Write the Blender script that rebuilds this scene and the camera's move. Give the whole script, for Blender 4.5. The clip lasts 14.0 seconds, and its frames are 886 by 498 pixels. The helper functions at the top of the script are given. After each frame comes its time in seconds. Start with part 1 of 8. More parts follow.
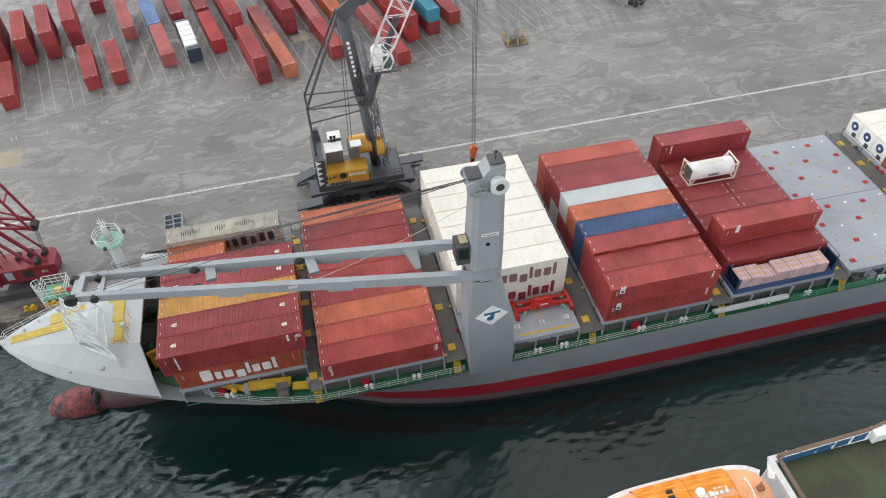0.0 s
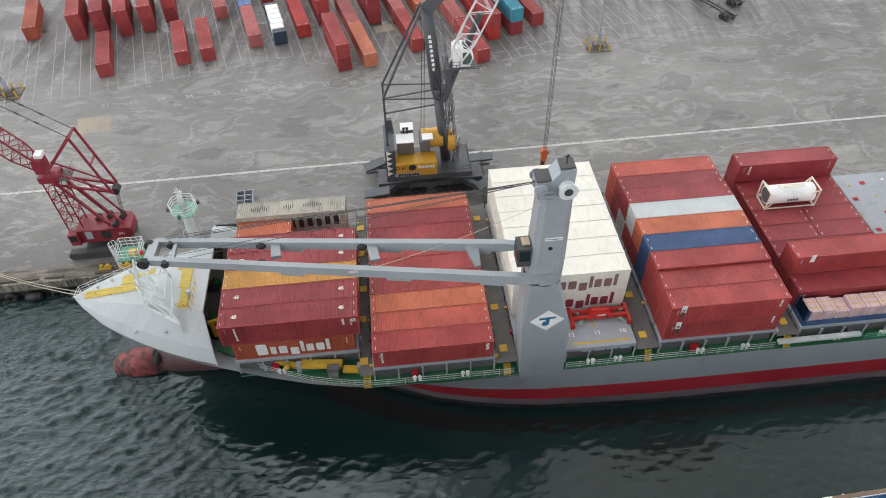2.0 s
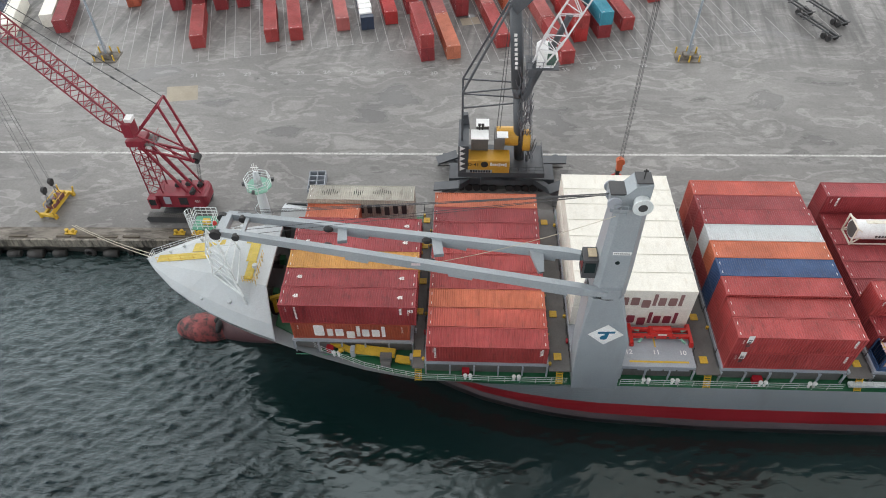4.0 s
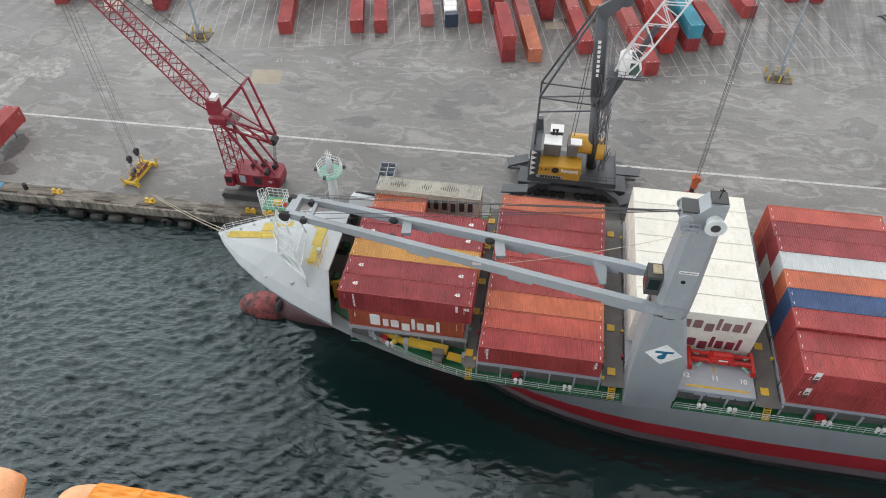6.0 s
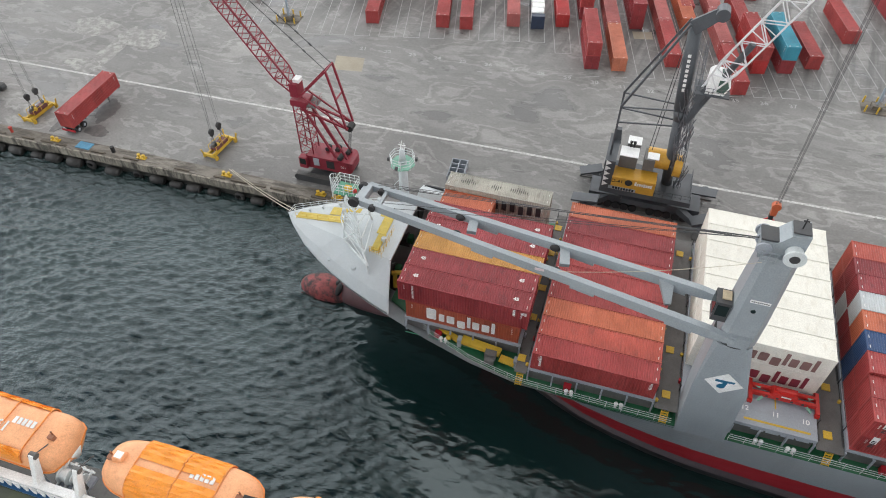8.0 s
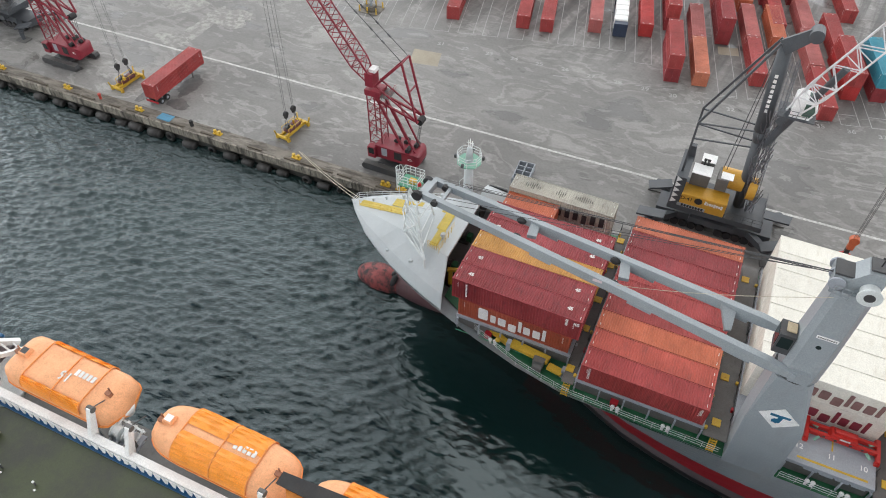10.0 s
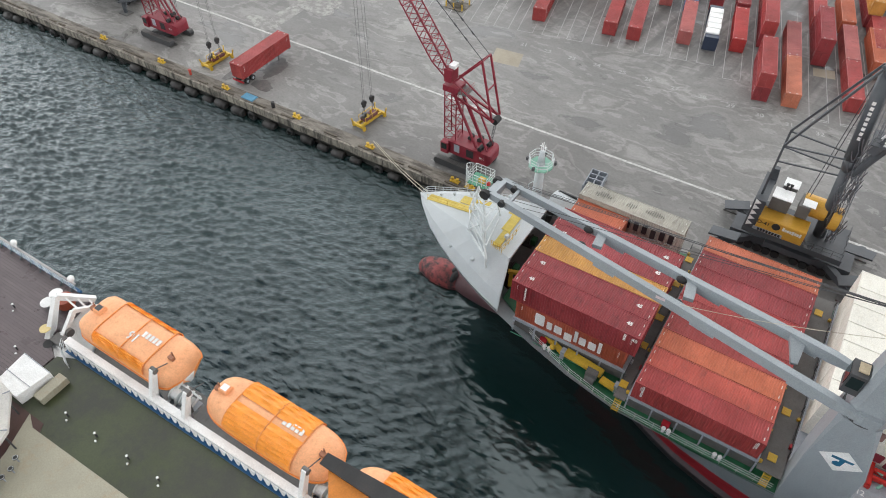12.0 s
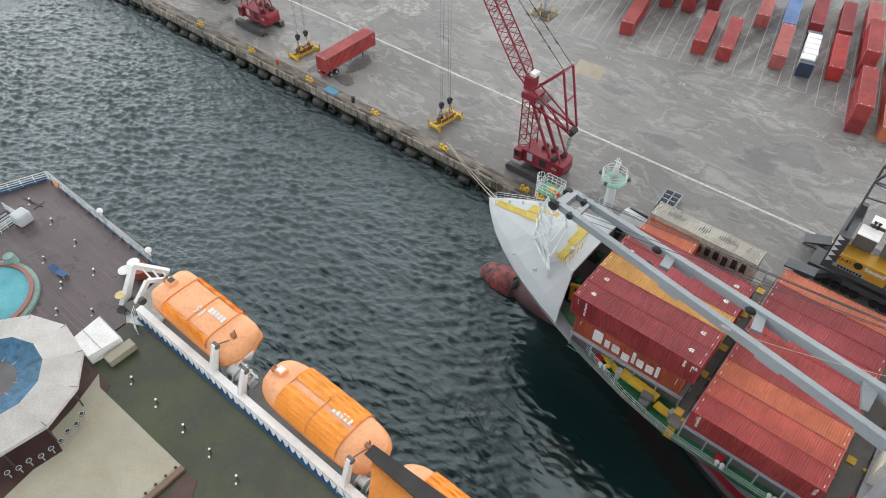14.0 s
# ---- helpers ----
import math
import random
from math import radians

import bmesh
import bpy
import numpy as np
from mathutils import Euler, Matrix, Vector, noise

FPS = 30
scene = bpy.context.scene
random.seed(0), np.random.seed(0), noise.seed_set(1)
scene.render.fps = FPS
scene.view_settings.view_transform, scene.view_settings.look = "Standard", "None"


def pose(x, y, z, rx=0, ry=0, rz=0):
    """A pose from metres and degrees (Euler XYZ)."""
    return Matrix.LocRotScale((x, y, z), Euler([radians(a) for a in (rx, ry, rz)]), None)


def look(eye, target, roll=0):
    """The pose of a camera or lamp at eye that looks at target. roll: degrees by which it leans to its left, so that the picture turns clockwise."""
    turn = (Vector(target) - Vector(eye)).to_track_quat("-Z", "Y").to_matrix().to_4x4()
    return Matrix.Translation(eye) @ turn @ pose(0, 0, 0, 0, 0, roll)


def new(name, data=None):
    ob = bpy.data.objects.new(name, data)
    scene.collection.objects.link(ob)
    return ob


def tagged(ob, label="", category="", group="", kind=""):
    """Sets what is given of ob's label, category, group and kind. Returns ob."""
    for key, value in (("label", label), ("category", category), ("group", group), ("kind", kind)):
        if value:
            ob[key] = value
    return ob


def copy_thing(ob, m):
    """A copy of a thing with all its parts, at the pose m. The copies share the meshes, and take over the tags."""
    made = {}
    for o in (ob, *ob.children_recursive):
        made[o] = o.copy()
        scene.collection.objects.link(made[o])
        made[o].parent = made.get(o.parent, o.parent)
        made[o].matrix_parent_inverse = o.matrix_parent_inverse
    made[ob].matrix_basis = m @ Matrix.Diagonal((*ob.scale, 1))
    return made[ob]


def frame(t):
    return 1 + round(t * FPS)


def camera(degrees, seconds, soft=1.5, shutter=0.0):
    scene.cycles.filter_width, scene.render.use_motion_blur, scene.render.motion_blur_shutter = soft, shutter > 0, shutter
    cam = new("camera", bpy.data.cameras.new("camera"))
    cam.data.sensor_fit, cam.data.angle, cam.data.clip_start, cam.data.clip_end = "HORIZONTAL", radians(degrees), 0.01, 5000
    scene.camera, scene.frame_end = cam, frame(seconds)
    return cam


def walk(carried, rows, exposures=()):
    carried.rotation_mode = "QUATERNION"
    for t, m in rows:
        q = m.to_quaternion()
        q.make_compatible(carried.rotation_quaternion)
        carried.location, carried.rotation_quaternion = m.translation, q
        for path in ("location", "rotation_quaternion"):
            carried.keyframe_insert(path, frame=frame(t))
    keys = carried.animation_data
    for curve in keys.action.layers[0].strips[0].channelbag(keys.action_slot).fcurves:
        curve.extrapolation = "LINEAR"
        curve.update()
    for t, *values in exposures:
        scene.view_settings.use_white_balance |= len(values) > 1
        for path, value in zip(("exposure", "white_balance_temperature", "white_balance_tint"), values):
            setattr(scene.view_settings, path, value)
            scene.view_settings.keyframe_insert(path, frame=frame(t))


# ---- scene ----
cam = camera(65.4, 14.0, soft=1.0)
METRES, EYE, TILT, LEAN, TURN = 8.0, 48.0, -42.0, 0.0, 0.0
EXPOSURE = -0.13
PATH = [
    (0, (4.011, -39.974, 68.454), (4.299, -38.629, 67.003), -1.8),
    (0.5, (4.1, -40.2, 68.361), (4.341, -38.84, 66.914), -1.8),
    (1, (4.063, -40.272, 68.315), (4.262, -38.906, 66.868), -1.8),
    (1.5, (3.935, -40.215, 68.308), (4.095, -38.844, 66.86), -1.6),
    (2, (3.824, -40.061, 68.368), (3.942, -38.689, 66.917), -1.4),
    (2.5, (3.747, -39.829, 68.462), (3.821, -38.459, 67.007), -1.3),
    (3, (3.638, -39.533, 68.573), (3.668, -38.166, 67.113), -1.0),
    (5.5, (3.555, -39.444, 68.483), (3.361, -38.093, 67.021), -0.9),
    (6, (3.553, -39.514, 68.462), (3.315, -38.169, 67.001), -0.8),
    (6.5, (3.553, -39.573, 68.418), (3.269, -38.236, 66.958), -0.7),
    (7, (3.396, -39.557, 68.321), (3.073, -38.23, 66.861), -0.5),
    (7.5, (3.277, -39.481, 68.3), (2.912, -38.166, 66.839), -0.3),
    (8, (3.166, -39.442, 68.309), (2.76, -38.14, 66.846), -0.1),
    (10.5, (3.061, -39.346, 68.236), (2.46, -38.127, 66.769), 0.2),
    (11, (3.096, -39.353, 68.253), (2.453, -38.156, 66.785), 0.0),
    (11.5, (3.077, -39.327, 68.252), (2.397, -38.153, 66.783), 0.3),
    (12, (3.068, -39.322, 68.269), (2.35, -38.173, 66.798), 0.3),
    (12.5, (3.072, -39.318, 68.249), (2.316, -38.194, 66.778), 0.5),
    (13, (3.067, -39.309, 68.223), (2.274, -38.21, 66.752), 0.6),
    (13.5, (3.075, -39.3, 68.229), (2.245, -38.228, 66.758), 0.4),
    (14, (3.201, -39.428, 68.221), (2.327, -38.379, 66.76), -0.0),
]
walk(cam, [(t, look(eye, target, roll)) for t, eye, target, roll in PATH], [(0, EXPOSURE, 6500, 10), (14, EXPOSURE, 6500, 10)])

# ---- levels of the place (metres) ----
WATER, QUAY, DECK, HATCH = -1.4, 0.9, 7.4, 9.41
MID = 11.28              # the container ship's centre line
PITCH = 2.515            # from one row of containers to the next
R = random.Random(7)
LEE_DIR, LEE_AT = (0.75, 0.66, 0.0), -14.2   # the ship's lee lies past this slanting line

# ---- sky and light: bright overcast ----
world = bpy.data.worlds.new("overcast")
scene.world = world
world.use_nodes = True
wn = world.node_tree.nodes
sky = wn.new("ShaderNodeTexSky")
sky.sky_type, sky.sun_disc = "NISHITA", False
sky.sun_elevation, sky.sun_rotation = radians(62), radians(42)
sky.air_density, sky.dust_density, sky.ozone_density = 1.0, 6.0, 0.6
haze = wn.new("ShaderNodeMix")
haze.data_type = "RGBA"
haze.inputs["Factor"].default_value = 0.85
world.node_tree.links.new(sky.outputs[0], haze.inputs[6])
haze.inputs[7].default_value = (6.9, 7.0, 7.05, 1)   # the cloud layer
# billowing cloud, a little brighter in the haze towards the horizon
wl_ = world.node_tree.links
wco = wn.new("ShaderNodeTexCoord")
puff = wn.new("ShaderNodeTexNoise")
puff.inputs["Scale"].default_value, puff.inputs["Detail"].default_value = 3.2, 5
wl_.new(wco.outputs["Generated"], puff.inputs["Vector"])
bill = wn.new("ShaderNodeMapRange")
wl_.new(puff.outputs["Fac"], bill.inputs["Value"])
for key, v in (("From Min", 0.3), ("From Max", 0.7), ("To Min", 0.7), ("To Max", 1.3)):
    bill.inputs[key].default_value = v
sep = wn.new("ShaderNodeSeparateXYZ")
wl_.new(wco.outputs["Generated"], sep.inputs[0])
rise = wn.new("ShaderNodeMapRange")
wl_.new(sep.outputs["Z"], rise.inputs["Value"])
for key, v in (("From Min", 0.3), ("From Max", 0.85), ("To Min", 2.45), ("To Max", 0.47)):
    rise.inputs[key].default_value = v
tone = wn.new("ShaderNodeMath")
tone.operation = "MULTIPLY"
wl_.new(bill.outputs["Result"], tone.inputs[0])
wl_.new(rise.outputs["Result"], tone.inputs[1])
# the cloud is thinner, and so brighter, on the sun's side
toward = wn.new("ShaderNodeVectorMath")
toward.operation = "DOT_PRODUCT"
wl_.new(wco.outputs["Generated"], toward.inputs[0])
toward.inputs[1].default_value = (-0.8, 0.6, 0)
thin = wn.new("ShaderNodeMapRange")
wl_.new(toward.outputs["Value"], thin.inputs["Value"])
for key, v in (("From Min", -0.8), ("From Max", 0.8), ("To Min", 0.7), ("To Max", 1.35)):
    thin.inputs[key].default_value = v
glow = wn.new("ShaderNodeMath")
glow.operation = "MULTIPLY"
wl_.new(tone.outputs[0], glow.inputs[0])
wl_.new(thin.outputs["Result"], glow.inputs[1])
lit = wn.new("ShaderNodeVectorMath")
lit.operation = "SCALE"
wl_.new(haze.outputs[2], lit.inputs[0])
wl_.new(glow.outputs[0], lit.inputs["Scale"])
wl_.new(lit.outputs[0], wn["Background"].inputs["Color"])
wn["Background"].inputs["Strength"].default_value = 0.15
sun = new("sun", bpy.data.lights.new("sun", "SUN"))
sun.data.energy, sun.data.angle, sun.data.color = 0.6, radians(40), (1.0, 0.98, 0.95)
sun.matrix_world = look((-36, 50, 100), (0, 10, 0))

# ---- materials ----
MATS = {}


def nodes_of(name):
    m = bpy.data.materials.new(name)
    m.use_nodes = True
    return m, m.node_tree.nodes, m.node_tree.links, m.node_tree.nodes["Principled BSDF"]


def noise_tex(n, l, vec, scale, detail=4.0, rough=0.6, stretch=(1, 1, 1)):
    mp = n.new("ShaderNodeMapping")
    mp.inputs["Scale"].default_value = stretch
    l.new(vec, mp.inputs["Vector"])
    t = n.new("ShaderNodeTexNoise")
    t.inputs["Scale"].default_value, t.inputs["Detail"].default_value, t.inputs["Roughness"].default_value = scale, detail, rough
    l.new(mp.outputs[0], t.inputs["Vector"])
    return t.outputs["Fac"]


def ramp(n, l, fac, stops):
    r = n.new("ShaderNodeValToRGB")
    r.color_ramp.elements[0].position, r.color_ramp.elements[0].color = stops[0][0], (*stops[0][1], 1)
    r.color_ramp.elements[1].position, r.color_ramp.elements[1].color = stops[-1][0], (*stops[-1][1], 1)
    for p, c in stops[1:-1]:
        r.color_ramp.elements.new(p).color = (*c, 1)
    l.new(fac, r.inputs[0])
    return r.outputs[0]


def mixed(n, l, fac, a, b, mode="MIX"):
    m = n.new("ShaderNodeMix")
    m.data_type, m.blend_type = "RGBA", mode
    for sock, v in ((m.inputs["Factor"], fac), (m.inputs[6], a), (m.inputs[7], b)):
        if isinstance(v, (int, float)):
            sock.default_value = v
        elif isinstance(v, tuple):
            sock.default_value = (*v, 1)
        else:
            l.new(v, sock)
    return m.outputs[2]


def bumped(n, l, b, height, strength, distance):
    k = n.new("ShaderNodeBump")
    k.inputs["Strength"].default_value, k.inputs["Distance"].default_value = strength, distance
    l.new(height, k.inputs["Height"])
    l.new(k.outputs[0], b.inputs["Normal"])


def paint(name, colour, rough=0.5, metal=0.0, dirt=0.35, grime=(0.10, 0.06, 0.045), scale=0.7, vary=0.12, streak=(1, 1, 0.25), bump=0.15, cover=(0.52, 0.78), tone=0.0):
    """Weathered paint: slow fading, fine speckle, rusty or sooty stains, each object a little different."""
    if name in MATS:
        return MATS[name]
    m, n, l, b = nodes_of(name)
    co = n.new("ShaderNodeTexCoord").outputs["Object"]
    info = n.new("ShaderNodeObjectInfo")
    shift = n.new("ShaderNodeVectorMath")
    shift.operation = "MULTIPLY_ADD"
    l.new(info.outputs["Random"], shift.inputs[0])
    shift.inputs[1].default_value = (37, 19, 23)
    l.new(co, shift.inputs[2])
    co = shift.outputs[0]
    fade = noise_tex(n, l, co, scale * 0.5, 3)
    light = tuple(min(1, c * (1 + vary) + 0.02) for c in colour)
    dark = tuple(c * (1 - vary) for c in colour)
    base = ramp(n, l, fade, [(0.3, dark), (0.7, light)])
    stain = noise_tex(n, l, co, scale * 2.2, 6, 0.7, streak)
    stain = ramp(n, l, stain, [(cover[0], (0, 0, 0)), (cover[1], (dirt, dirt, dirt))])
    base = mixed(n, l, stain, base, grime)
    speck = ramp(n, l, noise_tex(n, l, co, 9, 3, 0.7), [(0.3, (0.85,) * 3), (0.7, (1.12,) * 3)])
    base = mixed(n, l, 1.0, base, speck, "MULTIPLY")
    if tone:
        each = ramp(n, l, info.outputs["Random"], [(0.0, (1 - tone,) * 3), (1.0, (1 + tone,) * 3)])
        base = mixed(n, l, 1.0, base, each, "MULTIPLY")
    l.new(base, b.inputs["Base Color"])
    b.inputs["Roughness"].default_value, b.inputs["Metallic"].default_value = rough, metal
    if bump:
        bumped(n, l, b, noise_tex(n, l, co, 14, 3), bump, 0.01)
    MATS[name] = m
    return m


def concrete_ground(name):
    """Wet, patched quay paving: broad damp areas, hard-edged drying puddles, pale streaks, tyre grime."""
    m, n, l, b = nodes_of(name)
    co = n.new("ShaderNodeTexCoord").outputs["Object"]
    warp = n.new("ShaderNodeTexNoise")
    warp.inputs["Scale"].default_value = 0.06
    l.new(co, warp.inputs["Vector"])
    add = n.new("ShaderNodeVectorMath")
    add.operation = "MULTIPLY_ADD"
    l.new(warp.outputs["Color"], add.inputs[0])
    add.inputs[1].default_value = (9, 6, 0)
    l.new(co, add.inputs[2])
    wv = add.outputs[0]
    broad = noise_tex(n, l, wv, 0.045, 6, 0.6, (0.6, 1.1, 1))
    base = ramp(n, l, broad, [(0.34, (0.155, 0.151, 0.145)), (0.5, (0.21, 0.206, 0.198)), (0.64, (0.27, 0.265, 0.254))])
    # puddles that have dried in steps, each with a crisp rim
    tide = noise_tex(n, l, wv, 0.12, 5, 0.5, (0.6, 1.15, 1))
    rims = ramp(n, l, tide, [(0.38, (0.62,) * 3), (0.395, (0.98,) * 3), (0.44, (0.96,) * 3), (0.447, (0.85,) * 3), (0.475, (0.92,) * 3), (0.54, (0.96,) * 3), (0.546, (1.34,) * 3), (0.57, (1.14,) * 3), (0.578, (0.88,) * 3), (0.62, (1.05,) * 3), (0.63, (1.32,) * 3)])
    base = mixed(n, l, 1.0, base, rims, "MULTIPLY")
    blot = noise_tex(n, l, wv, 0.45, 5, 0.6, (0.45, 1.2, 1))
    base = mixed(n, l, ramp(n, l, blot, [(0.585, (0, 0, 0)), (0.6, (0.45,) * 3), (0.75, (0.25,) * 3)]), base, (0.34, 0.335, 0.32))
    # dark tyre and oil grime drawn out along the quay
    dry = noise_tex(n, l, wv, 0.5, 7, 0.75, (0.35, 1.2, 1))
    base = mixed(n, l, ramp(n, l, dry, [(0.52, (0, 0, 0)), (0.68, (0.5,) * 3)]), base, (0.105, 0.102, 0.098))
    # wet run-off drawn down the lanes of the container yard
    turned = n.new("ShaderNodeMapping")
    turned.inputs["Rotation"].default_value = (0, 0, radians(7.5))
    l.new(co, turned.inputs["Vector"])
    runs = noise_tex(n, l, turned.outputs[0], 0.55, 5, 0.6, (1.0, 0.07, 1))
    xyz = n.new("ShaderNodeSeparateXYZ")
    l.new(co, xyz.inputs[0])
    yard = n.new("ShaderNodeMapRange")
    l.new(xyz.outputs["Y"], yard.inputs["Value"])
    yard.inputs["From Min"].default_value, yard.inputs["From Max"].default_value = 66.0, 80.0
    gate = n.new("ShaderNodeMath")
    gate.operation = "MULTIPLY"
    l.new(yard.outputs["Result"], gate.inputs[0])
    l.new(ramp(n, l, runs, [(0.42, (0, 0, 0)), (0.6, (0.75,) * 3)]), gate.inputs[1])
    base = mixed(n, l, gate.outputs[0], base, (0.075, 0.074, 0.073))
    fine = ramp(n, l, noise_tex(n, l, co, 3.0, 6, 0.75), [(0.3, (0.82,) * 3), (0.7, (1.15,) * 3)])
    base = mixed(n, l, 1.0, base, fine, "MULTIPLY")
    l.new(base, b.inputs["Base Color"])
    wet = ramp(n, l, tide, [(0.36, (0.25,) * 3), (0.38, (0.5,) * 3), (0.6, (0.65,) * 3)])
    l.new(wet, b.inputs["Roughness"])
    bumped(n, l, b, noise_tex(n, l, co, 6, 5, 0.7), 0.25, 0.02)
    MATS[name] = m
    return m


def planked(name, colour, seam, board, along_x=True, rough=0.45, dirt=0.5):
    """Laid deck boards: thin seams, boards of slightly different tone, slow stains."""
    m, n, l, b = nodes_of(name)
    co = n.new("ShaderNodeTexCoord").outputs["Object"]
    br = n.new("ShaderNodeTexBrick")
    mp = n.new("ShaderNodeMapping")
    mp.inputs["Rotation"].default_value = (0, 0, 0 if along_x else radians(90))
    l.new(co, mp.inputs["Vector"])
    l.new(mp.outputs[0], br.inputs["Vector"])
    for key, v in (("Scale", 1.0), ("Mortar Size", 0.016), ("Mortar Smooth", 0.2), ("Brick Width", 4.0), ("Row Height", board)):
        br.inputs[key].default_value = v
    br.inputs["Color1"].default_value = (*[c * 0.88 for c in colour], 1)
    br.inputs["Color2"].default_value = (*[c * 1.12 for c in colour], 1)
    br.inputs["Mortar"].default_value = (*seam, 1)
    stain = ramp(n, l, noise_tex(n, l, co, 0.22, 6, 0.65, (0.6, 1, 1)), [(0.4, (1.1,) * 3), (0.5, (1.0,) * 3), (0.62, (1 - dirt,) * 3)])
    base = mixed(n, l, 1.0, br.outputs["Color"], stain, "MULTIPLY")
    l.new(base, b.inputs["Base Color"])
    l.new(ramp(n, l, noise_tex(n, l, co, 0.3, 4), [(0.4, (rough * 0.6,) * 3), (0.6, (rough,) * 3)]), b.inputs["Roughness"])
    bumped(n, l, b, br.outputs["Fac"], 0.3, 0.01)
    MATS[name] = m
    return m


def sea(name):
    """Harbour water: dark green body, glossy; wind-ruffled ripples that die down in the moored ship's lee."""
    m, n, l, b = nodes_of(name)
    co = n.new("ShaderNodeTexCoord").outputs["Object"]
    tint = ramp(n, l, noise_tex(n, l, co, 0.035, 3), [(0.35, (0.003, 0.014, 0.0135)), (0.7, (0.007, 0.024, 0.022))])
    l.new(tint, b.inputs["Base Color"])
    b.inputs["IOR"].default_value = 1.66
    b.inputs["Specular Tint"].default_value = (0.87, 1.0, 1.06, 1)
    # distance aft of the slanting line where the bow's lee begins
    slant = n.new("ShaderNodeVectorMath")
    slant.operation = "DOT_PRODUCT"
    l.new(co, slant.inputs[0])
    slant.inputs[1].default_value = LEE_DIR
    lee = n.new("ShaderNodeMapRange")
    lee.interpolation_type = "SMOOTHSTEP"
    l.new(slant.outputs["Value"], lee.inputs["Value"])
    lee.inputs["From Min"].default_value, lee.inputs["From Max"].default_value = LEE_AT - 3.0, LEE_AT + 3.0

    def between(a, c):
        mr = n.new("ShaderNodeMapRange")
        l.new(lee.outputs["Result"], mr.inputs["Value"])
        mr.inputs["To Min"].default_value, mr.inputs["To Max"].default_value = a, c
        return mr.outputs["Result"]

    l.new(between(0.07, 0.03), b.inputs["Roughness"])
    k = n.new("ShaderNodeBump")
    k.inputs["Distance"].default_value = 0.22
    l.new(between(1.0, 0.1), k.inputs["Strength"])
    l.new(noise_tex(n, l, co, 2.0, 4, 0.55, (0.7, 1.4, 1)), k.inputs["Height"])
    l.new(k.outputs["Normal"], b.inputs["Normal"])
    MATS[name] = m
    return m


def glass(name):
    m, n, l, b = nodes_of(name)
    b.inputs["Base Color"].default_value = (0.02, 0.03, 0.03, 1)
    b.inputs["Roughness"].default_value = 0.06
    MATS[name] = m
    return m


GROUND, SEA, GLASS = concrete_ground("wet_paving"), sea("harbour_water"), glass("dark_glass")
HULL = paint("hull_grey", (0.295, 0.325, 0.34), 0.45, dirt=0.25, scale=0.12, streak=(1, 1, 0.3), vary=0.06)
FORE = paint("forecastle_grey", (0.49, 0.53, 0.545), 0.5, dirt=0.25, grime=(0.3, 0.3, 0.28), scale=0.25, vary=0.07)
CRANE = paint("crane_grey", (0.29, 0.325, 0.345), 0.42, dirt=0.15, scale=0.3, vary=0.05)
BOOT = paint("boot_red", (0.40, 0.009, 0.020), 0.5, dirt=0.15, grime=(0.16, 0.03, 0.03), scale=0.2)
ANTIF = paint("antifouling", (0.11, 0.05, 0.055), 0.6, dirt=0.8, grime=(0.06, 0.05, 0.052), scale=0.4)
BULB = paint("bulb_red", (0.27, 0.055, 0.052), 0.6, dirt=1.0, grime=(0.04, 0.028, 0.03), scale=0.4, cover=(0.45, 0.6), vary=0.35, streak=(1, 1, 1))
GREEN = paint("deck_green", (0.012, 0.125, 0.05), 0.5, dirt=0.4, grime=(0.03, 0.05, 0.035), scale=0.5)
DARK = paint("dark_steel", (0.045, 0.047, 0.05), 0.55, dirt=0.4, grime=(0.09, 0.06, 0.045))
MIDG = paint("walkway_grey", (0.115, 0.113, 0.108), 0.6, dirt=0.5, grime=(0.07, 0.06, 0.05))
HATG = paint("hatch_grey", (0.33, 0.36, 0.40), 0.5, dirt=0.3, grime=(0.2, 0.17, 0.15), scale=0.3)
WHITE = paint("white_paint", (0.81, 0.82, 0.81), 0.45, dirt=0.2, grime=(0.4, 0.36, 0.3))
RAILW = paint("rail_white", (0.62, 0.66, 0.66), 0.5, dirt=0.2)
RAILG = paint("rail_green", (0.08, 0.30, 0.19), 0.5, dirt=0.2)
YELLOW = paint("safety_yellow", (0.62, 0.40, 0.03), 0.5, dirt=0.35, grime=(0.25, 0.17, 0.05))
BLACK = paint("black_rubber", (0.016, 0.016, 0.017), 0.7, dirt=0.2)
CONC = paint("quay_concrete", (0.21, 0.19, 0.16), 0.75, dirt=0.95, grime=(0.07, 0.06, 0.048), scale=0.3, streak=(0.35, 1.6, 1), bump=0.5, cover=(0.42, 0.6), vary=0.25)
WALLC = paint("quay_wall_concrete", (0.29, 0.265, 0.215), 0.8, tone=0.15, cover=(0.42, 0.62), dirt=0.95, grime=(0.05, 0.045, 0.038), scale=0.5, bump=0.4)
LINE = paint("road_paint", (0.58, 0.58, 0.56), 0.6, cover=(0.45, 0.66), dirt=0.95, grime=(0.26, 0.255, 0.245), scale=1.2, streak=(1, 1, 1))
ORANGE_B = paint("lifeboat_orange", (0.80, 0.27, 0.05), 0.42, dirt=0.2, grime=(0.72, 0.36, 0.2), scale=0.6, streak=(1, 1, 1))
ORANGE_C = paint("lifeboat_canopy", (0.86, 0.29, 0.018), 0.45, dirt=0.4, grime=(0.72, 0.17, 0.01), scale=0.9)
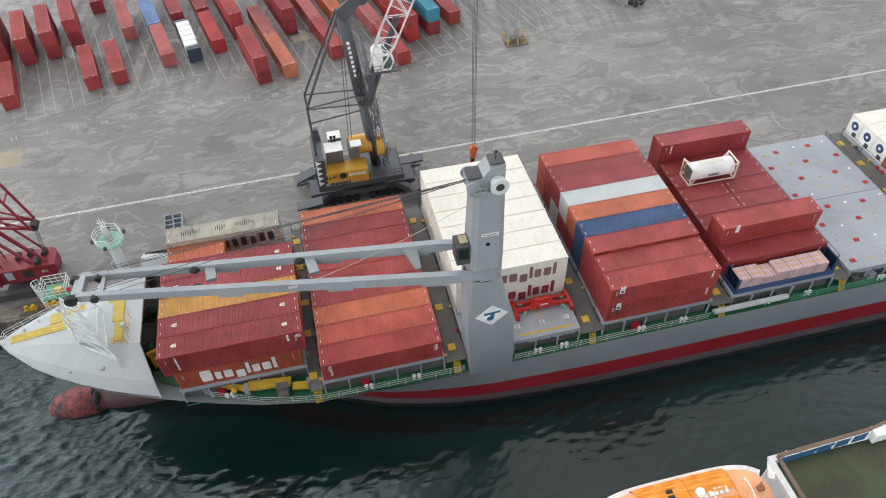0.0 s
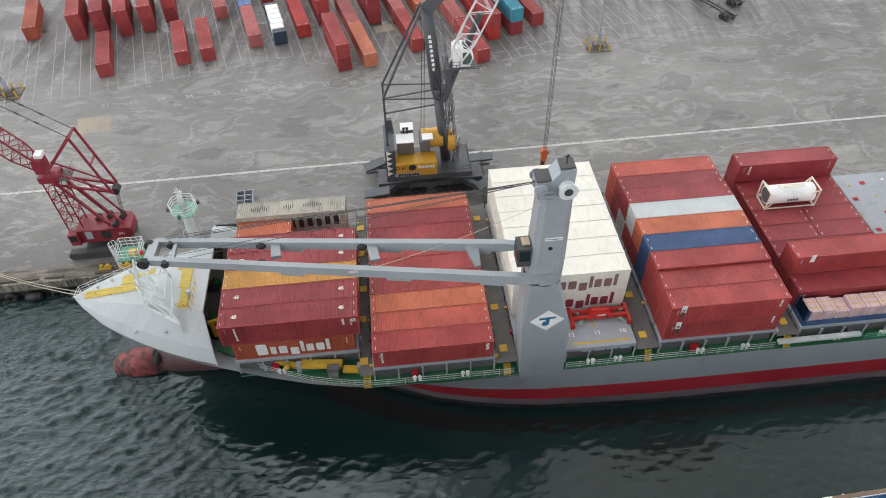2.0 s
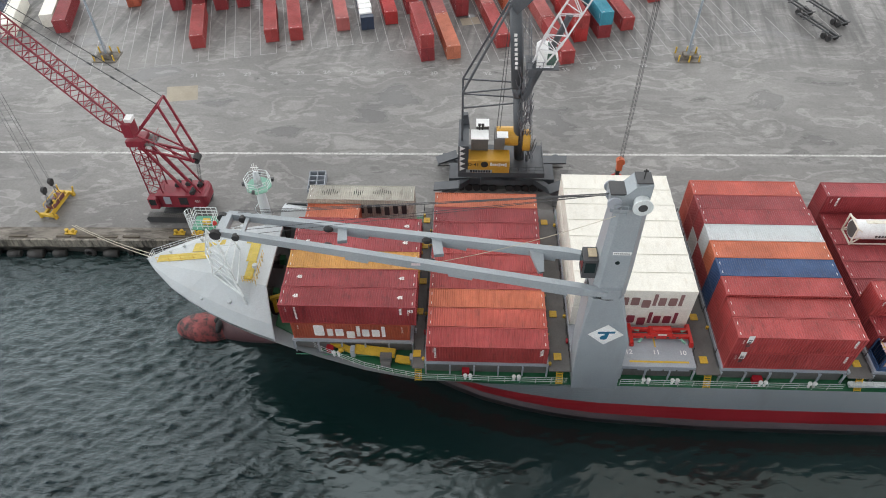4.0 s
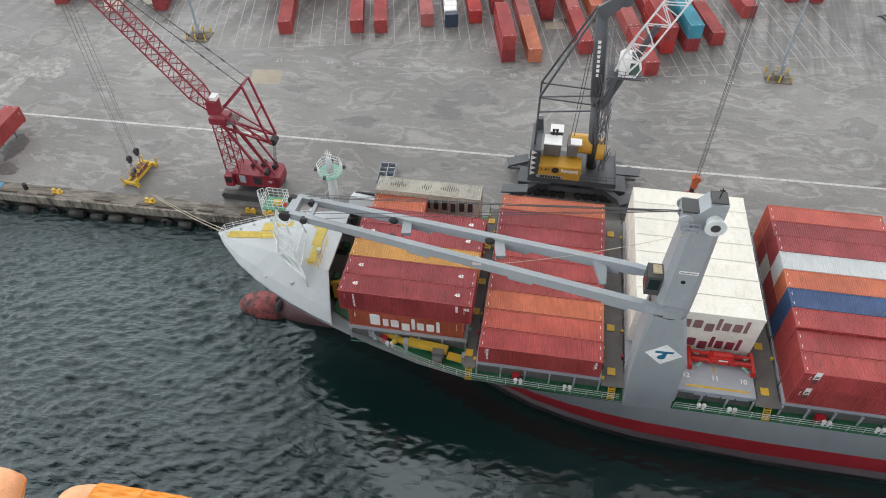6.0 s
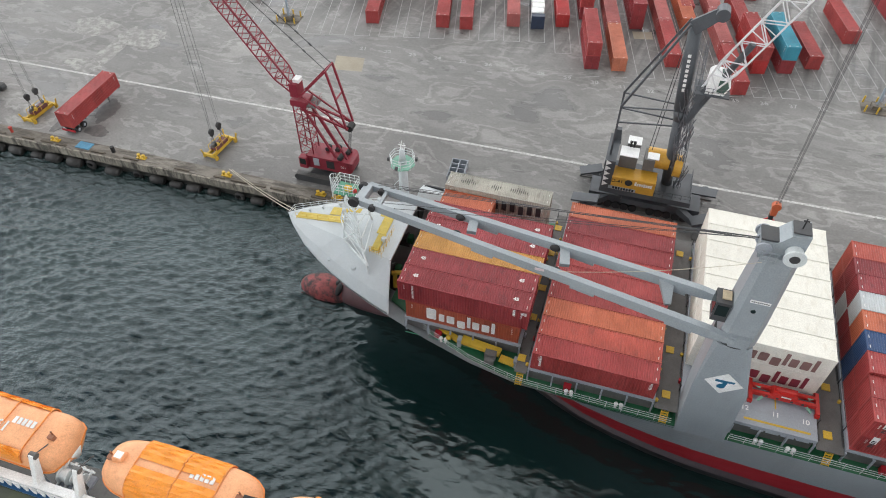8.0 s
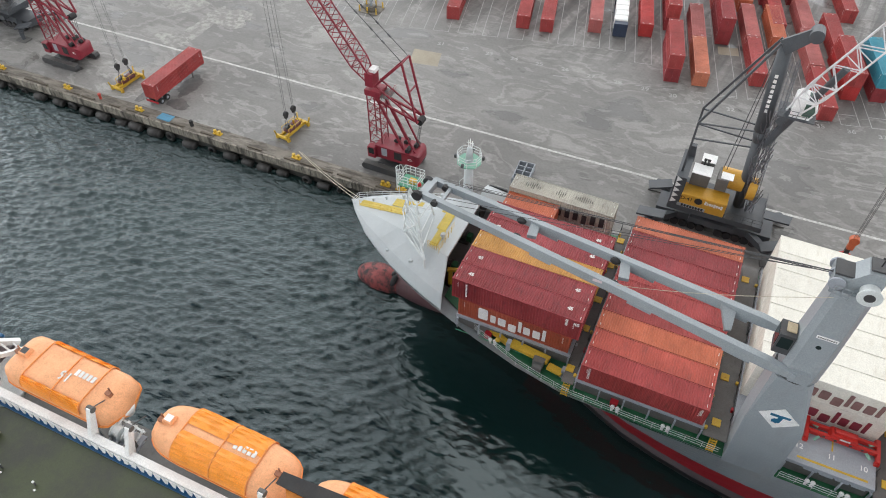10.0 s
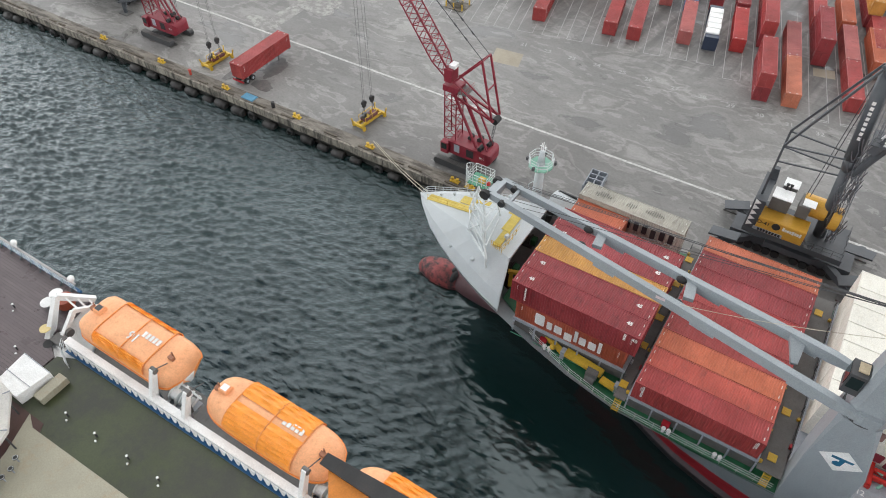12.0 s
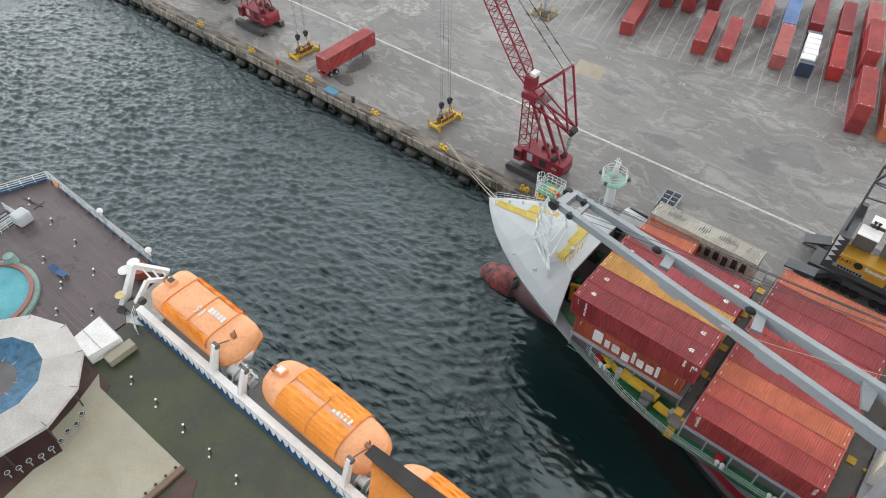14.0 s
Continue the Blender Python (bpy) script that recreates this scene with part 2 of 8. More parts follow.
PEACH = paint("lifeboat_faded", (0.84, 0.40, 0.19), 0.5, dirt=0.5, grime=(0.6, 0.22, 0.09), scale=0.9, streak=(1, 1, 1))

LETW = paint("letter_white", (0.76, 0.76, 0.74), 0.5, dirt=0.2)
# container colours: base colour, grime
CC = {
    "red": ((0.36, 0.047, 0.045), (0.12, 0.03, 0.025)), "maroon": ((0.28, 0.032, 0.038), (0.09, 0.02, 0.025)),
    "brick": ((0.45, 0.082, 0.055), (0.17, 0.05, 0.04)), "orange": ((0.50, 0.132, 0.062), (0.30, 0.07, 0.03)),
    "tropical": ((0.36, 0.075, 0.035), (0.16, 0.05, 0.03)), "yellow": ((0.50, 0.25, 0.05), (0.34, 0.14, 0.04)),
    "white": ((0.79, 0.77, 0.69), (0.42, 0.34, 0.2)), "grey": ((0.52, 0.55, 0.56), (0.3, 0.28, 0.26)),
    "stone": ((0.40, 0.385, 0.33), (0.12, 0.10, 0.075)), "blue": ((0.022, 0.065, 0.17), (0.03, 0.04, 0.07)),
    "teal": ((0.04, 0.27, 0.36), (0.05, 0.15, 0.2)), "navy": ((0.018, 0.032, 0.065), (0.03, 0.03, 0.04)),
    "pink": ((0.42, 0.115, 0.105), (0.25, 0.07, 0.06)), "bright": ((0.42, 0.03, 0.028), (0.3, 0.03, 0.03)),
    "sky": ((0.14, 0.24, 0.46), (0.12, 0.16, 0.25)), "salmon": ((0.52, 0.17, 0.095), (0.36, 0.1, 0.06)),
}
for key, (col, grime) in CC.items():
    clean = key in ("white", "grey")
    paint("box_" + key, col, 0.45, dirt=0.3 if clean else 0.75, grime=grime, scale=0.5, vary=0.06 if clean else 0.2, streak=(1.6, 0.6, 0.5), tone=0.03 if clean else 0.1)

# ---- mesh helpers ----


def obj(name, bm, material, smooth=False):
    me = bpy.data.meshes.new(name)
    bmesh.ops.recalc_face_normals(bm, faces=bm.faces)
    bm.to_mesh(me)
    bm.free()
    for m in (material if isinstance(material, (list, tuple)) else [material]):
        me.materials.append(m)
    if smooth:
        me.polygons.foreach_set("use_smooth", [True] * len(me.polygons))
    return new(name, me)


def part(name, bm, material, parent, label="", smooth=False):
    o = obj(name, bm, material, smooth)
    o.parent = parent
    if label:
        o["label"] = label
    return o


def thing(name, m, label, category, group="", kind=""):
    e = new(name)
    e.empty_display_size = 0.3
    e.matrix_world = m
    return tagged(e, label, category, group, kind)


def box(bm, c, s, m=None, taper=1.0):
    """A box of size s centred at c; taper scales its top."""
    v = []
    for z in (-1, 1):
        k = taper if z > 0 else 1
        for x, y in ((-1, -1), (1, -1), (1, 1), (-1, 1)):
            p = Vector((c[0] + x * s[0] / 2 * k, c[1] + y * s[1] / 2 * k, c[2] + z * s[2] / 2))
            v.append(bm.verts.new(m @ p if m else p))
    for f in ((3, 2, 1, 0), (4, 5, 6, 7), (0, 1, 5, 4), (1, 2, 6, 5), (2, 3, 7, 6), (3, 0, 4, 7)):
        bm.faces.new([v[i] for i in f])
    return bm


def axes(a, b):
    d = (Vector(b) - Vector(a)).normalized()
    s = d.cross(Vector((0, 0, 1)))
    s = s.normalized() if s.length > 1e-4 else Vector((1, 0, 0))
    return d, s, s.cross(d)


def beam(bm, a, b, w, h=None, w2=None, h2=None):
    """A bar from a to b, w wide and h high, tapering to w2 by h2."""
    h = w if h is None else h
    d, s, u = axes(a, b)
    v = []
    for p, ww, hh in ((Vector(a), w, h), (Vector(b), w2 or w, h2 or h)):
        for i, j in ((-1, -1), (1, -1), (1, 1), (-1, 1)):
            v.append(bm.verts.new(p + s * i * ww / 2 + u * j * hh / 2))
    for f in ((3, 2, 1, 0), (4, 5, 6, 7), (0, 1, 5, 4), (1, 2, 6, 5), (2, 3, 7, 6), (3, 0, 4, 7)):
        bm.faces.new([v[i] for i in f])
    return bm


def tube(bm, a, b, r, n=8, r2=None):
    d, s, u = axes(a, b)
    rings = []
    for p, k in ((Vector(a), r), (Vector(b), r if r2 is None else r2)):
        rings.append([bm.verts.new(p + (s * math.cos(i * math.tau / n) + u * math.sin(i * math.tau / n)) * k) for i in range(n)])
    for i in range(n):
        bm.faces.new((rings[0][i], rings[0][(i + 1) % n], rings[1][(i + 1) % n], rings[1][i]))
    bm.faces.new(rings[0][::-1])
    bm.faces.new(rings[1])
    return bm


def prism(bm, pts, z0, z1):
    """An upright prism over the outline pts."""
    lo = [bm.verts.new((x, y, z0)) for x, y in pts]
    hi = [bm.verts.new((x, y, z1)) for x, y in pts]
    n = len(pts)
    for i in range(n):
        bm.faces.new((lo[i], lo[(i + 1) % n], hi[(i + 1) % n], hi[i]))
    bm.faces.new(lo[::-1])
    bm.faces.new(hi)
    return bm


def extrude_profile(bm, pts, plane, depth):
    """A plate: outline pts on the plane (origin, axis, axis), thickened by the vector depth."""
    o, a, b = plane
    lo = [bm.verts.new(Vector(o) + Vector(a) * x + Vector(b) * y) for x, y in pts]
    hi = [bm.verts.new(v.co + Vector(depth)) for v in lo]
    n = len(pts)
    for i in range(n):
        bm.faces.new((lo[i], lo[(i + 1) % n], hi[(i + 1) % n], hi[i]))
    bm.faces.new(lo[::-1])
    bm.faces.new(hi)
    return bm


def lerp_table(tab, x):
    if x <= tab[0][0]:
        (a, fa), (b, fb) = tab[0], tab[1]
    elif x >= tab[-1][0]:
        return tab[-1][1]
    else:
        for (a, fa), (b, fb) in zip(tab, tab[1:]):
            if a <= x <= b:
                break
    return fa + (fb - fa) * (x - a) / (b - a)


def writing(name, text, m, height, material, parent, depth=0.01, bold=0.0):
    """Letters as a thin mesh, standing in the local XY plane of m, centred."""
    cu = bpy.data.curves.new(name, "FONT")
    cu.body, cu.size, cu.extrude, cu.align_x, cu.align_y, cu.offset = text, height, depth, "CENTER", "CENTER", bold
    tmp = bpy.data.objects.new(name, cu)
    scene.collection.objects.link(tmp)
    me = bpy.data.meshes.new_from_object(tmp.evaluated_get(bpy.context.evaluated_depsgraph_get()))
    bpy.data.objects.remove(tmp)
    bpy.data.curves.remove(cu)
    me.materials.clear()
    me.materials.append(material)
    o = new(name, me)
    o.parent = parent
    o.matrix_local = m
    return o


# ---- sea and quay ----
def build_sea():
    nx, ny, x0, y0, st = 912, 288, -150.0, -45.0, 0.25
    xs, ys = x0 + st * np.arange(nx), y0 + st * np.arange(ny)
    X, Y = np.meshgrid(xs, ys, indexing="ij")
    Zs = np.zeros_like(X)
    rng = np.random.RandomState(3)
    for wl, amp, num in ((7.0, 0.035, 6), (3.0, 0.04, 14), (1.7, 0.046, 24), (1.0, 0.046, 40)):
        for _ in range(num):
            a = rng.normal(1.75, 0.5)
            k = math.tau / (wl * rng.uniform(0.8, 1.25))
            Zs += amp / math.sqrt(num) * 1.6 * np.sin(k * (X * math.cos(a) + Y * math.sin(a)) + rng.uniform(0, 6.28))
    edge = np.minimum(np.minimum(X - xs[0], xs[-1] - X), np.minimum(Y - ys[0], ys[-1] - Y))
    # calmer in the ship's lee, choppier off the bow
    lee = np.clip((X * LEE_DIR[0] + Y * LEE_DIR[1] - LEE_AT + 3.0) / 6.0, 0, 1)
    Zs += 1.6 * Zs * np.abs(Zs)   # sharper crests
    gust = 0.85 + 0.3 * np.sin(X * 0.11 + 1.3 * np.sin(Y * 0.09)) * np.sin(Y * 0.13 + X * 0.05)
    Zs *= np.clip(edge / 6, 0, 1) * (1 - 0.87 * lee * lee * (3 - 2 * lee)) * gust
    verts = np.stack([X, Y, Zs + WATER], -1).reshape(-1, 3)
    i = (np.arange(nx - 1)[:, None] * ny + np.arange(ny - 1)[None]).reshape(-1)
    faces = np.stack([i, i + ny, i + ny + 1, i + 1], -1)
    me = bpy.data.meshes.new("water")
    me.from_pydata(verts.tolist(), [], faces.tolist())
    me.polygons.foreach_set("use_smooth", [True] * len(me.polygons))
    x1, y1 = float(xs[-1]), float(ys[-1])
    bm = bmesh.new()
    bm.from_mesh(me)
    far = 3000
    # the flat sheet round the rippled part, out to the horizon
    o = [(-far, -far), (far, -far), (far, y1), (-far, y1)]
    q = [(x0, y0), (x1, y0), (x1, y1), (x0, y1)]
    for a, b, c, d in ((o[0], o[1], (far, y0), (-far, y0)), ((-far, y0), q[0], q[3], (-far, y1)), (q[1], (far, y0), (far, y1), q[2])):
        bm.faces.new([bm.verts.new((p[0], p[1], WATER)) for p in (a, b, c, d)])
    bm.to_mesh(me)
    bm.free()
    me.materials.append(SEA)
    tagged(new("water", me), "dark green rippled harbour water", "water", kind="structure")


SKEW = radians(0.9)      # the quay's turn against the ship


def quay_edge(x):
    return 24.6 + math.tan(SKEW) * x


def on_quay(x, y, z=QUAY):
    """A place from metres along the quay and metres in from its edge."""
    return Vector((x - math.sin(SKEW) * y, quay_edge(x) + math.cos(SKEW) * y, z))


def build_quay():
    bm = bmesh.new()
    a, b = -3000, 3000
    pts = [on_quay(a, 2.6), on_quay(b, 2.6), Vector((b, 3000, QUAY)), Vector((a, 3000, QUAY))]
    bm.faces.new([bm.verts.new(p) for p in pts])
    tagged(obj("ground", bm, GROUND), "wet grey patched terminal paving with pale dried streaks", "ground", kind="structure")
    apron = thing("quay_apron", Matrix(), "stained concrete quay edge with coping and dark wet wall", "quay", kind="structure")
    bm = bmesh.new()
    box(bm, (0, 1.3, -0.35), (400, 2.6, 0.72))
    o = part("apron_slab", bm, CONC, apron)
    bm = bmesh.new()
    box(bm, (0, 0.65, -2.6), (400, 0.8, 4.2))
    part("quay_wall", bm, paint("wet_wall", (0.035, 0.033, 0.028), 0.5, dirt=0.7, grime=(0.09, 0.085, 0.07), scale=0.8), apron, "dark wet quay wall")
    for i in range(66):
        bm = bmesh.new()
        w = 3.0 + R.uniform(-0.02, 0.02)
        box(bm, (-170 + i * 3.05, 0.1 + R.uniform(-0.04, 0.04), -0.5 + R.uniform(-0.04, 0.03)), (w, 0.3, 1.3))
        part("coping_block", bm, WALLC, apron)
        if R.random() < 0.75:
            bm = bmesh.new()
            box(bm, (-170 + i * 3.05 + R.uniform(-0.5, 0.5), 0.75 + R.uniform(-0.05, 0.05), 0.1), (R.uniform(1.6, 2.9), 0.3, 0.22))
            part("kerb", bm, paint("kerb_timber", (0.12, 0.10, 0.075), 0.8, dirt=0.8, grime=(0.05, 0.045, 0.04)), apron)
    apron.matrix_world = Matrix.Translation(on_quay(0, 0)) @ Matrix.Rotation(SKEW, 4, "Z")
    # the long white line
    bm = bmesh.new()
    box(bm, (0, 18.9, 0.006), (400, 0.42, 0.008))
    w = obj("painted_line", bm, LINE)
    w.matrix_world = apron.matrix_world
    tagged(w, "worn white line painted along the quay", "road marking", kind="structure")
    # fenders hang on the wall: worn rubber cylinders and old tyres at uneven gaps
    worn = paint("worn_rubber", (0.018, 0.017, 0.016), 0.6, dirt=0.7, grime=(0.055, 0.048, 0.04), scale=0.9, streak=(1, 1, 1), tone=0.3)
    bm = bmesh.new()
    for a, b, r0, r1 in ((-1.15, -0.95, 0.5, 0.68), (-0.95, 0.95, 0.68, 0.68), (0.95, 1.15, 0.68, 0.5)):
        tube(bm, (a, 0, 0), (b, 0, 0), r0, 14, r1)
    f0 = obj("fender", bm, worn, True)
    tagged(f0, "worn black rubber cylinder fender hanging on the quay wall", "fender", "fenders along the quay")
    bm = bmesh.new()
    rows_ = []
    for i in range(18):
        a = i / 18 * math.tau
        rows_.append([bm.verts.new(((0.55 + 0.27 * math.cos(c)) * math.cos(a), 0.27 * math.sin(c), (0.55 + 0.27 * math.cos(c)) * math.sin(a))) for c in [k / 8 * math.tau for k in range(8)]])
    for p, q in zip(rows_, rows_[1:] + rows_[:1]):
        for k in range(8):
            bm.faces.new((p[k], q[k], q[(k + 1) % 8], p[(k + 1) % 8]))
    f1 = obj("tyre_fender", bm, worn, True)
    tagged(f1, "old black tyre hung as a fender on the quay wall", "fender", "tyre fenders along the quay")
    turn = Matrix.Rotation(SKEW, 4, "Z")
    f0.matrix_world = Matrix.Translation(on_quay(-33.0, -0.5, -1.1)) @ turn
    f1.matrix_world = Matrix.Translation(on_quay(-36.4, -0.3, -0.75)) @ turn
    u = -36.4
    while u > -140:
        u -= R.uniform(2.6, 4.2)
        big = R.random() < 0.6
        tilt = Matrix.Rotation(R.uniform(-0.12, 0.12), 4, "Y") @ Matrix.Scale(R.uniform(0.8, 1.15), 4)
        copy_thing(f0 if big else f1, Matrix.Translation(on_quay(u, -0.5 if big else -0.3, R.uniform(-1.2, -0.85))) @ turn @ tilt)


build_sea()
build_quay()

# ---- shipping containers ----
def corrugated(length, height, pitch=0.28, depth=0.036, n=None):
    """Points along a trapezoid wave: (distance, depth)."""
    n = n or max(4, round(length / pitch))
    p = length / n
    out = []
    for i in range(n):
        for f, d in ((0.0, 0), (0.28, 0), (0.5, 1), (0.78, 1)):
            out.append(((i + f) * p, d * depth))
    out.append((length, 0))
    return out


def sheet(bm, wave, o, along, up, out):
    o, along, up, out = (Vector(v) for v in (o, along, up, out))
    prev = None
    for s, d in wave:
        a = bm.verts.new(o + along * s - out * d)
        b = bm.verts.new(o + along * s - out * d + up)
        if prev:
            bm.faces.new((prev[0], a, b, prev[1]))
        prev = (a, b)


BOXES = {}


def container_meshes(L, H, smooth_box):
    """The parts of a container, standing on z = 0, x along it from 0 to L, y from 0 to 2.438; doors at x = L."""
    if (L, H, smooth_box) in BOXES:
        return BOXES[(L, H, smooth_box)]
    W, P = 2.438, 0.16
    ms = []

    def keep(name, bm, slot=0):
        me = bpy.data.meshes.new(name)
        bmesh.ops.recalc_face_normals(bm, faces=bm.faces)
        bm.to_mesh(me)
        bm.free()
        me.materials.append(None)
        ms.append((name, me, slot))

    bm = bmesh.new()   # frame: posts, rails, castings
    for x in (P / 2, L - P / 2):
        for y in (P / 2, W - P / 2):
            box(bm, (x, y, H / 2), (P, P, H - 0.2))
            for z in (0.06, H - 0.06):
                box(bm, (x, y, z), (P + 0.02, P + 0.006, 0.12))
        for z in (0.08, H - 0.08):
            box(bm, (x, W / 2, z), (P * 0.7, W - 2 * P, 0.13))
    for y in (0.04, W - 0.04):
        for z in (0.09, H - 0.045):
            box(bm, (L / 2, y, z), (L - 2 * P, 0.075, 0.14 if z < 1 else 0.075))
    keep("frame", bm)
    bm = bmesh.new()
    dep = 0.012 if smooth_box else 0.06
    sheet(bm, corrugated(L - 0.2, 0, 1.1 if smooth_box else 0.24, dep), (0.1, 0.07, H - 0.02), (1, 0, 0), (0, W - 0.14, 0), (0, 0, 1))
    keep("roof", bm)
    for y, out in ((0.012, -1), (W - 0.012, 1)):
        bm = bmesh.new()
        sheet(bm, corrugated(L - 2 * P, 0, 1.2 if smooth_box else 0.278, 0.006 if smooth_box else 0.05), (P, y, 0.15), (1, 0, 0), (0, 0, H - 0.22), (0, out, 0))
        keep("side_wall", bm)
    bm = bmesh.new()
    sheet(bm, corrugated(W - 2 * P, 0, 0.25, 0.04), (0.015, P, 0.14), (0, 1, 0), (0, 0, H - 0.28), (-1, 0, 0))
    keep("front_wall", bm)
    for k in (0, 1):
        bm = bmesh.new()
        y0 = P + k * (W / 2 - P) + 0.012
        w = W / 2 - P - 0.024
        box(bm, (L - 0.05, y0 + w / 2, H / 2), (0.05, w, H - 0.3))
        for z in (0.55, 1.05, 1.55, 2.05):
            box(bm, (L - 0.023, y0 + w / 2, z), (0.012, w - 0.1, 0.33))
        for f in (0.28, 0.72):
            tube(bm, (L - 0.003, y0 + w * f, 0.15), (L - 0.003, y0 + w * f, H - 0.15), 0.02, 6)
        keep("door", bm)
    bm = bmesh.new()
    box(bm, (L / 2, W / 2, 0.1), (L - 0.3, W - 0.2, 0.12))
    keep("floor_pan", bm)
    if not smooth_box:   # white corner ticks on the roof
        for x in (0.32, L - 0.32):
            for y in (0.5, 1.7):
                bm = bmesh.new()
                box(bm, (x, y, H - 0.012), (0.06, 0.34, 0.016))
                keep("roof_tick", bm, 1)
        bm = bmesh.new()
        for x, n in ((L - 0.75, 6), (0.7, 4)):
            for k in range(n):
                box(bm, (x, -0.002, H - 0.45 - k * 0.17), (0.17 if k % 2 else 0.1, 0.012, 0.06))
                box(bm, (x, 2.44, H - 0.45 - k * 0.17), (0.17 if k % 2 else 0.1, 0.012, 0.06))
        keep("side_marking", bm, 1)
    BOXES[(L, H, smooth_box)] = ms
    return ms


NAMES = {"red": "red", "maroon": "dark maroon", "brick": "brick red", "orange": "orange", "tropical": "rust orange", "yellow": "mustard yellow",
         "white": "white", "grey": "pale grey", "stone": "weathered grey-white", "blue": "dark blue", "teal": "teal blue", "navy": "navy blue",
         "pink": "faded pink-red", "bright": "bright red", "sky": "light blue", "salmon": "faded salmon orange"}


def container(colour, L, H, m, where, group, reefer=False, flip=False):
    """m: the pose of its corner at x = 0, y = 0, z = 0; flip: doors at the x = 0 end."""
    size = {6.058: "twenty-foot", 12.192: "forty-foot", 13.716: "forty-five-foot"}[L]
    what = "refrigerated container" if reefer else "steel container"
    e = thing("container", m @ (Matrix.Translation((L, 2.438, 0)) @ Matrix.Rotation(math.pi, 4, "Z") if flip else Matrix()),
              f"{NAMES[colour]} {size} {what} {where}", "container", group)
    for name, me, slot in container_meshes(L, H, reefer):
        o = new(name, me)
        o.parent = e
        o.material_slots[0].link = "OBJECT"
        o.material_slots[0].material = LETW if slot else MATS["box_" + colour]
        if name == "side_marking":
            tagged(o, kind="stuff")
    return e


def stack_at(x, row, z, colour, L=12.192, H=2.591, where="stacked on the ship's deck", group="containers on the ship", **kw):
    return container(colour, L, H, pose(x, row * PITCH, z), where, group, **kw)


# bay nearest the bow
ON = "stacked on the ship's hatch covers"
B1 = [(1, "tropical", "maroon"), (2, "red", "maroon"), (3, "maroon", "yellow"), (4, "red", "maroon"), (5, "red", "maroon")]
TROPICAL = None
for row, low, top in B1:
    c = stack_at(-14.03, row, HATCH, low, where=ON)
    TROPICAL = TROPICAL or c
    stack_at(-14.82, row, HATCH + 2.60, top, 13.716, 2.896, ON)
stack_at(-14.3, 6, HATCH, "red", where=ON)
stack_at(-14.3, 6, HATCH + 2.60, "orange", 6.058, 2.591, ON)
stack_at(-14.37, 7, HATCH, "stone", 12.192, 2.896, ON)
ERSK = stack_at(-14.37, 7, HATCH + 2.905, "stone", 12.192, 2.896, ON)
# second bay: one tier
for row, col in enumerate(("red", "brick", "orange", "red", "red", "red", "maroon", "maroon", "orange")):
    stack_at(0, row, HATCH, col, where=ON)
# white refrigerated bay
REEFERS = []
for row in range(2, 9):
    for tier in (0, 1):
        REEFERS.append(stack_at(14.87, row, HATCH + tier * 2.905, "white", 12.192, 2.896, ON, reefer=True))
# fourth bay
for row, (low, h0, top, h1) in enumerate((("red", 2.591, "red", 2.591), ("red", 2.591, "red", 2.591), ("red", 2.591, "red", 2.896), ("blue", 2.591, "blue", 2.896), ("maroon", 2.591, "orange", 2.896),
                                        ("maroon", 2.591, "grey", 2.896), ("grey", 2.591, "maroon", 2.896), ("maroon", 2.591, "maroon", 2.591), ("brick", 2.591, "brick", 2.591))):
    stack_at(29.86, row, HATCH, low, H=h0, where=ON)
    stack_at(29.86, row, HATCH + h0 + 0.01, top, H=h1, where=ON)
# fifth bay
for row in range(1, 9):
    if row in (4, 5):
        for x in (45.0, 51.15):
            stack_at(x, row, HATCH, "maroon", 6.058, where=ON)
    else:
        stack_at(45.0, row, HATCH, "maroon", where=ON)
stack_at(45.0, 8, HATCH + 2.60, "maroon", where=ON)
stack_at(45.0, 2, HATCH + 2.60, "red", where=ON)
# refrigerated boxes beyond the empty hatch
FANS = []
for row in range(0, 9):
    for tier in (0,):
        c = stack_at(74.5, row, HATCH + tier * 2.905, "white" if row > 5 else "tropical", 12.192, 2.896, ON, reefer=True)
        if row > 5:
            FANS.append(c)

# ---- the container ship ----
TOPHB = [(-31.75, 0.05), (-31.2, 0.75), (-30.6, 1.4), (-28.3, 3.4), (-25.5, 5.2), (-22.7, 6.6), (-19.5, 7.8), (-16.6, 8.6), (-11.3, 10.0), (-6.5, 11.25), (-0.7, 12.3), (6.0, 12.42), (200, 12.42)]
WLHB = [(-32.0, -9.0), (-22.5, 0.0), (-19.0, 0.7), (-10.0, 2.8), (-4.0, 4.7), (0.0, 6.5), (5.0, 8.9), (12.0, 10.8), (18.0, 11.6), (30.0, 12.3), (40.0, 12.42)]


def half_breadth(x, z):
    s = (z - WATER) / (top_of_side(x) - WATER)
    s = max(-0.4, min(1.0, s))
    flare = lerp_table([(-32, 2.4), (-27, 3.4), (-12, 3.2), (-4, 2.4), (4, 1.9), (24, 1.0), (200, 1.0)], x)
    s = math.copysign(abs(s) ** flare, s)
    return max(0.0, lerp_table(WLHB, x) + (lerp_table(TOPHB, x) - lerp_table(WLHB, x)) * s)


def stem_at(z):
    """Where the raked stem stands at a height."""
    x = -31.75
    while x < -15 and z < top_of_side(x) - 0.01 and half_breadth(x, z) <= 0.02:
        x += 0.05
    return x


def top_of_side(x):
    return lerp_table([(-31.75, 11.55), (-28.3, 10.65), (-22.7, 9.6), (-16.6, 8.5), (-12.0, 7.75), (-5.0, DECK), (200, DECK)], x)


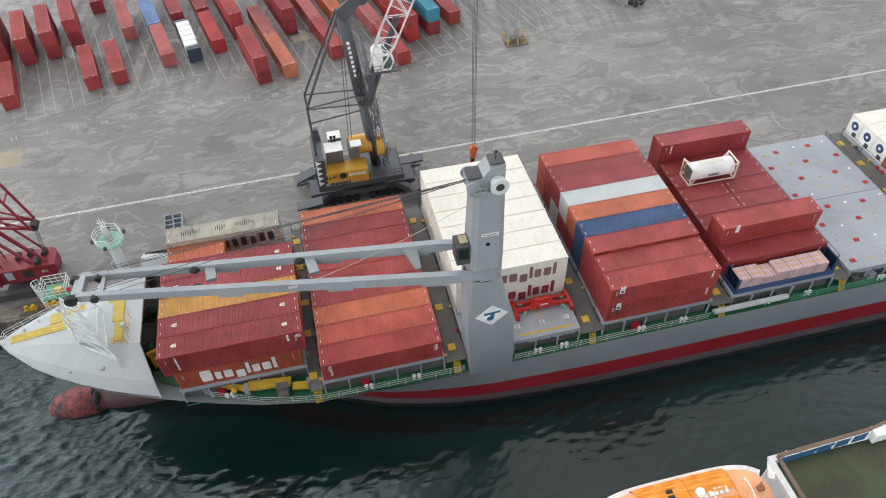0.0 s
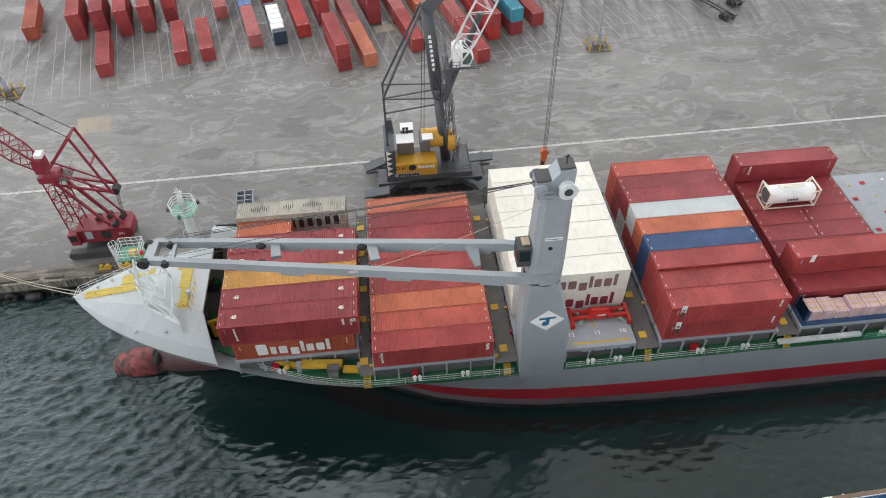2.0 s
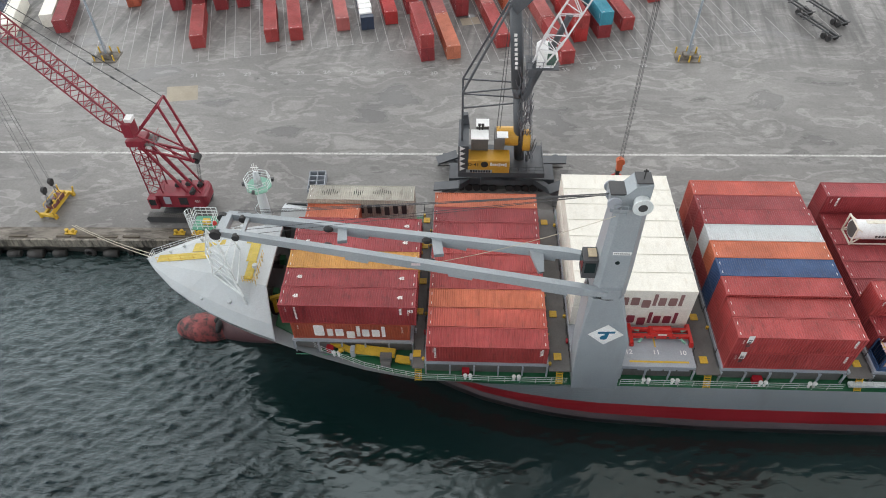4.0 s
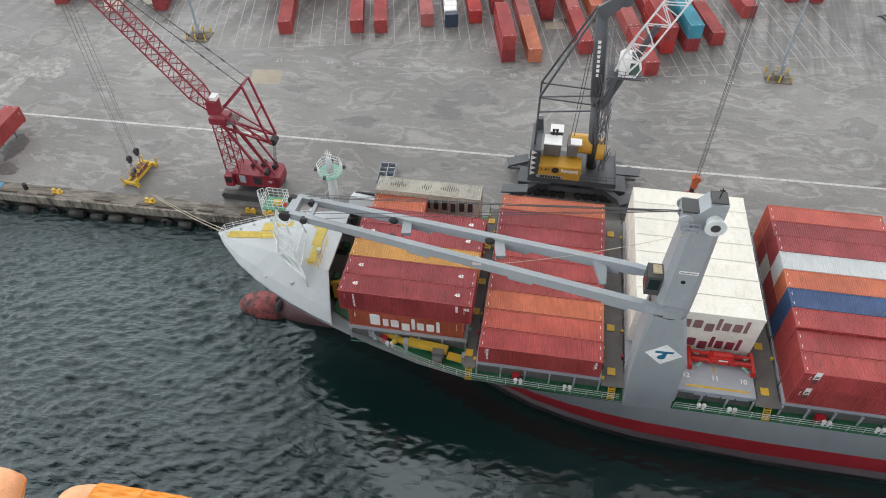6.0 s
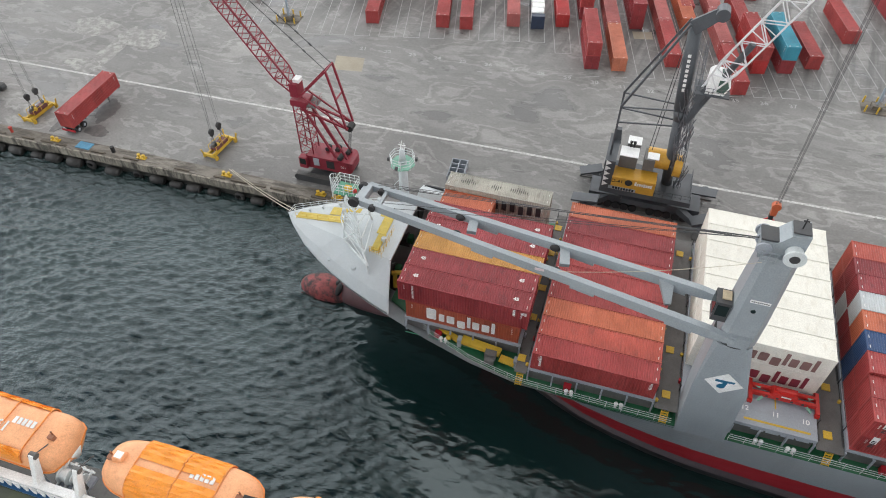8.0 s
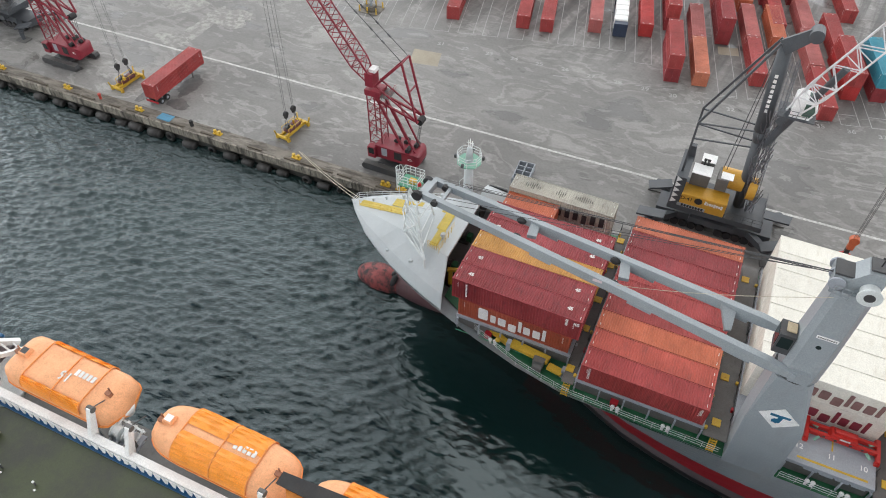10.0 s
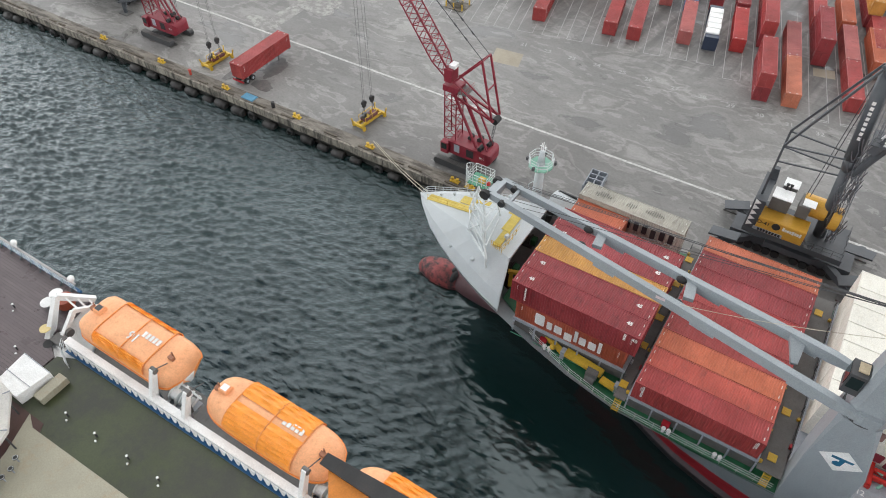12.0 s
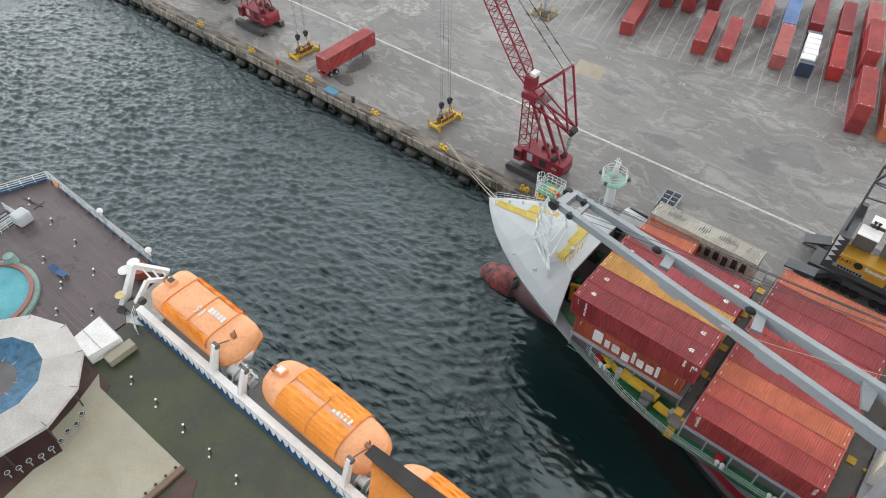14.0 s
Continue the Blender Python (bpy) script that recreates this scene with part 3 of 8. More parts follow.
SHIP = thing("container_ship", Matrix(), "grey container ship with red waterline band moored at the quay", "ship")
STATIONS = [-31.75, -31.3, -30.6, -29.9, -29.2, -28.3, -27.5, -26, -24, -21.6, -19, -17, -16.4, -15.2, -13.5, -11.3, -9, -6.5, -3.5, -0.7, 3, 6, 10, 14, 18, 24, 30, 36, 42, 60, 80, 100, 120]


def hull_strip(name, levels, material, xa=-99, xb=999):
    bm = bmesh.new()
    for side in (-1, 1):
        grid = []
        for x in [s for s in STATIONS if xa <= s <= xb]:
            col = []
            for lv in levels:
                z = top_of_side(x) if lv == "top" else min(lv, top_of_side(x))
                xs_ = max(x, stem_at(z))
                col.append(bm.verts.new((xs_, MID + side * half_breadth(xs_, z), z)))
            grid.append(col)
        for a, b in zip(grid, grid[1:]):
            for i in range(len(levels) - 1):
                if max(v.co.z for v in (a[i + 1], b[i + 1])) - min(v.co.z for v in (a[i], b[i])) > 0.02:
                    bm.faces.new((a[i], b[i], b[i + 1], a[i + 1]))
    bmesh.ops.remove_doubles(bm, verts=bm.verts, dist=0.03)
    bmesh.ops.dissolve_degenerate(bm, edges=bm.edges, dist=0.01)
    o = part(name, bm, material, SHIP)
    return o


hull_strip("hull_side", [3.3, 4.1, 4.7, 5.3, 5.9, 6.5, 7.0, 7.4, 8.4, 9.4, 10.4, 11.3, "top"], HULL)
hull_strip("red_band", [0.8, 2.0, 3.3], BOOT, -6.6)
hull_strip("fore_band", [0.8, 2.0, 3.3], ANTIF, -40, -6.4)
hull_strip("bottom_paint", [-0.55, 0.1, 0.8], paint("waterline_paint", (0.17, 0.13, 0.135), 0.6, dirt=0.7, grime=(0.1, 0.085, 0.085), scale=0.35, streak=(0.3, 1, 1)))
# near-black strip from just above the water downwards
hull_strip("wet_bottom", [-3.2, -1.4, -0.55], paint("wet_bottom", (0.02, 0.016, 0.017), 0.4, dirt=0.4))
bm = bmesh.new()
bmesh.ops.create_uvsphere(bm, u_segments=28, v_segments=16, radius=1, matrix=pose(-28.3, MID - 0.1, -1.15) @ Matrix.Diagonal((3.8, 1.95, 2.0, 1)))
part("bulbous_bow", bm, BULB, SHIP, "faded red bulbous bow", True)
bm = bmesh.new()
bmesh.ops.create_uvsphere(bm, u_segments=28, v_segments=16, radius=1, matrix=pose(-20.5, MID - 0.1, -1.0) @ Matrix.Diagonal((7.6, 1.95, 2.1, 1)))
part("forefoot", bm, ANTIF, SHIP, "dark purple forefoot behind the bulb", True)
bm = bmesh.new()
bmesh.ops.create_uvsphere(bm, u_segments=16, v_segments=10, radius=1, matrix=pose(-26.3, MID - 0.9, 0.35, 25) @ Matrix.Diagonal((0.42, 0.9, 0.35, 1)))
bmesh.ops.create_uvsphere(bm, u_segments=12, v_segments=8, radius=1, matrix=pose(-26.7, MID - 0.1, 0.6, -5) @ Matrix.Diagonal((0.3, 0.5, 0.3, 1)))
part("bow_growth", bm, BLACK, SHIP, "black weed on the bulb", True)

bm = bmesh.new()   # the green main deck
lo = [(x, MID - half_breadth(x, 7.2) + 0.02) for x in STATIONS if x >= -17]
pts = lo + [(x, 2 * MID - y) for x, y in reversed(lo)]
prism(bm, pts, DECK - 0.35, DECK - 0.02)
part("main_deck", bm, GREEN, SHIP, "green painted main deck")


def fore_kink(x):
    return 0.02 + 4.75 * max(0.0, (x + 31.75) / 14.75) ** 0.85


def fore_z(x, y):
    """Height of the forecastle's plating: flat middle, sides sloping to the sheer."""
    f = max(0.0, (x + 31.75) / 14.75)
    zk, kb, hb = 11.6 + 1.4 * min(1, f * 1.4), fore_kink(x), half_breadth(x, top_of_side(x))
    d = abs(y - MID)
    return zk if d <= kb else zk + (top_of_side(x) - zk) * min(1, (d - kb) / max(0.01, hb - kb))


def forecastle():
    """The closed whaleback over the bow: flat middle, sloping sides, open aft."""
    bm = bmesh.new()
    ribs = []
    for x in [s for s in STATIONS if s <= -17]:
        f = (x + 31.75) / 14.75
        hb = half_breadth(x, top_of_side(x))
        kb = fore_kink(x)
        ch = min(0.85, 0.3 * (hb - kb))   # the steeper strip along the edge
        zc = fore_z(x, MID - hb + ch) + 0.5 * min(1, f * 3)
        ribs.append([(x + 0.7 * f * f, MID - hb, top_of_side(x) + 0.02), (x + 0.5 * f * f, MID - hb + ch, zc), (x - 0.15, MID - kb, fore_z(x, MID)),
                     (x - 0.15, MID + kb, fore_z(x, MID)), (x + 0.5 * f * f, MID + hb - ch, zc), (x + 0.7 * f * f, MID + hb, top_of_side(x) + 0.02)])
    rows_ = [[bm.verts.new(p) for p in r] for r in ribs]
    for a, b in zip(rows_, rows_[1:]):
        for i in range(5):
            bm.faces.new((a[i], b[i], b[i + 1], a[i + 1]))
    part("forecastle_deck", bm, FORE, SHIP, "pale grey closed forecastle deck")
    bm = bmesh.new()   # plating under the edge; the shadow there is put into its dark grey
    r = ribs[-1]
    inner = [(r[0][0] - 0.4, r[0][1] + 0.3), (r[5][0] - 0.4, r[5][1] - 0.3)]
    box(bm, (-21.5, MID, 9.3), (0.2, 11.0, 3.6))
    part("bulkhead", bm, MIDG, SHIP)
    bm = bmesh.new()   # stiffening lip along the aft edge
    for a, b in zip(r, r[1:]):
        beam(bm, Vector(a) + Vector((0, 0, -0.1)), Vector(b) + Vector((0, 0, -0.1)), 0.14, 0.3)
    part("deck_lip", bm, FORE, SHIP)


forecastle()


def bay_base(x0, x1, y0=-0.05, y1=22.65):
    bm = bmesh.new()
    box(bm, ((x0 + x1) / 2, (y0 + y1) / 2, (DECK + HATCH - 0.45) / 2), (x1 - x0 - 0.3, y1 - y0 - 0.5, HATCH - 0.45 - DECK))
    part("hatch_coaming", bm, MIDG, SHIP)
    bm = bmesh.new()
    for a, b in ((y0, MID - 0.04), (MID + 0.04, y1)):
        box(bm, ((x0 + x1) / 2, (a + b) / 2, HATCH - 0.24), (x1 - x0, b - a, 0.44))
    h = obj("hatch_cover", bm, HATG)
    tagged(h, "grey steel hatch cover on the ship's coaming", "hatch cover", "hatch covers")


bay_base(-14.2, -1.5, 2.4, 20.1)
for a, b in ((-0.2, 12.4), (14.7, 27.2), (29.7, 42.2), (44.8, 57.4), (59.3, 71.4), (74.3, 86.9)):
    bay_base(a, b)
for xa, xb in ((-1.45, -0.25), (12.45, 14.65), (27.25, 29.65), (42.25, 44.75), (57.45, 59.25), (71.45, 74.25)):
    bm = bmesh.new()
    box(bm, ((xa + xb) / 2, MID, HATCH - 0.55), (xb - xa, 23.6, 0.12))
    part("cross_walkway", bm, MIDG, SHIP, "dark grey cross-deck walkway between the bays")


def solid_loft(bm, rings):
    vs = [[bm.verts.new(p) for p in r] for r in rings]
    n = len(rings[0])
    for a, b in zip(vs, vs[1:]):
        for i in range(n):
            bm.faces.new((a[i], a[(i + 1) % n], b[(i + 1) % n], b[i]))
    bm.faces.new(vs[0][::-1])
    bm.faces.new(vs[-1])
    return bm


def oct_ring(cx, cy, z, wx, wy, c):
    return [(cx - wx + c, cy - wy, z), (cx + wx - c, cy - wy, z), (cx + wx, cy - wy + c, z), (cx + wx, cy + wy - c, z), (cx + wx - c, cy + wy, z), (cx - wx + c, cy + wy, z), (cx - wx, cy + wy - c, z), (cx - wx, cy - wy + c, z)]


def rope(bm, a, b, r=0.03, sag=0.0, n=8):
    a, b = Vector(a), Vector(b)
    k = n if sag else 1
    pts = [a.lerp(b, i / k) - Vector((0, 0, sag * 4 * (i / k) * (1 - i / k))) for i in range(k + 1)]
    for p, q in zip(pts, pts[1:]):
        tube(bm, p, q, r, 5)


POSTS = {}


def post_mesh(h, r):
    if (h, r) not in POSTS:
        bm = bmesh.new()
        tube(bm, (0, 0, 0), (0, 0, h), r, 6)
        POSTS[(h, r)] = bpy.data.meshes.new("post")
        bm.to_mesh(POSTS[(h, r)])
        bm.free()
        POSTS[(h, r)].materials.append(None)
    return POSTS[(h, r)]


def railing(pts, material, label, h=1.05, gap=1.6, r=0.028, bars=3, parent=None, closed=False):
    """Posts and bars along a line of points at foot level; a thing, or a part of one."""
    pts = [Vector(p) for p in pts] + ([Vector(pts[0])] if closed else [])
    if parent is None:
        top = thing("railing", Matrix.Translation(pts[0]), label, "railing", "ship railings")
        org = pts[0]
    else:
        top, org = parent, Vector((0, 0, 0))
    for k in range(bars):
        z = Vector((0, 0, h * (k + 1) / bars))
        for a, b in zip(pts, pts[1:]):
            bm = bmesh.new()
            tube(bm, a + z - org, b + z - org, r, 6)
            part("rail_bar", bm, material, top)
    me = post_mesh(h, r)
    for a, b in zip(pts, pts[1:]):
        n = max(1, round((b - a).length / gap))
        for i in range(n):
            o = new("post", me)
            o.parent = top
            o.location = a.lerp(b, i / n) - org
            o.material_slots[0].link = "OBJECT"
            o.material_slots[0].material = material
    return top


def lattice(bm, a, b, w0, w1, n, r, side=None):
    """A four-chord lattice boom from a to b, w0 to w1 square, with n zigzag bays."""
    a, b = Vector(a), Vector(b)
    d, s, u = axes(a, b)
    if side:
        s = Vector(side).normalized()
        u = s.cross(d).normalized()
    def corner(t, i):
        w = (w0 + (w1 - w0) * t) / 2
        x, y = ((-1, -1), (1, -1), (1, 1), (-1, 1))[i % 4]
        return a.lerp(b, t) + s * x * w + u * y * w
    for i in range(4):
        tube(bm, corner(0, i), corner(1, i), r, 6)
    for k in range(n):
        t0, t1 = k / n, (k + 1) / n
        for i in range(4):
            p, q = (i, i + 1) if k % 2 else (i + 1, i)
            tube(bm, corner(t0, p), corner(t1, q), r * 0.55, 5)
            if k % 3 == 0:
                tube(bm, corner(t0, i), corner(t0, i + 1), r * 0.5, 5)


# ---- ship's crane ----
SC = thing("ship_crane", pose(17.0, 0.0, 0), "grey ship's deck crane with twin-girder jib lowered over containers", "crane")
bm = bmesh.new()
solid_loft(bm, [oct_ring(0.12, 0.12, 6.9, 2.33, 1.275, 0.06), oct_ring(-0.13, 0.12, 14.9, 2.36, 1.275, 0.06), oct_ring(-0.72, 0.45, 20.4, 1.65, 1.5, 0.3), oct_ring(-0.8, 0.5, 21.2, 1.55, 1.5, 0.4)])
part("pedestal", bm, CRANE, SC)
bm = bmesh.new()
tube(bm, (-0.75, 0.5, 21.2), (-0.75, 0.5, 21.5), 1.68, 24)
part("slewing_ring", bm, DARK, SC)
bm = bmesh.new()
solid_loft(bm, [oct_ring(-0.72, 0.5, 21.5, 1.52, 1.55, 0.5), oct_ring(-0.65, 0.5, 24.5, 1.5, 1.5, 0.5), oct_ring(-0.55, 0.5, 31.7, 1.32, 1.25, 0.42)])
TOWER = part("tower", bm, CRANE, SC)
bm = bmesh.new()
extrude_profile(bm, [(-2.1, 31.1), (-2.3, 32.0), (-2.3, 32.7), (-1.2, 32.8), (-0.8, 33.3), (-0.5, 33.7), (0.75, 33.9), (0.7, 31.3)], ((0, -0.35, 0), (1, 0, 0), (0, 0, 1)), (0, 1.7, 0))
HEAD = part("crane_head", bm, CRANE, SC)
for y in (-0.5, 0.5, 1.5):
    bm = bmesh.new()
    tube(bm, (-1.95, y - 0.08, 32.2), (-1.95, y + 0.08, 32.2), 0.55, 18)
    part("sheave", bm, HATG, HEAD)
bm = bmesh.new()
box(bm, (-1.6, 0.5, 32.86), (1.4, 1.5, 0.14))
box(bm, (0.12, 0.5, 33.93), (1.2, 1.3, 0.12))
part("head_cover", bm, DARK, HEAD)
bm = bmesh.new()
tube(bm, (0.1, -1.0, 32.3), (0.1, -0.35, 32.3), 0.62, 20)
tube(bm, (0.1, -1.12, 32.3), (0.1, -1.0, 32.3), 0.78, 24)
part("rope_drum", bm, RAILW, HEAD)
bm = bmesh.new()
tube(bm, (0.1, -1.15, 32.3), (0.1, -1.11, 32.3), 0.36, 16)
part("drum_hub", bm, DARK, HEAD)
bm = bmesh.new()
tube(bm, (0.1, 0.4, 33.8), (0.1, 0.4, 34.9), 0.05, 6)
box(bm, (0.1, 0.4, 34.7), (0.4, 0.06, 0.1))
part("aerial", bm, BLACK, HEAD)
bm = bmesh.new()   # platform rails on the head
for z in (31.4, 31.8, 32.2):
    tube(bm, (-2.0, -0.8, z), (-0.9, -0.82, z), 0.04, 5)
for x in (-2.0, -1.45, -0.9):
    tube(bm, (x, -0.81, 31.1), (x, -0.81, 32.2), 0.04, 5)
part("platform_rail", bm, CRANE, HEAD)
bm = bmesh.new()
box(bm, (-0.5, -0.92, 27.0), (1.5, 0.04, 0.32))
part("name_plate", bm, WHITE, TOWER)
bm = bmesh.new()
for i in range(9):
    box(bm, (-1.1 + i * 0.15, -0.945, 27.0), (0.1, 0.012, 0.12))
part("plate_writing", bm, DARK, TOWER)
bm = bmesh.new()
tube(bm, (-0.7, -0.85, 25.9), (-0.7, -0.98, 25.9), 0.2, 14)
part("porthole", bm, GLASS, TOWER)
bm = bmesh.new()   # operator's cab on the jib side
box(bm, (-2.75, 0.2, 24.6), (1.2, 1.6, 2.2))
CAB = part("cab", bm, DARK, SC, "dark crane cab with beige roof")
bm = bmesh.new()
box(bm, (-2.6, 0.3, 25.78), (0.7, 0.9, 0.14))
part("cab_roof", bm, paint("beige", (0.42, 0.34, 0.22), 0.6), CAB)
bm = bmesh.new()
box(bm, (-3.37, 0.2, 24.8), (0.04, 1.4, 1.2))
box(bm, (-2.75, -0.62, 24.8), (0.9, 0.04, 1.2))
part("window", bm, GLASS, CAB)
bm = bmesh.new()
for z in np.arange(21.6, 24.0, 0.3):
    tube(bm, (-2.15, -0.45, z), (-2.15, 0.05, z), 0.025, 5)
for y in (-0.45, 0.05):
    tube(bm, (-2.15, y, 21.4), (-2.15, y, 24.0), 0.03, 5)
part("ladder", bm, DARK, SC)
# white diamond badge with a plain blue mark
bm = bmesh.new()
extrude_profile(bm, [(-1.66, 0), (0, -1.55), (1.66, 0), (0, 1.5)], ((-0.12, -1.16, 16.2), (1, 0, 0), (0, 0, 1)), (0, -0.02, 0))
BADGE = part("badge", bm, WHITE, SC, "white diamond badge with a blue mark")
bm = bmesh.new()
BLUEM = paint("mark_blue", (0.012, 0.13, 0.24), 0.4, dirt=0.0)
extrude_profile(bm, [(-0.8, 0.42), (0.85, 0.52), (0.8, 0.22), (0.28, 0.2), (0.2, -0.62), (-0.05, -0.78), (-0.42, -0.72), (-0.5, -0.4), (-0.3, -0.15), (-0.1, -0.1), (-0.12, 0.12), (-0.75, 0.1)], ((-0.12, -1.182, 16.2), (1, 0, 0), (0, 0, 1)), (0, -0.012, 0))
part("badge_mark", bm, BLUEM, BADGE)

# the jib: two box girders, pads between, blocks and lamps
JN = [(-1.0, -1.35, 22.4), (-37.2, 7.1, 20.35)]
JF = [(-1.9, 2.55, 22.8), (-37.2, 9.9, 20.0)]
JIBS = []
for a, b in (JN, JF):
    bm = bmesh.new()
    beam(bm, a, Vector(a).lerp(Vector(b), 0.06), 0.5, 0.5, 0.6, 1.05)
    beam(bm, Vector(a).lerp(Vector(b), 0.06), b, 0.6, 1.05, 0.55, 0.8)
    JIBS.append(part("jib_girder", bm, CRANE, SC))
    for f, big in ((0.35, 0), (0.62, 0), (0.12, 1)):
        bm = bmesh.new()
        p = Vector(a).lerp(Vector(b), f)
        beam(bm, p + Vector((-1.1, 0.25, -0.62)), p + Vector((1.1, -0.25, -0.55)), 0.5, 0.5)
        part("girder_pad", bm, CRANE, JIBS[-1])
bm = bmesh.new()
for f in (0.14, 0.40, 0.66):
    p, q = Vector(JN[0]).lerp(Vector(JN[1]), f), Vector(JF[0]).lerp(Vector(JF[1]), f)
    if f < 0.2:
        beam(bm, q, q + (p - q) * 0.55 + Vector((0, 0, -0.6)), 1.3, 0.5, 0.5, 0.4)
    else:
        beam(bm, q, q + (p - q) * 0.6, 0.9, 0.4)
part("cross_bracket", bm, CRANE, SC)
bm = bmesh.new()
beam(bm, JN[1], JF[1], 0.9, 0.8)
beam(bm, Vector(JN[1]).lerp(Vector(JN[0]), 0.06), Vector(JF[1]).lerp(Vector(JF[0]), 0.06), 0.35, 0.4)
part("jib_head", bm, CRANE, SC)
for f, y in ((1.0, 0), (0.955, 0)):
    for g in (JN, JF):
        bm = bmesh.new()
        p = Vector(g[0]).lerp(Vector(g[1]), f) + Vector((-0.5 if f == 1 else 0, -0.4, 0.1))
        tube(bm, p + Vector((0, -0.22, 0)), p + Vector((0, 0.22, 0)), 0.55 if f == 1 else 0.36, 16)
        part("head_sheave", bm, BLACK, SC)
for f in (0.425, 0.70):
    for g in (JN, JF):
        bm = bmesh.new()
        p = Vector(g[0]).lerp(Vector(g[1]), f) + Vector((0, 0.42 if g is JN else -0.42, 0.05))
        bmesh.ops.create_uvsphere(bm, u_segments=14, v_segments=8, radius=0.5, matrix=Matrix.Translation(p) @ Matrix.Diagonal((1, 0.6, 0.75, 1)))
        part("floodlight", bm, BLACK, SC, "", True)
bm = bmesh.new()   # pivot brackets on the pedestal
beam(bm, (-1.4, -1.2, 22.2), (0.1, -1.2, 22.2), 0.35, 1.2)
beam(bm, (-2.3, 2.3, 22.6), (-0.9, 2.2, 22.6), 0.35, 1.2)
part("jib_pivot", bm, CRANE, SC)
bm = bmesh.new()   # luffing ropes from the tower head to the jib head
for i, (g, z) in enumerate(((JF, 33.0), (JF, 32.8), (JN, 32.6), (JF, 32.4), (JN, 32.3), (JF, 32.1))):
    rope(bm, (-2.2, 0.2 + 0.15 * i, z - 0.4), Vector(g[0]).lerp(Vector(g[1]), 0.97 - 0.04 * (i % 3)) + Vector((0, 0.1 * i, 0.5)), 0.028)
part("luffing_rope", bm, DARK, SC)
bm = bmesh.new()
rope(bm, (-1.0, -0.7, 31.4), Vector(JN[0]).lerp(Vector(JN[1]), 0.42) + Vector((0, 0, 0.4)), 0.025, 0.5)
part("hoist_rope", bm, paint("pale_rope", (0.5, 0.46, 0.36), 0.8), SC)
bm = bmesh.new()
p = Vector(JN[0]).lerp(Vector(JN[1]), 0.455)
box(bm, p + Vector((0, -0.32, 0.25)), (1.4, 0.02, 0.3))
part("warning_plate", bm, paint("faded_sign", (0.6, 0.5, 0.52), 0.5), SC)

# ---- forecastle fittings ----
def deck_z(x):
    return fore_z(x, MID)


YPAD = paint("anti_slip_yellow", (0.55, 0.42, 0.075), 0.7, dirt=0.6, grime=(0.45, 0.42, 0.3), scale=2.5, streak=(1, 1, 1), bump=0.4)
bm = bmesh.new()
for x0, x1, y0, y1 in ((-30.4, -24.4, 10.6, 11.6), (-26.6, -24.6, 11.75, 13.0), (-24.6, -19.0, 12.6, 13.5), (-20.0, -18.9, 9.9, 12.58), (-19.7, -18.8, 7.3, 9.88)):
    z0, z1 = deck_z(x0) + 0.05, deck_z(x1) + 0.05
    beam(bm, (x0, (y0 + y1) / 2, z0 + 0.02), (x1, (y0 + y1) / 2, z1 + 0.02), y1 - y0, 0.06)
part("anti_slip_path", bm, YPAD, SHIP, "worn yellow anti-slip path")
railing([(-30.3, 10.5, deck_z(-30.3)), (-27.5, 10.5, deck_z(-27.5)), (-24.6, 10.5, deck_z(-24.6))], YELLOW, "yellow handrail beside the forecastle path", 0.9, 1.4, 0.025, 2)
railing([(-18.2, 6.6, 12.95), (-18.2, 10.8, 12.95)], YELLOW, "yellow handrail at the forecastle's aft edge", 1.0, 0.9, 0.03, 2)
railing([(-19.7, 7.0, 12.95), (-18.6, 6.9, 12.95), (-18.6, 7.6, 12.95)], YELLOW, "yellow ladder guard on the forecastle", 1.0, 0.3, 0.03, 3)
railing([(-31.3, 10.7, 11.4), (-31.2, 12.0, 11.4), (-28.3, 14.4, 10.7), (-25.5, 16.2, 10.2), (-22.7, 17.6, 9.7)], RAILW, "white railing along the bow", 1.0, 1.0, 0.03, 3)

MAST = thing("signal_mast", pose(-19.3, 17.2, 12.4), "white signal mast with round green-floored lookout platform", "mast")
bm = bmesh.new()
tube(bm, (0, 0, -1.6), (0, 0, 5.3), 0.62, 16, 0.5)
tube(bm, (0, 0, 5.3), (0, 0, 7.0), 0.45, 14, 0.3)
part("column", bm, FORE, MAST, "", True)
bm = bmesh.new()
tube(bm, (0, 0, 5.0), (0, 0, 5.15), 1.45, 8)
part("platform", bm, paint("pale_green", (0.20, 0.42, 0.32), 0.5, dirt=0.3), MAST, "pale green platform floor")
octp = [(1.42 * math.cos(a), 1.42 * math.sin(a), 5.15) for a in [math.tau * i / 8 + 0.2 for i in range(8)]]
railing(octp, RAILW, "", 1.15, 1.0, 0.035, 3, MAST, True)
bm = bmesh.new()
for a in range(8):
    p = Vector(octp[a])
    beam(bm, (0, 0, 4.1), p - Vector((0, 0, 0.15)), 0.06)
part("bracket", bm, RAILW, MAST)
bm = bmesh.new()
for a in (0.4, 1.7, 3.3, 4.6):
    box(bm, (1.6 * math.cos(a), 1.6 * math.sin(a), 5.5), (0.28, 0.28, 0.4))
part("floodlight", bm, DARK, MAST)
bm = bmesh.new()
for dx in (0, 0.25, -0.2):
    tube(bm, (dx, 0.1, 7.0), (dx, 0.1, 8.2 - abs(dx)), 0.04, 6)
box(bm, (0, 0.1, 7.6), (0.9, 0.06, 0.06))
part("lantern", bm, WHITE, MAST)
bm = bmesh.new()
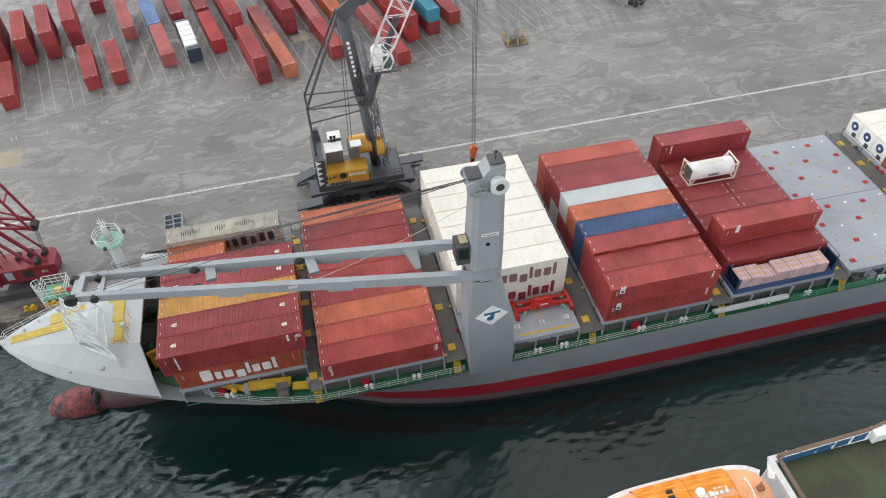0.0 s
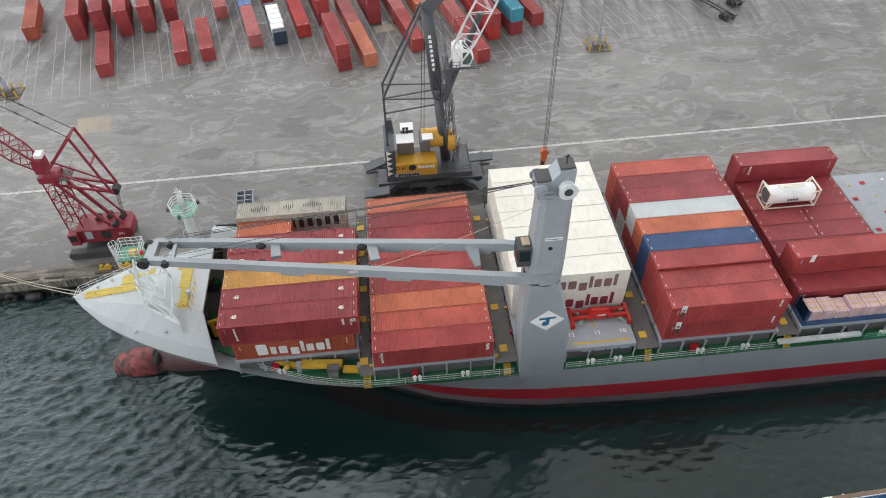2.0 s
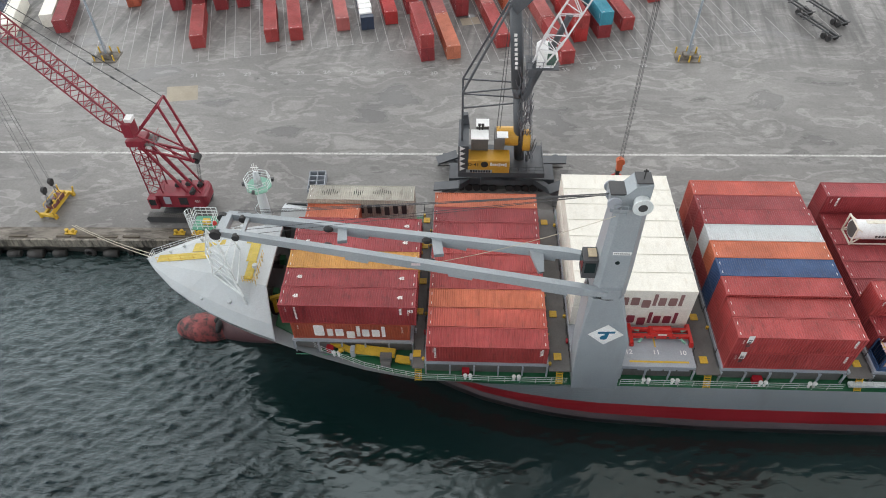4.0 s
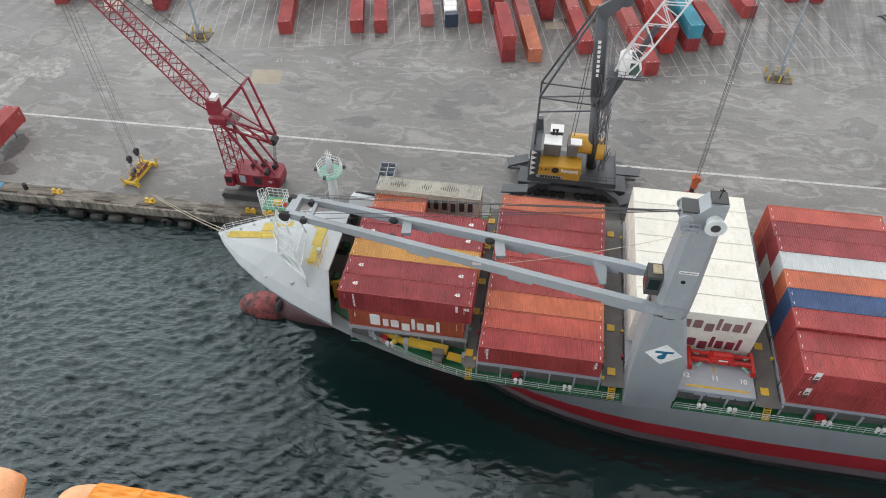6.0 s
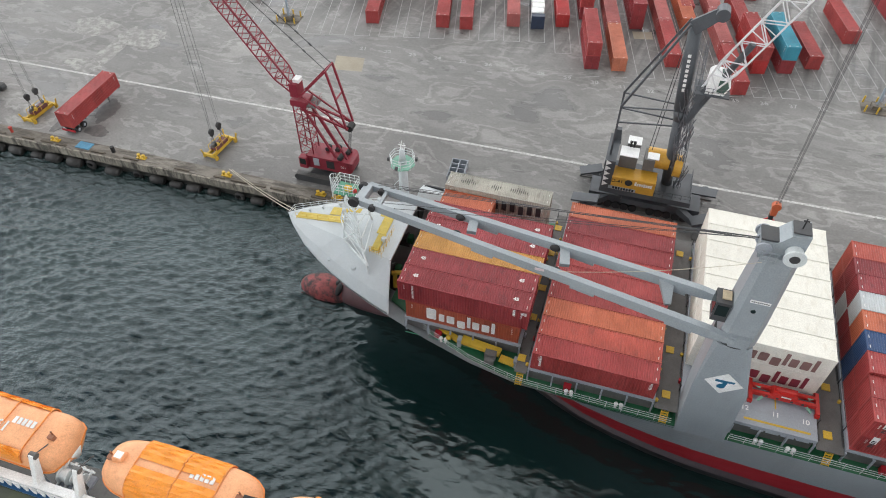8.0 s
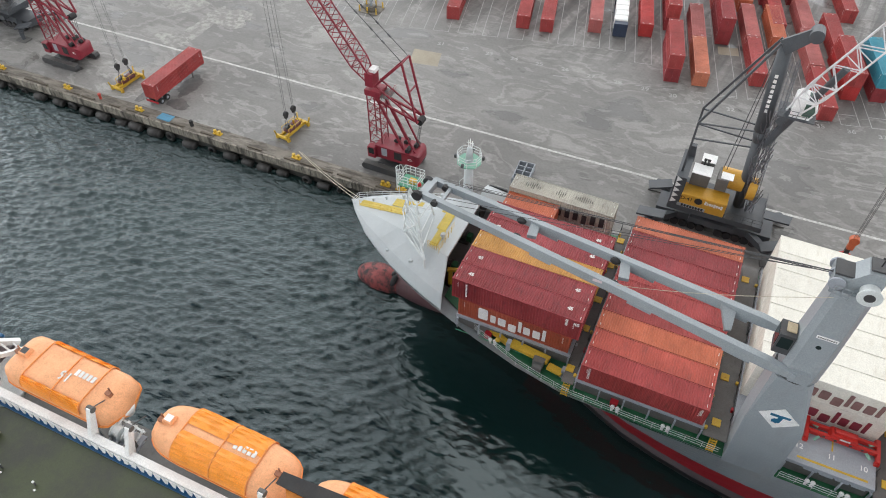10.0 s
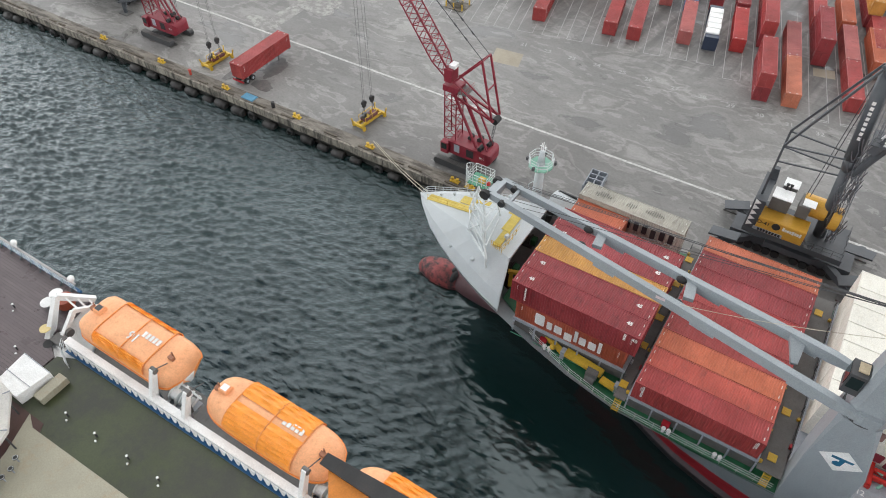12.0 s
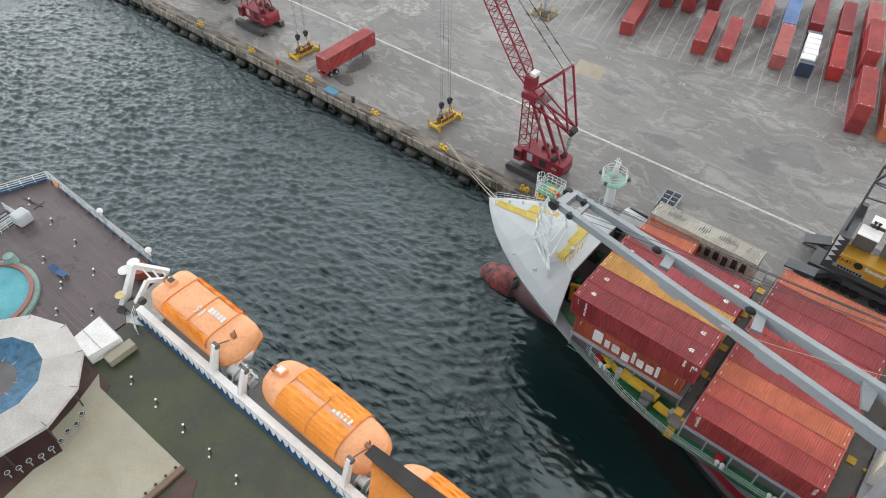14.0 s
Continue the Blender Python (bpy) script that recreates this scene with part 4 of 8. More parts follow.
for k in range(9):
    a = k / 8 * math.pi
    tube(bm, (-0.75 - 0.5 * math.sin(a), 0.2, 0.3 + k * 0.22), (-0.75 - 0.5 * math.sin(a + 0.39), 0.2, 0.3 + (k + 1) * 0.22), 0.04, 5)
part("pipe", bm, FORE, MAST)

REST = thing("jib_rest", pose(-22.6, 8.4, 12.8), "white lattice crane-jib rest with green-floored basket", "support frame")
bm = bmesh.new()
for a, b in (((3.4, -3.3, -1.3), (0.2, 1.2, 5.2)), ((-0.6, -0.4, -0.1), (-0.6, 1.6, 5.0)), ((3.4, -3.3, 0.1), (-0.6, -0.4, 0.1)), ((-2.2, 2.6, 0), (-1.0, 3.0, 4.8)), ((1.4, 3.4, 0), (0.4, 3.2, 4.8)), ((3.4, -3.3, 0.1), (1.0, -0.6, 2.6)), ((-0.6, -0.4, 0.1), (1.5, -0.6, 2.4))):
    tube(bm, a, b, 0.12, 8)
part("leg", bm, RAILW, REST)
bm = bmesh.new()
for k in range(5):
    f, g = k / 5, (k + 1) / 5
    p, q = Vector((3.4, -3.3, 0.1)).lerp(Vector((0.2, 1.2, 5.2)), f), Vector((-0.6, -0.4, 0.1)).lerp(Vector((-0.6, 1.6, 5.0)), f)
    p2, q2 = Vector((3.4, -3.3, 0.1)).lerp(Vector((0.2, 1.2, 5.2)), g), Vector((-0.6, -0.4, 0.1)).lerp(Vector((-0.6, 1.6, 5.0)), g)
    tube(bm, p, q, 0.085, 6)
    tube(bm, p, q2, 0.075, 6)
    r0, r1 = Vector((-2.2, 2.6, 0)).lerp(Vector((-1.0, 3.0, 4.8)), f), Vector((1.4, 3.4, 0)).lerp(Vector((0.4, 3.2, 4.8)), f)
    tube(bm, r0, r1, 0.075, 6)
    tube(bm, q2, r0, 0.075, 6)
    tube(bm, r1, p2, 0.075, 6)
part("brace", bm, RAILW, REST)
bm = bmesh.new()
box(bm, (-0.9, 2.6, 4.9), (2.4, 2.0, 0.12))
part("platform", bm, RAILG, REST, "green platform floor")
railing([(-2.05, 1.65, 4.95), (0.25, 1.65, 4.95), (0.25, 3.55, 4.95), (-2.05, 3.55, 4.95)], RAILW, "", 1.3, 0.6, 0.035, 3, REST, True)
bm = bmesh.new()
for k in range(6):
    a = k / 5 * math.pi
    tube(bm, (-2.2 - 0.5 * math.sin(a), 2.5 - 0.45 * math.cos(a), 3.6), (-2.2 - 0.5 * math.sin(a), 2.5 - 0.45 * math.cos(a), 6.6), 0.03, 5)
for z in np.arange(3.6, 6.7, 0.6):
    for k in range(5):
        a, b = k / 5 * math.pi, (k + 1) / 5 * math.pi
        tube(bm, (-2.2 - 0.5 * math.sin(a), 2.5 - 0.45 * math.cos(a), z), (-2.2 - 0.5 * math.sin(b), 2.5 - 0.45 * math.cos(b), z), 0.03, 5)
part("ladder_cage", bm, RAILW, REST)
bm = bmesh.new()
box(bm, (-0.6, 2.3, 5.4), (0.7, 0.5, 0.5))
part("winch_box", bm, YELLOW, REST)
bm = bmesh.new()
bmesh.ops.create_uvsphere(bm, u_segments=10, v_segments=6, radius=0.28, matrix=pose(0.3, 2.0, 5.5))
part("side_light", bm, paint("lamp_red", (0.5, 0.02, 0.015), 0.4), REST)
for i, (x, y, s) in enumerate(((-24.5, 6.3, 0.25), (-21.2, 5.6, 0.3), (-27.8, 12.6, 0.2), (-25.9, 13.4, 0.25), (-21.6, 15.0, 0.3), (-18.7, 8.8, 0.35), (-29.2, 11.9, 0.18), (-23.0, 15.5, 0.25))):
    bm = bmesh.new()
    tube(bm, (0, 0, -0.2), (0, 0, s * 1.6), s * 0.5, 10)
    tube(bm, (0, 0, s * 1.5), (0, 0, s * 2.3), s * 0.95, 12, s * 0.7)
    v = obj("deck_vent", bm, FORE, False)
    v.location = (x, y, fore_z(x, y) - 0.05)
    tagged(v, "small grey mushroom vent on the forecastle", "vent", "forecastle vents")

# dark open space under the forecastle's aft edge, with winches on the deck
for x, y in ((-18.6, 6.2), (-18.4, 9.6), (-18.6, 14.6), (-16.4, 16.8)):
    W = thing("mooring_winch", pose(x, y, DECK), "dark grey mooring winch on the green deck", "winch", "mooring winches")
    bm = bmesh.new()
    box(bm, (0, 0, 0.15), (1.8, 1.5, 0.3))
    part("base", bm, DARK, W)
    bm = bmesh.new()
    tube(bm, (-0.7, 0, 0.8), (0.4, 0, 0.8), 0.42, 16)
    part("drum", bm, MIDG, W)
    bm = bmesh.new()
    for dx in (-0.75, 0.45):
        tube(bm, (dx - 0.05, 0, 0.8), (dx + 0.05, 0, 0.8), 0.66, 18)
    part("flange", bm, DARK, W)
    bm = bmesh.new()
    box(bm, (0.85, 0, 0.7), (0.6, 0.8, 0.9))
    part("motor", bm, GREEN, W)
for x, y, r in ((-17.2, 7.6, 20), (-16.2, 12.0, 90)):
    bm = bmesh.new()
    box(bm, (0, 0, 1.2), (0.5, 0.5, 2.4), None, 0.8)
    box(bm, (0.3, 0, 2.3), (1.3, 0.4, 0.35))
    o = obj("deck_post", bm, YELLOW)
    o.matrix_world = pose(x, y, DECK, 0, 0, r)
    tagged(o, "yellow steel deck post under the forecastle edge", "post", "yellow deck posts")

# yellow gangway boom stowed along the forward deck
GW = thing("stowed_gangway", pose(-8.0, 1.6, DECK), "yellow boom stowed along the ship's green deck", "boom")
bm = bmesh.new()
beam(bm, (-4.9, 2.4, 0.75), (0, 0.35, 0.75), 0.55, 0.4)
part("boom", bm, YELLOW, GW)
bm = bmesh.new()
beam(bm, (0.3, 0.55, 0.8), (4.6, 0.05, 0.8), 0.95, 0.4)
part("boom", bm, YELLOW, GW)
bm = bmesh.new()
beam(bm, (4.7, -0.5, 0.7), (6.3, -0.75, 0.7), 0.8, 0.3)
part("boom", bm, YELLOW, GW)
bm = bmesh.new()
for x, y in ((0.1, 0.35), (6.4, -0.5)):
    box(bm, (x, y, 0.6), (0.45, 0.7, 1.2))
part("stand", bm, HATG, GW)
bm = bmesh.new()
box(bm, (3.7, -0.55, 0.9), (1.2, 0.7, 0.9))
tube(bm, (3.2, -1.0, 0.5), (4.2, -1.0, 0.5), 0.42, 14)
part("winch", bm, MIDG, GW)
bm = bmesh.new()
bmesh.ops.create_uvsphere(bm, u_segments=14, v_segments=8, radius=0.3, matrix=pose(-1.1, 0.2, 1.0))
part("buoy", bm, YELLOW, GW, "", True)

# ---- side decks: railings, stanchions, boxes, ladders ----
def side(x, inset=0.12):
    return MID - half_breadth(x, DECK) + inset


xs = [-13.2, -11.3, -9, -6.5, -3.5, -0.7, 3, 8, 14.3]
railing([(x, side(x), DECK - 0.02) for x in xs], RAILW, "white and green railing along the ship's side deck", 1.05, 1.5, 0.024, 3)
railing([(x, side(x), DECK - 0.02) for x in (19.7, 30, 42)], RAILW, "white railing along the ship's side deck", 1.05, 1.5, 0.024, 3)
railing([(x, side(x), DECK - 0.02) for x in (52, 60, 75, 100)], RAILG, "green railing along the ship's side deck", 1.05, 1.5, 0.035, 3)
bm = bmesh.new()
box(bm, (47.0, side(47) + 0.25, DECK + 0.75), (9.0, 0.5, 0.35))
for i in range(30):
    box(bm, (42.8 + i * 0.3, side(47) + 0.25, DECK + 0.96), (0.05, 0.5, 0.06))
o = obj("gangway_ladder", bm, RAILW)
tagged(o, "pale aluminium accommodation ladder stowed at the ship's rail", "gangway")
tan = paint("tan_box", (0.35, 0.27, 0.16), 0.6)
for x0, x1, yn in ((-14.0, -1.6, 2.4), (-0.1, 12.3, -0.05), (19.8, 27.1, -0.05), (29.8, 42.1, -0.05), (44.9, 57.3, -0.05), (59.4, 71.3, -0.05)):
    n = max(2, round((x1 - x0) / 2.45))
    for i in range(n + 1):
        bm = bmesh.new()
        beam(bm, (0, 0, 0), (0, 0, 1.55), 0.16, 0.16)
        beam(bm, (0, 0.1, 1.2), (0, 0.75, 1.45), 0.1, 0.1)
        o = obj("stanchion", bm, HATG)
        o.location = (x0 + (x1 - x0) * i / n, yn - 0.12, DECK)
        tagged(o, "grey steel stanchion under the hatch cover's edge", "stanchion", "stanchions along the side deck")
    for i in range(n - 1):
        if R.random() < 0.4:
            w = R.uniform(0.5, 1.0)
            bm = bmesh.new()
            box(bm, (0, 0, 0.35), (w, 0.55, 0.7))
            box(bm, (0, 0, 0.73), (w + 0.08, 0.63, 0.06))
            o = obj("deck_locker", bm, R.choice((HATG, HATG, MIDG, BOOT, WHITE)))
            o.location = (x0 + (x1 - x0) * (i + 0.5 + R.uniform(-0.2, 0.2)) / n, yn - 0.15 + R.uniform(-0.1, 0.1), DECK)
            tagged(o, "small steel locker standing on the green side deck", "locker", "side deck lockers")
    for i in range(2):
        for dx in (-0.25, 0.25):
            bm = bmesh.new()
            tube(bm, (0, 0, 0), (0, 0, 0.55), 0.13, 12)
            bmesh.ops.create_uvsphere(bm, u_segments=12, v_segments=7, radius=0.22, matrix=pose(0, 0, 0.62))
            o = obj("mushroom_vent", bm, WHITE, True)
            o.location = (x0 + (x1 - x0) * (0.35 + 0.4 * i) + dx, yn - 0.65, DECK)
            tagged(o, "white mushroom vent on the side deck", "vent", "side deck vents")
    bm = bmesh.new()
    for i in range(3):
        tube(bm, (x0, yn - 0.55, DECK + 0.06 + 0.0), (x1, yn - 0.55, DECK + 0.06), 0.05, 6)
        break
    part("deck_pipe", bm, RAILG, SHIP)

YL = []
for xa, xb in ((-1.45, -0.25), (12.45, 14.65), (27.25, 29.65), (42.25, 44.75), (57.45, 59.25), (71.45, 74.25)):
    xm, w = (xa + xb) / 2, xb - xa
    n = 5
    for i in range(n):
        y = 1.2 + i * 4.9 + (0.6 if i % 2 else 0)
        bm = bmesh.new()
        bmesh.ops.create_cube(bm, size=1, matrix=pose(0, 0, 0.06) @ Matrix.Diagonal((0.8, 0.85, 0.12, 1)))
        bmesh.ops.bevel(bm, geom=bm.edges, offset=0.03, segments=1, profile=0.5, affect="EDGES")
        box(bm, (0, 0, 0.135), (0.22, 0.2, 0.03))
        o = obj("lashing_bin_lid", bm, YELLOW)
        o.location = (xm - 0.1 + R.uniform(-0.2, 0.2), y, HATCH - 0.49)
        tagged(o, "square yellow lid on the dark cross-deck walkway", "hatch lid", "yellow walkway lids")
    for i in range(18):
        for sx in (xa + 0.12, xb - 0.12):
            if R.random() < 0.5:
                bm = bmesh.new()
                k = R.random()
                if k < 0.4:
                    tube(bm, (0, 0, 0), (0, 0, 0.3), 0.16, 10)
                    m_ = YELLOW
                elif k < 0.8:
                    beam(bm, (0, 0, 0.1), (0, R.uniform(0.5, 1.3), 0.12), 0.07, 0.07)
                    beam(bm, (0.1, 0.1, 0.1), (0.12, R.uniform(0.5, 1.3), 0.1), 0.05, 0.05)
                    m_ = DARK
                else:
                    box(bm, (0, 0, 0.2), (0.2, 0.4, 0.4))
                    m_ = R.choice((BOOT, HATG, DARK))
                o = obj("lashing_gear", bm, m_)
                o.location = (sx, 0.3 + i * 1.25 + R.uniform(-0.3, 0.3), HATCH - 0.49)
                tagged(o, "small lashing fitting on the cross-deck walkway", "lashing gear", "lashing fittings")
    # ladder down to the side deck
    L = thing("deck_ladder", pose(xm, -0.35, DECK), "yellow steel ladder from walkway to side deck", "ladder", "deck ladders")
    bm = bmesh.new()
    for dx in (-0.32, 0.32):
        beam(bm, (dx, -0.75, 0), (dx, 0.0, 1.45), 0.06, 0.1)
    part("stringer", bm, YELLOW, L)
    for k in range(6):
        bm = bmesh.new()
        f = (k + 0.5) / 6
        box(bm, (0, -0.75 + 0.75 * f, 1.45 * f), (0.62, 0.16, 0.04))
        part("tread", bm, YELLOW, L)
    for sx in (xa + 0.06, xb - 0.06):
        bm = bmesh.new()
        for y in (2.0, 7.5, 13.0, 18.5, 22.6):
            beam(bm, (sx, y, HATCH - 0.5), (sx, y, HATCH + 0.6), 0.07, 0.07)
        tube(bm, (sx, 2.0, HATCH + 0.55), (sx, 22.6, HATCH + 0.55), 0.03, 5)
        part("hand_line", bm, DARK, SHIP)

# hatch numbers, sockets and the empty bay's pads
def flat_number(text, x, y, z, h, mat, parent=SHIP, turn=0.0):
    return writing("deck_number", text, pose(x, y, z, 0, 0, turn), h, mat, parent, 0.003, 0.01)


for x, t in ((20.7, "12"), (23.5, "11"), (26.2, "10")):
    flat_number(t, x, 1.7, HATCH - 0.01, 0.75, WHITE)
bm = bmesh.new()
box(bm, (23.6, 0.55, HATCH - 0.005), (6.0, 0.22, 0.02))
box(bm, (23.5, 3.0, HATCH - 0.005), (0.14, 1.3, 0.02))
part("yellow_mark", bm, YELLOW, SHIP)
for i in range(4):
    bm = bmesh.new()
    box(bm, (22.0 + i * 1.35, -0.02, HATCH - 0.45), (1.15, 0.08, 0.5))
    part("hatch_stiffener", bm, HATG, SHIP)
redpad = paint("socket_red", (0.45, 0.02, 0.02), 0.5, dirt=0.3)
for i in range(8):
    for j in range(5):
        bm = bmesh.new()
        box(bm, (0, 0, 0.04), (0.62, 0.5, 0.08))
        box(bm, (0.16, 0, 0.1), (0.14, 0.3, 0.04))
        box(bm, (-0.16, 0, 0.1), (0.14, 0.3, 0.04))
        if (i + j) % 2 == 0 and R.random() < 0.9:
            o = obj("twistlock_socket", bm, redpad)
            o.location = (60.6 + j * 2.45 + R.uniform(-0.2, 0.2), 1.4 + i * 2.8 + R.uniform(-0.2, 0.2), HATCH - 0.02)
            tagged(o, "red container socket on the empty grey hatch", "socket", "hatch sockets")
        else:
            o = obj("twistlock_socket", bm, R.choice((WHITE, WHITE, YELLOW)))
            o.scale = (0.5, 0.55, 0.35)
            o.location = (60.6 + j * 2.45 + R.uniform(-0.5, 0.5), 1.4 + i * 2.8 + R.uniform(-0.6, 0.6), HATCH - 0.02)
            tagged(o, "small painted mark plate on the empty hatch", "plate", "hatch plates")
for i in range(4):
    bm = bmesh.new()
    box(bm, (61.5 + i * 2.0, -0.05, HATCH - 0.4), (1.7, 0.1, 0.55))
    part("hatch_stiffener", bm, HATG, SHIP)

# the red spreader lying on the near hatch of the white bay
SP = thing("container_spreader", pose(24.1, 3.7, HATCH), "red container spreader frame lying on the grey hatch", "spreader")
SRED = paint("spreader_red", (0.55, 0.018, 0.012), 0.42, dirt=0.25, grime=(0.2, 0.02, 0.02))
bm = bmesh.new()
for y in (-0.35, 0.45):
    beam(bm, (-2.9, y, 0.55), (2.9, y, 0.55), 0.32, 0.45)
part("main_beam", bm, SRED, SP)
for sx in (-1, 1):
    bm = bmesh.new()
    beam(bm, (3.05 * sx, -1.2, 0.4), (3.05 * sx, 1.2, 0.4), 0.32, 0.4)
    for y in (-1.15, 1.15):
        box(bm, (3.05 * sx, y, 0.2), (0.4, 0.35, 0.4))
    part("end_beam", bm, SRED, SP)
    bm = bmesh.new()
    box(bm, (2.3 * sx, -0.75, 0.7), (0.5, 0.25, 0.1), pose(0, 0, 0, 0, 0, 25 * sx))
    beam(bm, (2.4 * sx, -1.2, 0.5), (2.0 * sx, -0.7, 0.6), 0.22, 0.12)
    part("flipper", bm, paint("pale_green", (0.45, 0.6, 0.4), 0.5), SP)
bm = bmesh.new()
box(bm, (0, 0.1, 0.85), (2.6, 1.1, 0.5), None, 0.85)
tube(bm, (-0.9, 0.1, 1.2), (0.9, 0.1, 1.2), 0.25, 12)
part("head_block", bm, SRED, SP)
bm = bmesh.new()
for x in (-1.6, -0.6, 0.7, 1.7):
    tube(bm, (x, -0.52, 0.55), (x, -0.5, 0.55), 0.14, 12)
part("lightening_hole", bm, DARK, SP)
bm = bmesh.new()
box(bm, (0.1, -0.46, 0.9), (0.9, 0.02, 0.2))
part("name_plate", bm, WHITE, SP)

# white tank container on the fifth bay
TK = thing("tank_container", pose(46.6, 16.2, HATCH + 2.6), "white twenty-foot tank container on top of maroon containers", "tank container", "containers on the ship")
CREAM = paint("tank_cream", (0.70, 0.66, 0.56), 0.5, dirt=0.4, grime=(0.45, 0.33, 0.18))
bm = bmesh.new()
tube(bm, (0.3, 0, 1.3), (5.75, 0, 1.3), 1.12, 28)
part("tank", bm, WHITE, TK)
for x in (0.05, 6.0):
    bm = bmesh.new()
    for y in (-1.15, 1.15):
        beam(bm, (x, y, 0), (x, y, 2.55), 0.14)
        beam(bm, (x, y, 0.1), (x + (0.9 if x < 1 else -0.9), y * 0.9, 1.0), 0.12)
        beam(bm, (x, y, 2.45), (x + (0.9 if x < 1 else -0.9), y * 0.8, 1.7), 0.12)
    for z in (0.08, 2.47):
        beam(bm, (x, -1.15, z), (x, 1.15, z), 0.14)
    part("end_frame", bm, CREAM, TK)
bm = bmesh.new()
for y in (-1.12, 1.12):
    beam(bm, (0.05, y, 0.1), (6.0, y, 0.1), 0.12)
part("bottom_rail", bm, CREAM, TK)
bm = bmesh.new()
box(bm, (3.0, 0, 2.43), (3.2, 0.5, 0.05))
tube(bm, (2.4, 0, 2.4), (2.4, 0, 2.55), 0.3, 14)
part("manway", bm, CREAM, TK)
bm = bmesh.new()
for i in range(4):
    box(bm, (2.5 + i * 0.35, -1.135, 1.25), (0.24, 0.02, 0.3))
part("side_writing", bm, DARK, TK)
bm = bmesh.new()
tube(bm, (0.24, 0, 1.3), (0.31, 0, 1.3), 0.95, 24)
part("tank_end", bm, MIDG, TK)

# blue flat rack with wrapped crates on the fifth bay
FR = thing("flat_rack", pose(45.0, 0.0, HATCH), "dark blue flat rack carrying strapped pink-wrapped crates", "flat rack", "containers on the ship")
bm = bmesh.new()
box(bm, (6.1, 1.22, 0.25), (12.19, 2.4, 0.5))
part("bed", bm, MATS["box_blue"], FR)
for x in (0.15, 12.0):
    bm = bmesh.new()
    sheet(bm, corrugated(2.4, 0, 0.3, 0.06), (x, 0.02, 0.5), (0, 1, 0), (0, 0, 1.75), (1, 0, 0))
    bmesh.ops.solidify(bm, geom=bm.faces, thickness=0.06)
    for y in (0.12, 2.32):
        beam(bm, (x, y, 0.4), (x, y, 2.3), 0.2)
    part("end_wall", bm, MATS["box_blue"], FR)
WRAP = paint("pink_wrap", (0.58, 0.42, 0.48), 0.35, dirt=0.5, grime=(0.55, 0.42, 0.28), scale=1.5, streak=(1, 1, 1), bump=0.6)
STRAP = paint("strap_orange", (0.6, 0.36, 0.05), 0.6)
for i in range(7):
    if i == 2:
        h = 1.15
    else:
        h = 1.5
    CR = thing("wrapped_crate", pose(45.9 + i * 1.58, 1.2, HATCH + 0.5), "pink shrink-wrapped crate with orange straps on flat rack", "crate", "crates on the flat rack")
    bm = bmesh.new()
    bmesh.ops.create_cube(bm, size=1, matrix=pose(0, 0, h / 2) @ Matrix.Diagonal((1.5, 1.9, h, 1)))
    bmesh.ops.bevel(bm, geom=bm.edges, offset=0.08, segments=2, profile=0.5, affect="EDGES")
    part("load", bm, WRAP, CR)
    bm = bmesh.new()
    for x in (-0.4, 0.4):
        box(bm, (x, 0, h + 0.01), (0.08, 1.92, 0.02))
        for y in (-0.965, 0.965):
            box(bm, (x, y, h / 2), (0.08, 0.02, h))
    box(bm, (0, 0.3, h + 0.015), (1.5, 0.08, 0.02))
    box(bm, (0, -0.35, h + 0.015), (1.5, 0.08, 0.02))
    part("strap", bm, STRAP, CR)

# marks on the containers: plain blocks for the trade names, and figures
def block_name(parent, x, z, h, mat, widths, y=-0.03, tall=(0, 3, 4, 7), fill=0.74):
    """A row of plain bars, one for each letter of a name that is not spelt out."""
    xx = x
    for i, w in enumerate(widths):
        hh = h if i in tall else h * 0.68
        bm = bmesh.new()
        bmesh.ops.create_cube(bm, size=1, matrix=pose(xx + w / 2, y, z + hh / 2 - (h * 0.2 if i == 3 else 0)) @ Matrix.Diagonal((w * fill, 0.02, hh, 1)))
        bmesh.ops.bevel(bm, geom=[e for e in bm.edges if abs(e.verts[0].co.y - e.verts[1].co.y) > 0.01], offset=min(w * fill, hh) * 0.16, segments=2, profile=0.5, affect="EDGES")
        part("letter_block", bm, mat, parent)
        xx += w


TW = LETW
block_name(TROPICAL, 2.1, 0.55, 1.75, TW, (1.45, 0.8, 1.15, 1.15, 0.5, 1.0, 1.1, 0.5), tall=(0, 4, 7))
for i, r_ in enumerate(REEFERS[:2]):
    block_name(r_, 3.4, 0.6, 1.8, paint("letter_maroon", (0.22, 0.02, 0.04), 0.5) if i == 0 else paint("letter_faded", (0.24, 0.13, 0.12), 0.6, dirt=0.6), (1.45, 0.8, 1.15, 1.15, 0.5, 1.0, 1.1, 0.5), tall=(0, 4, 7))
block_name(ERSK, 5.6, 0.8, 1.35, paint("letter_black", (0.02, 0.02, 0.022), 0.6, dirt=0.1), (1.0, 0.95, 1.0, 1.0, 1.0, 1.0), tall=(0, 1, 2, 3, 4, 5), fill=0.56)
SOOT = paint("soot", (0.055, 0.05, 0.043), 0.8, dirt=0.6, grime=(0.16, 0.15, 0.125), scale=3)
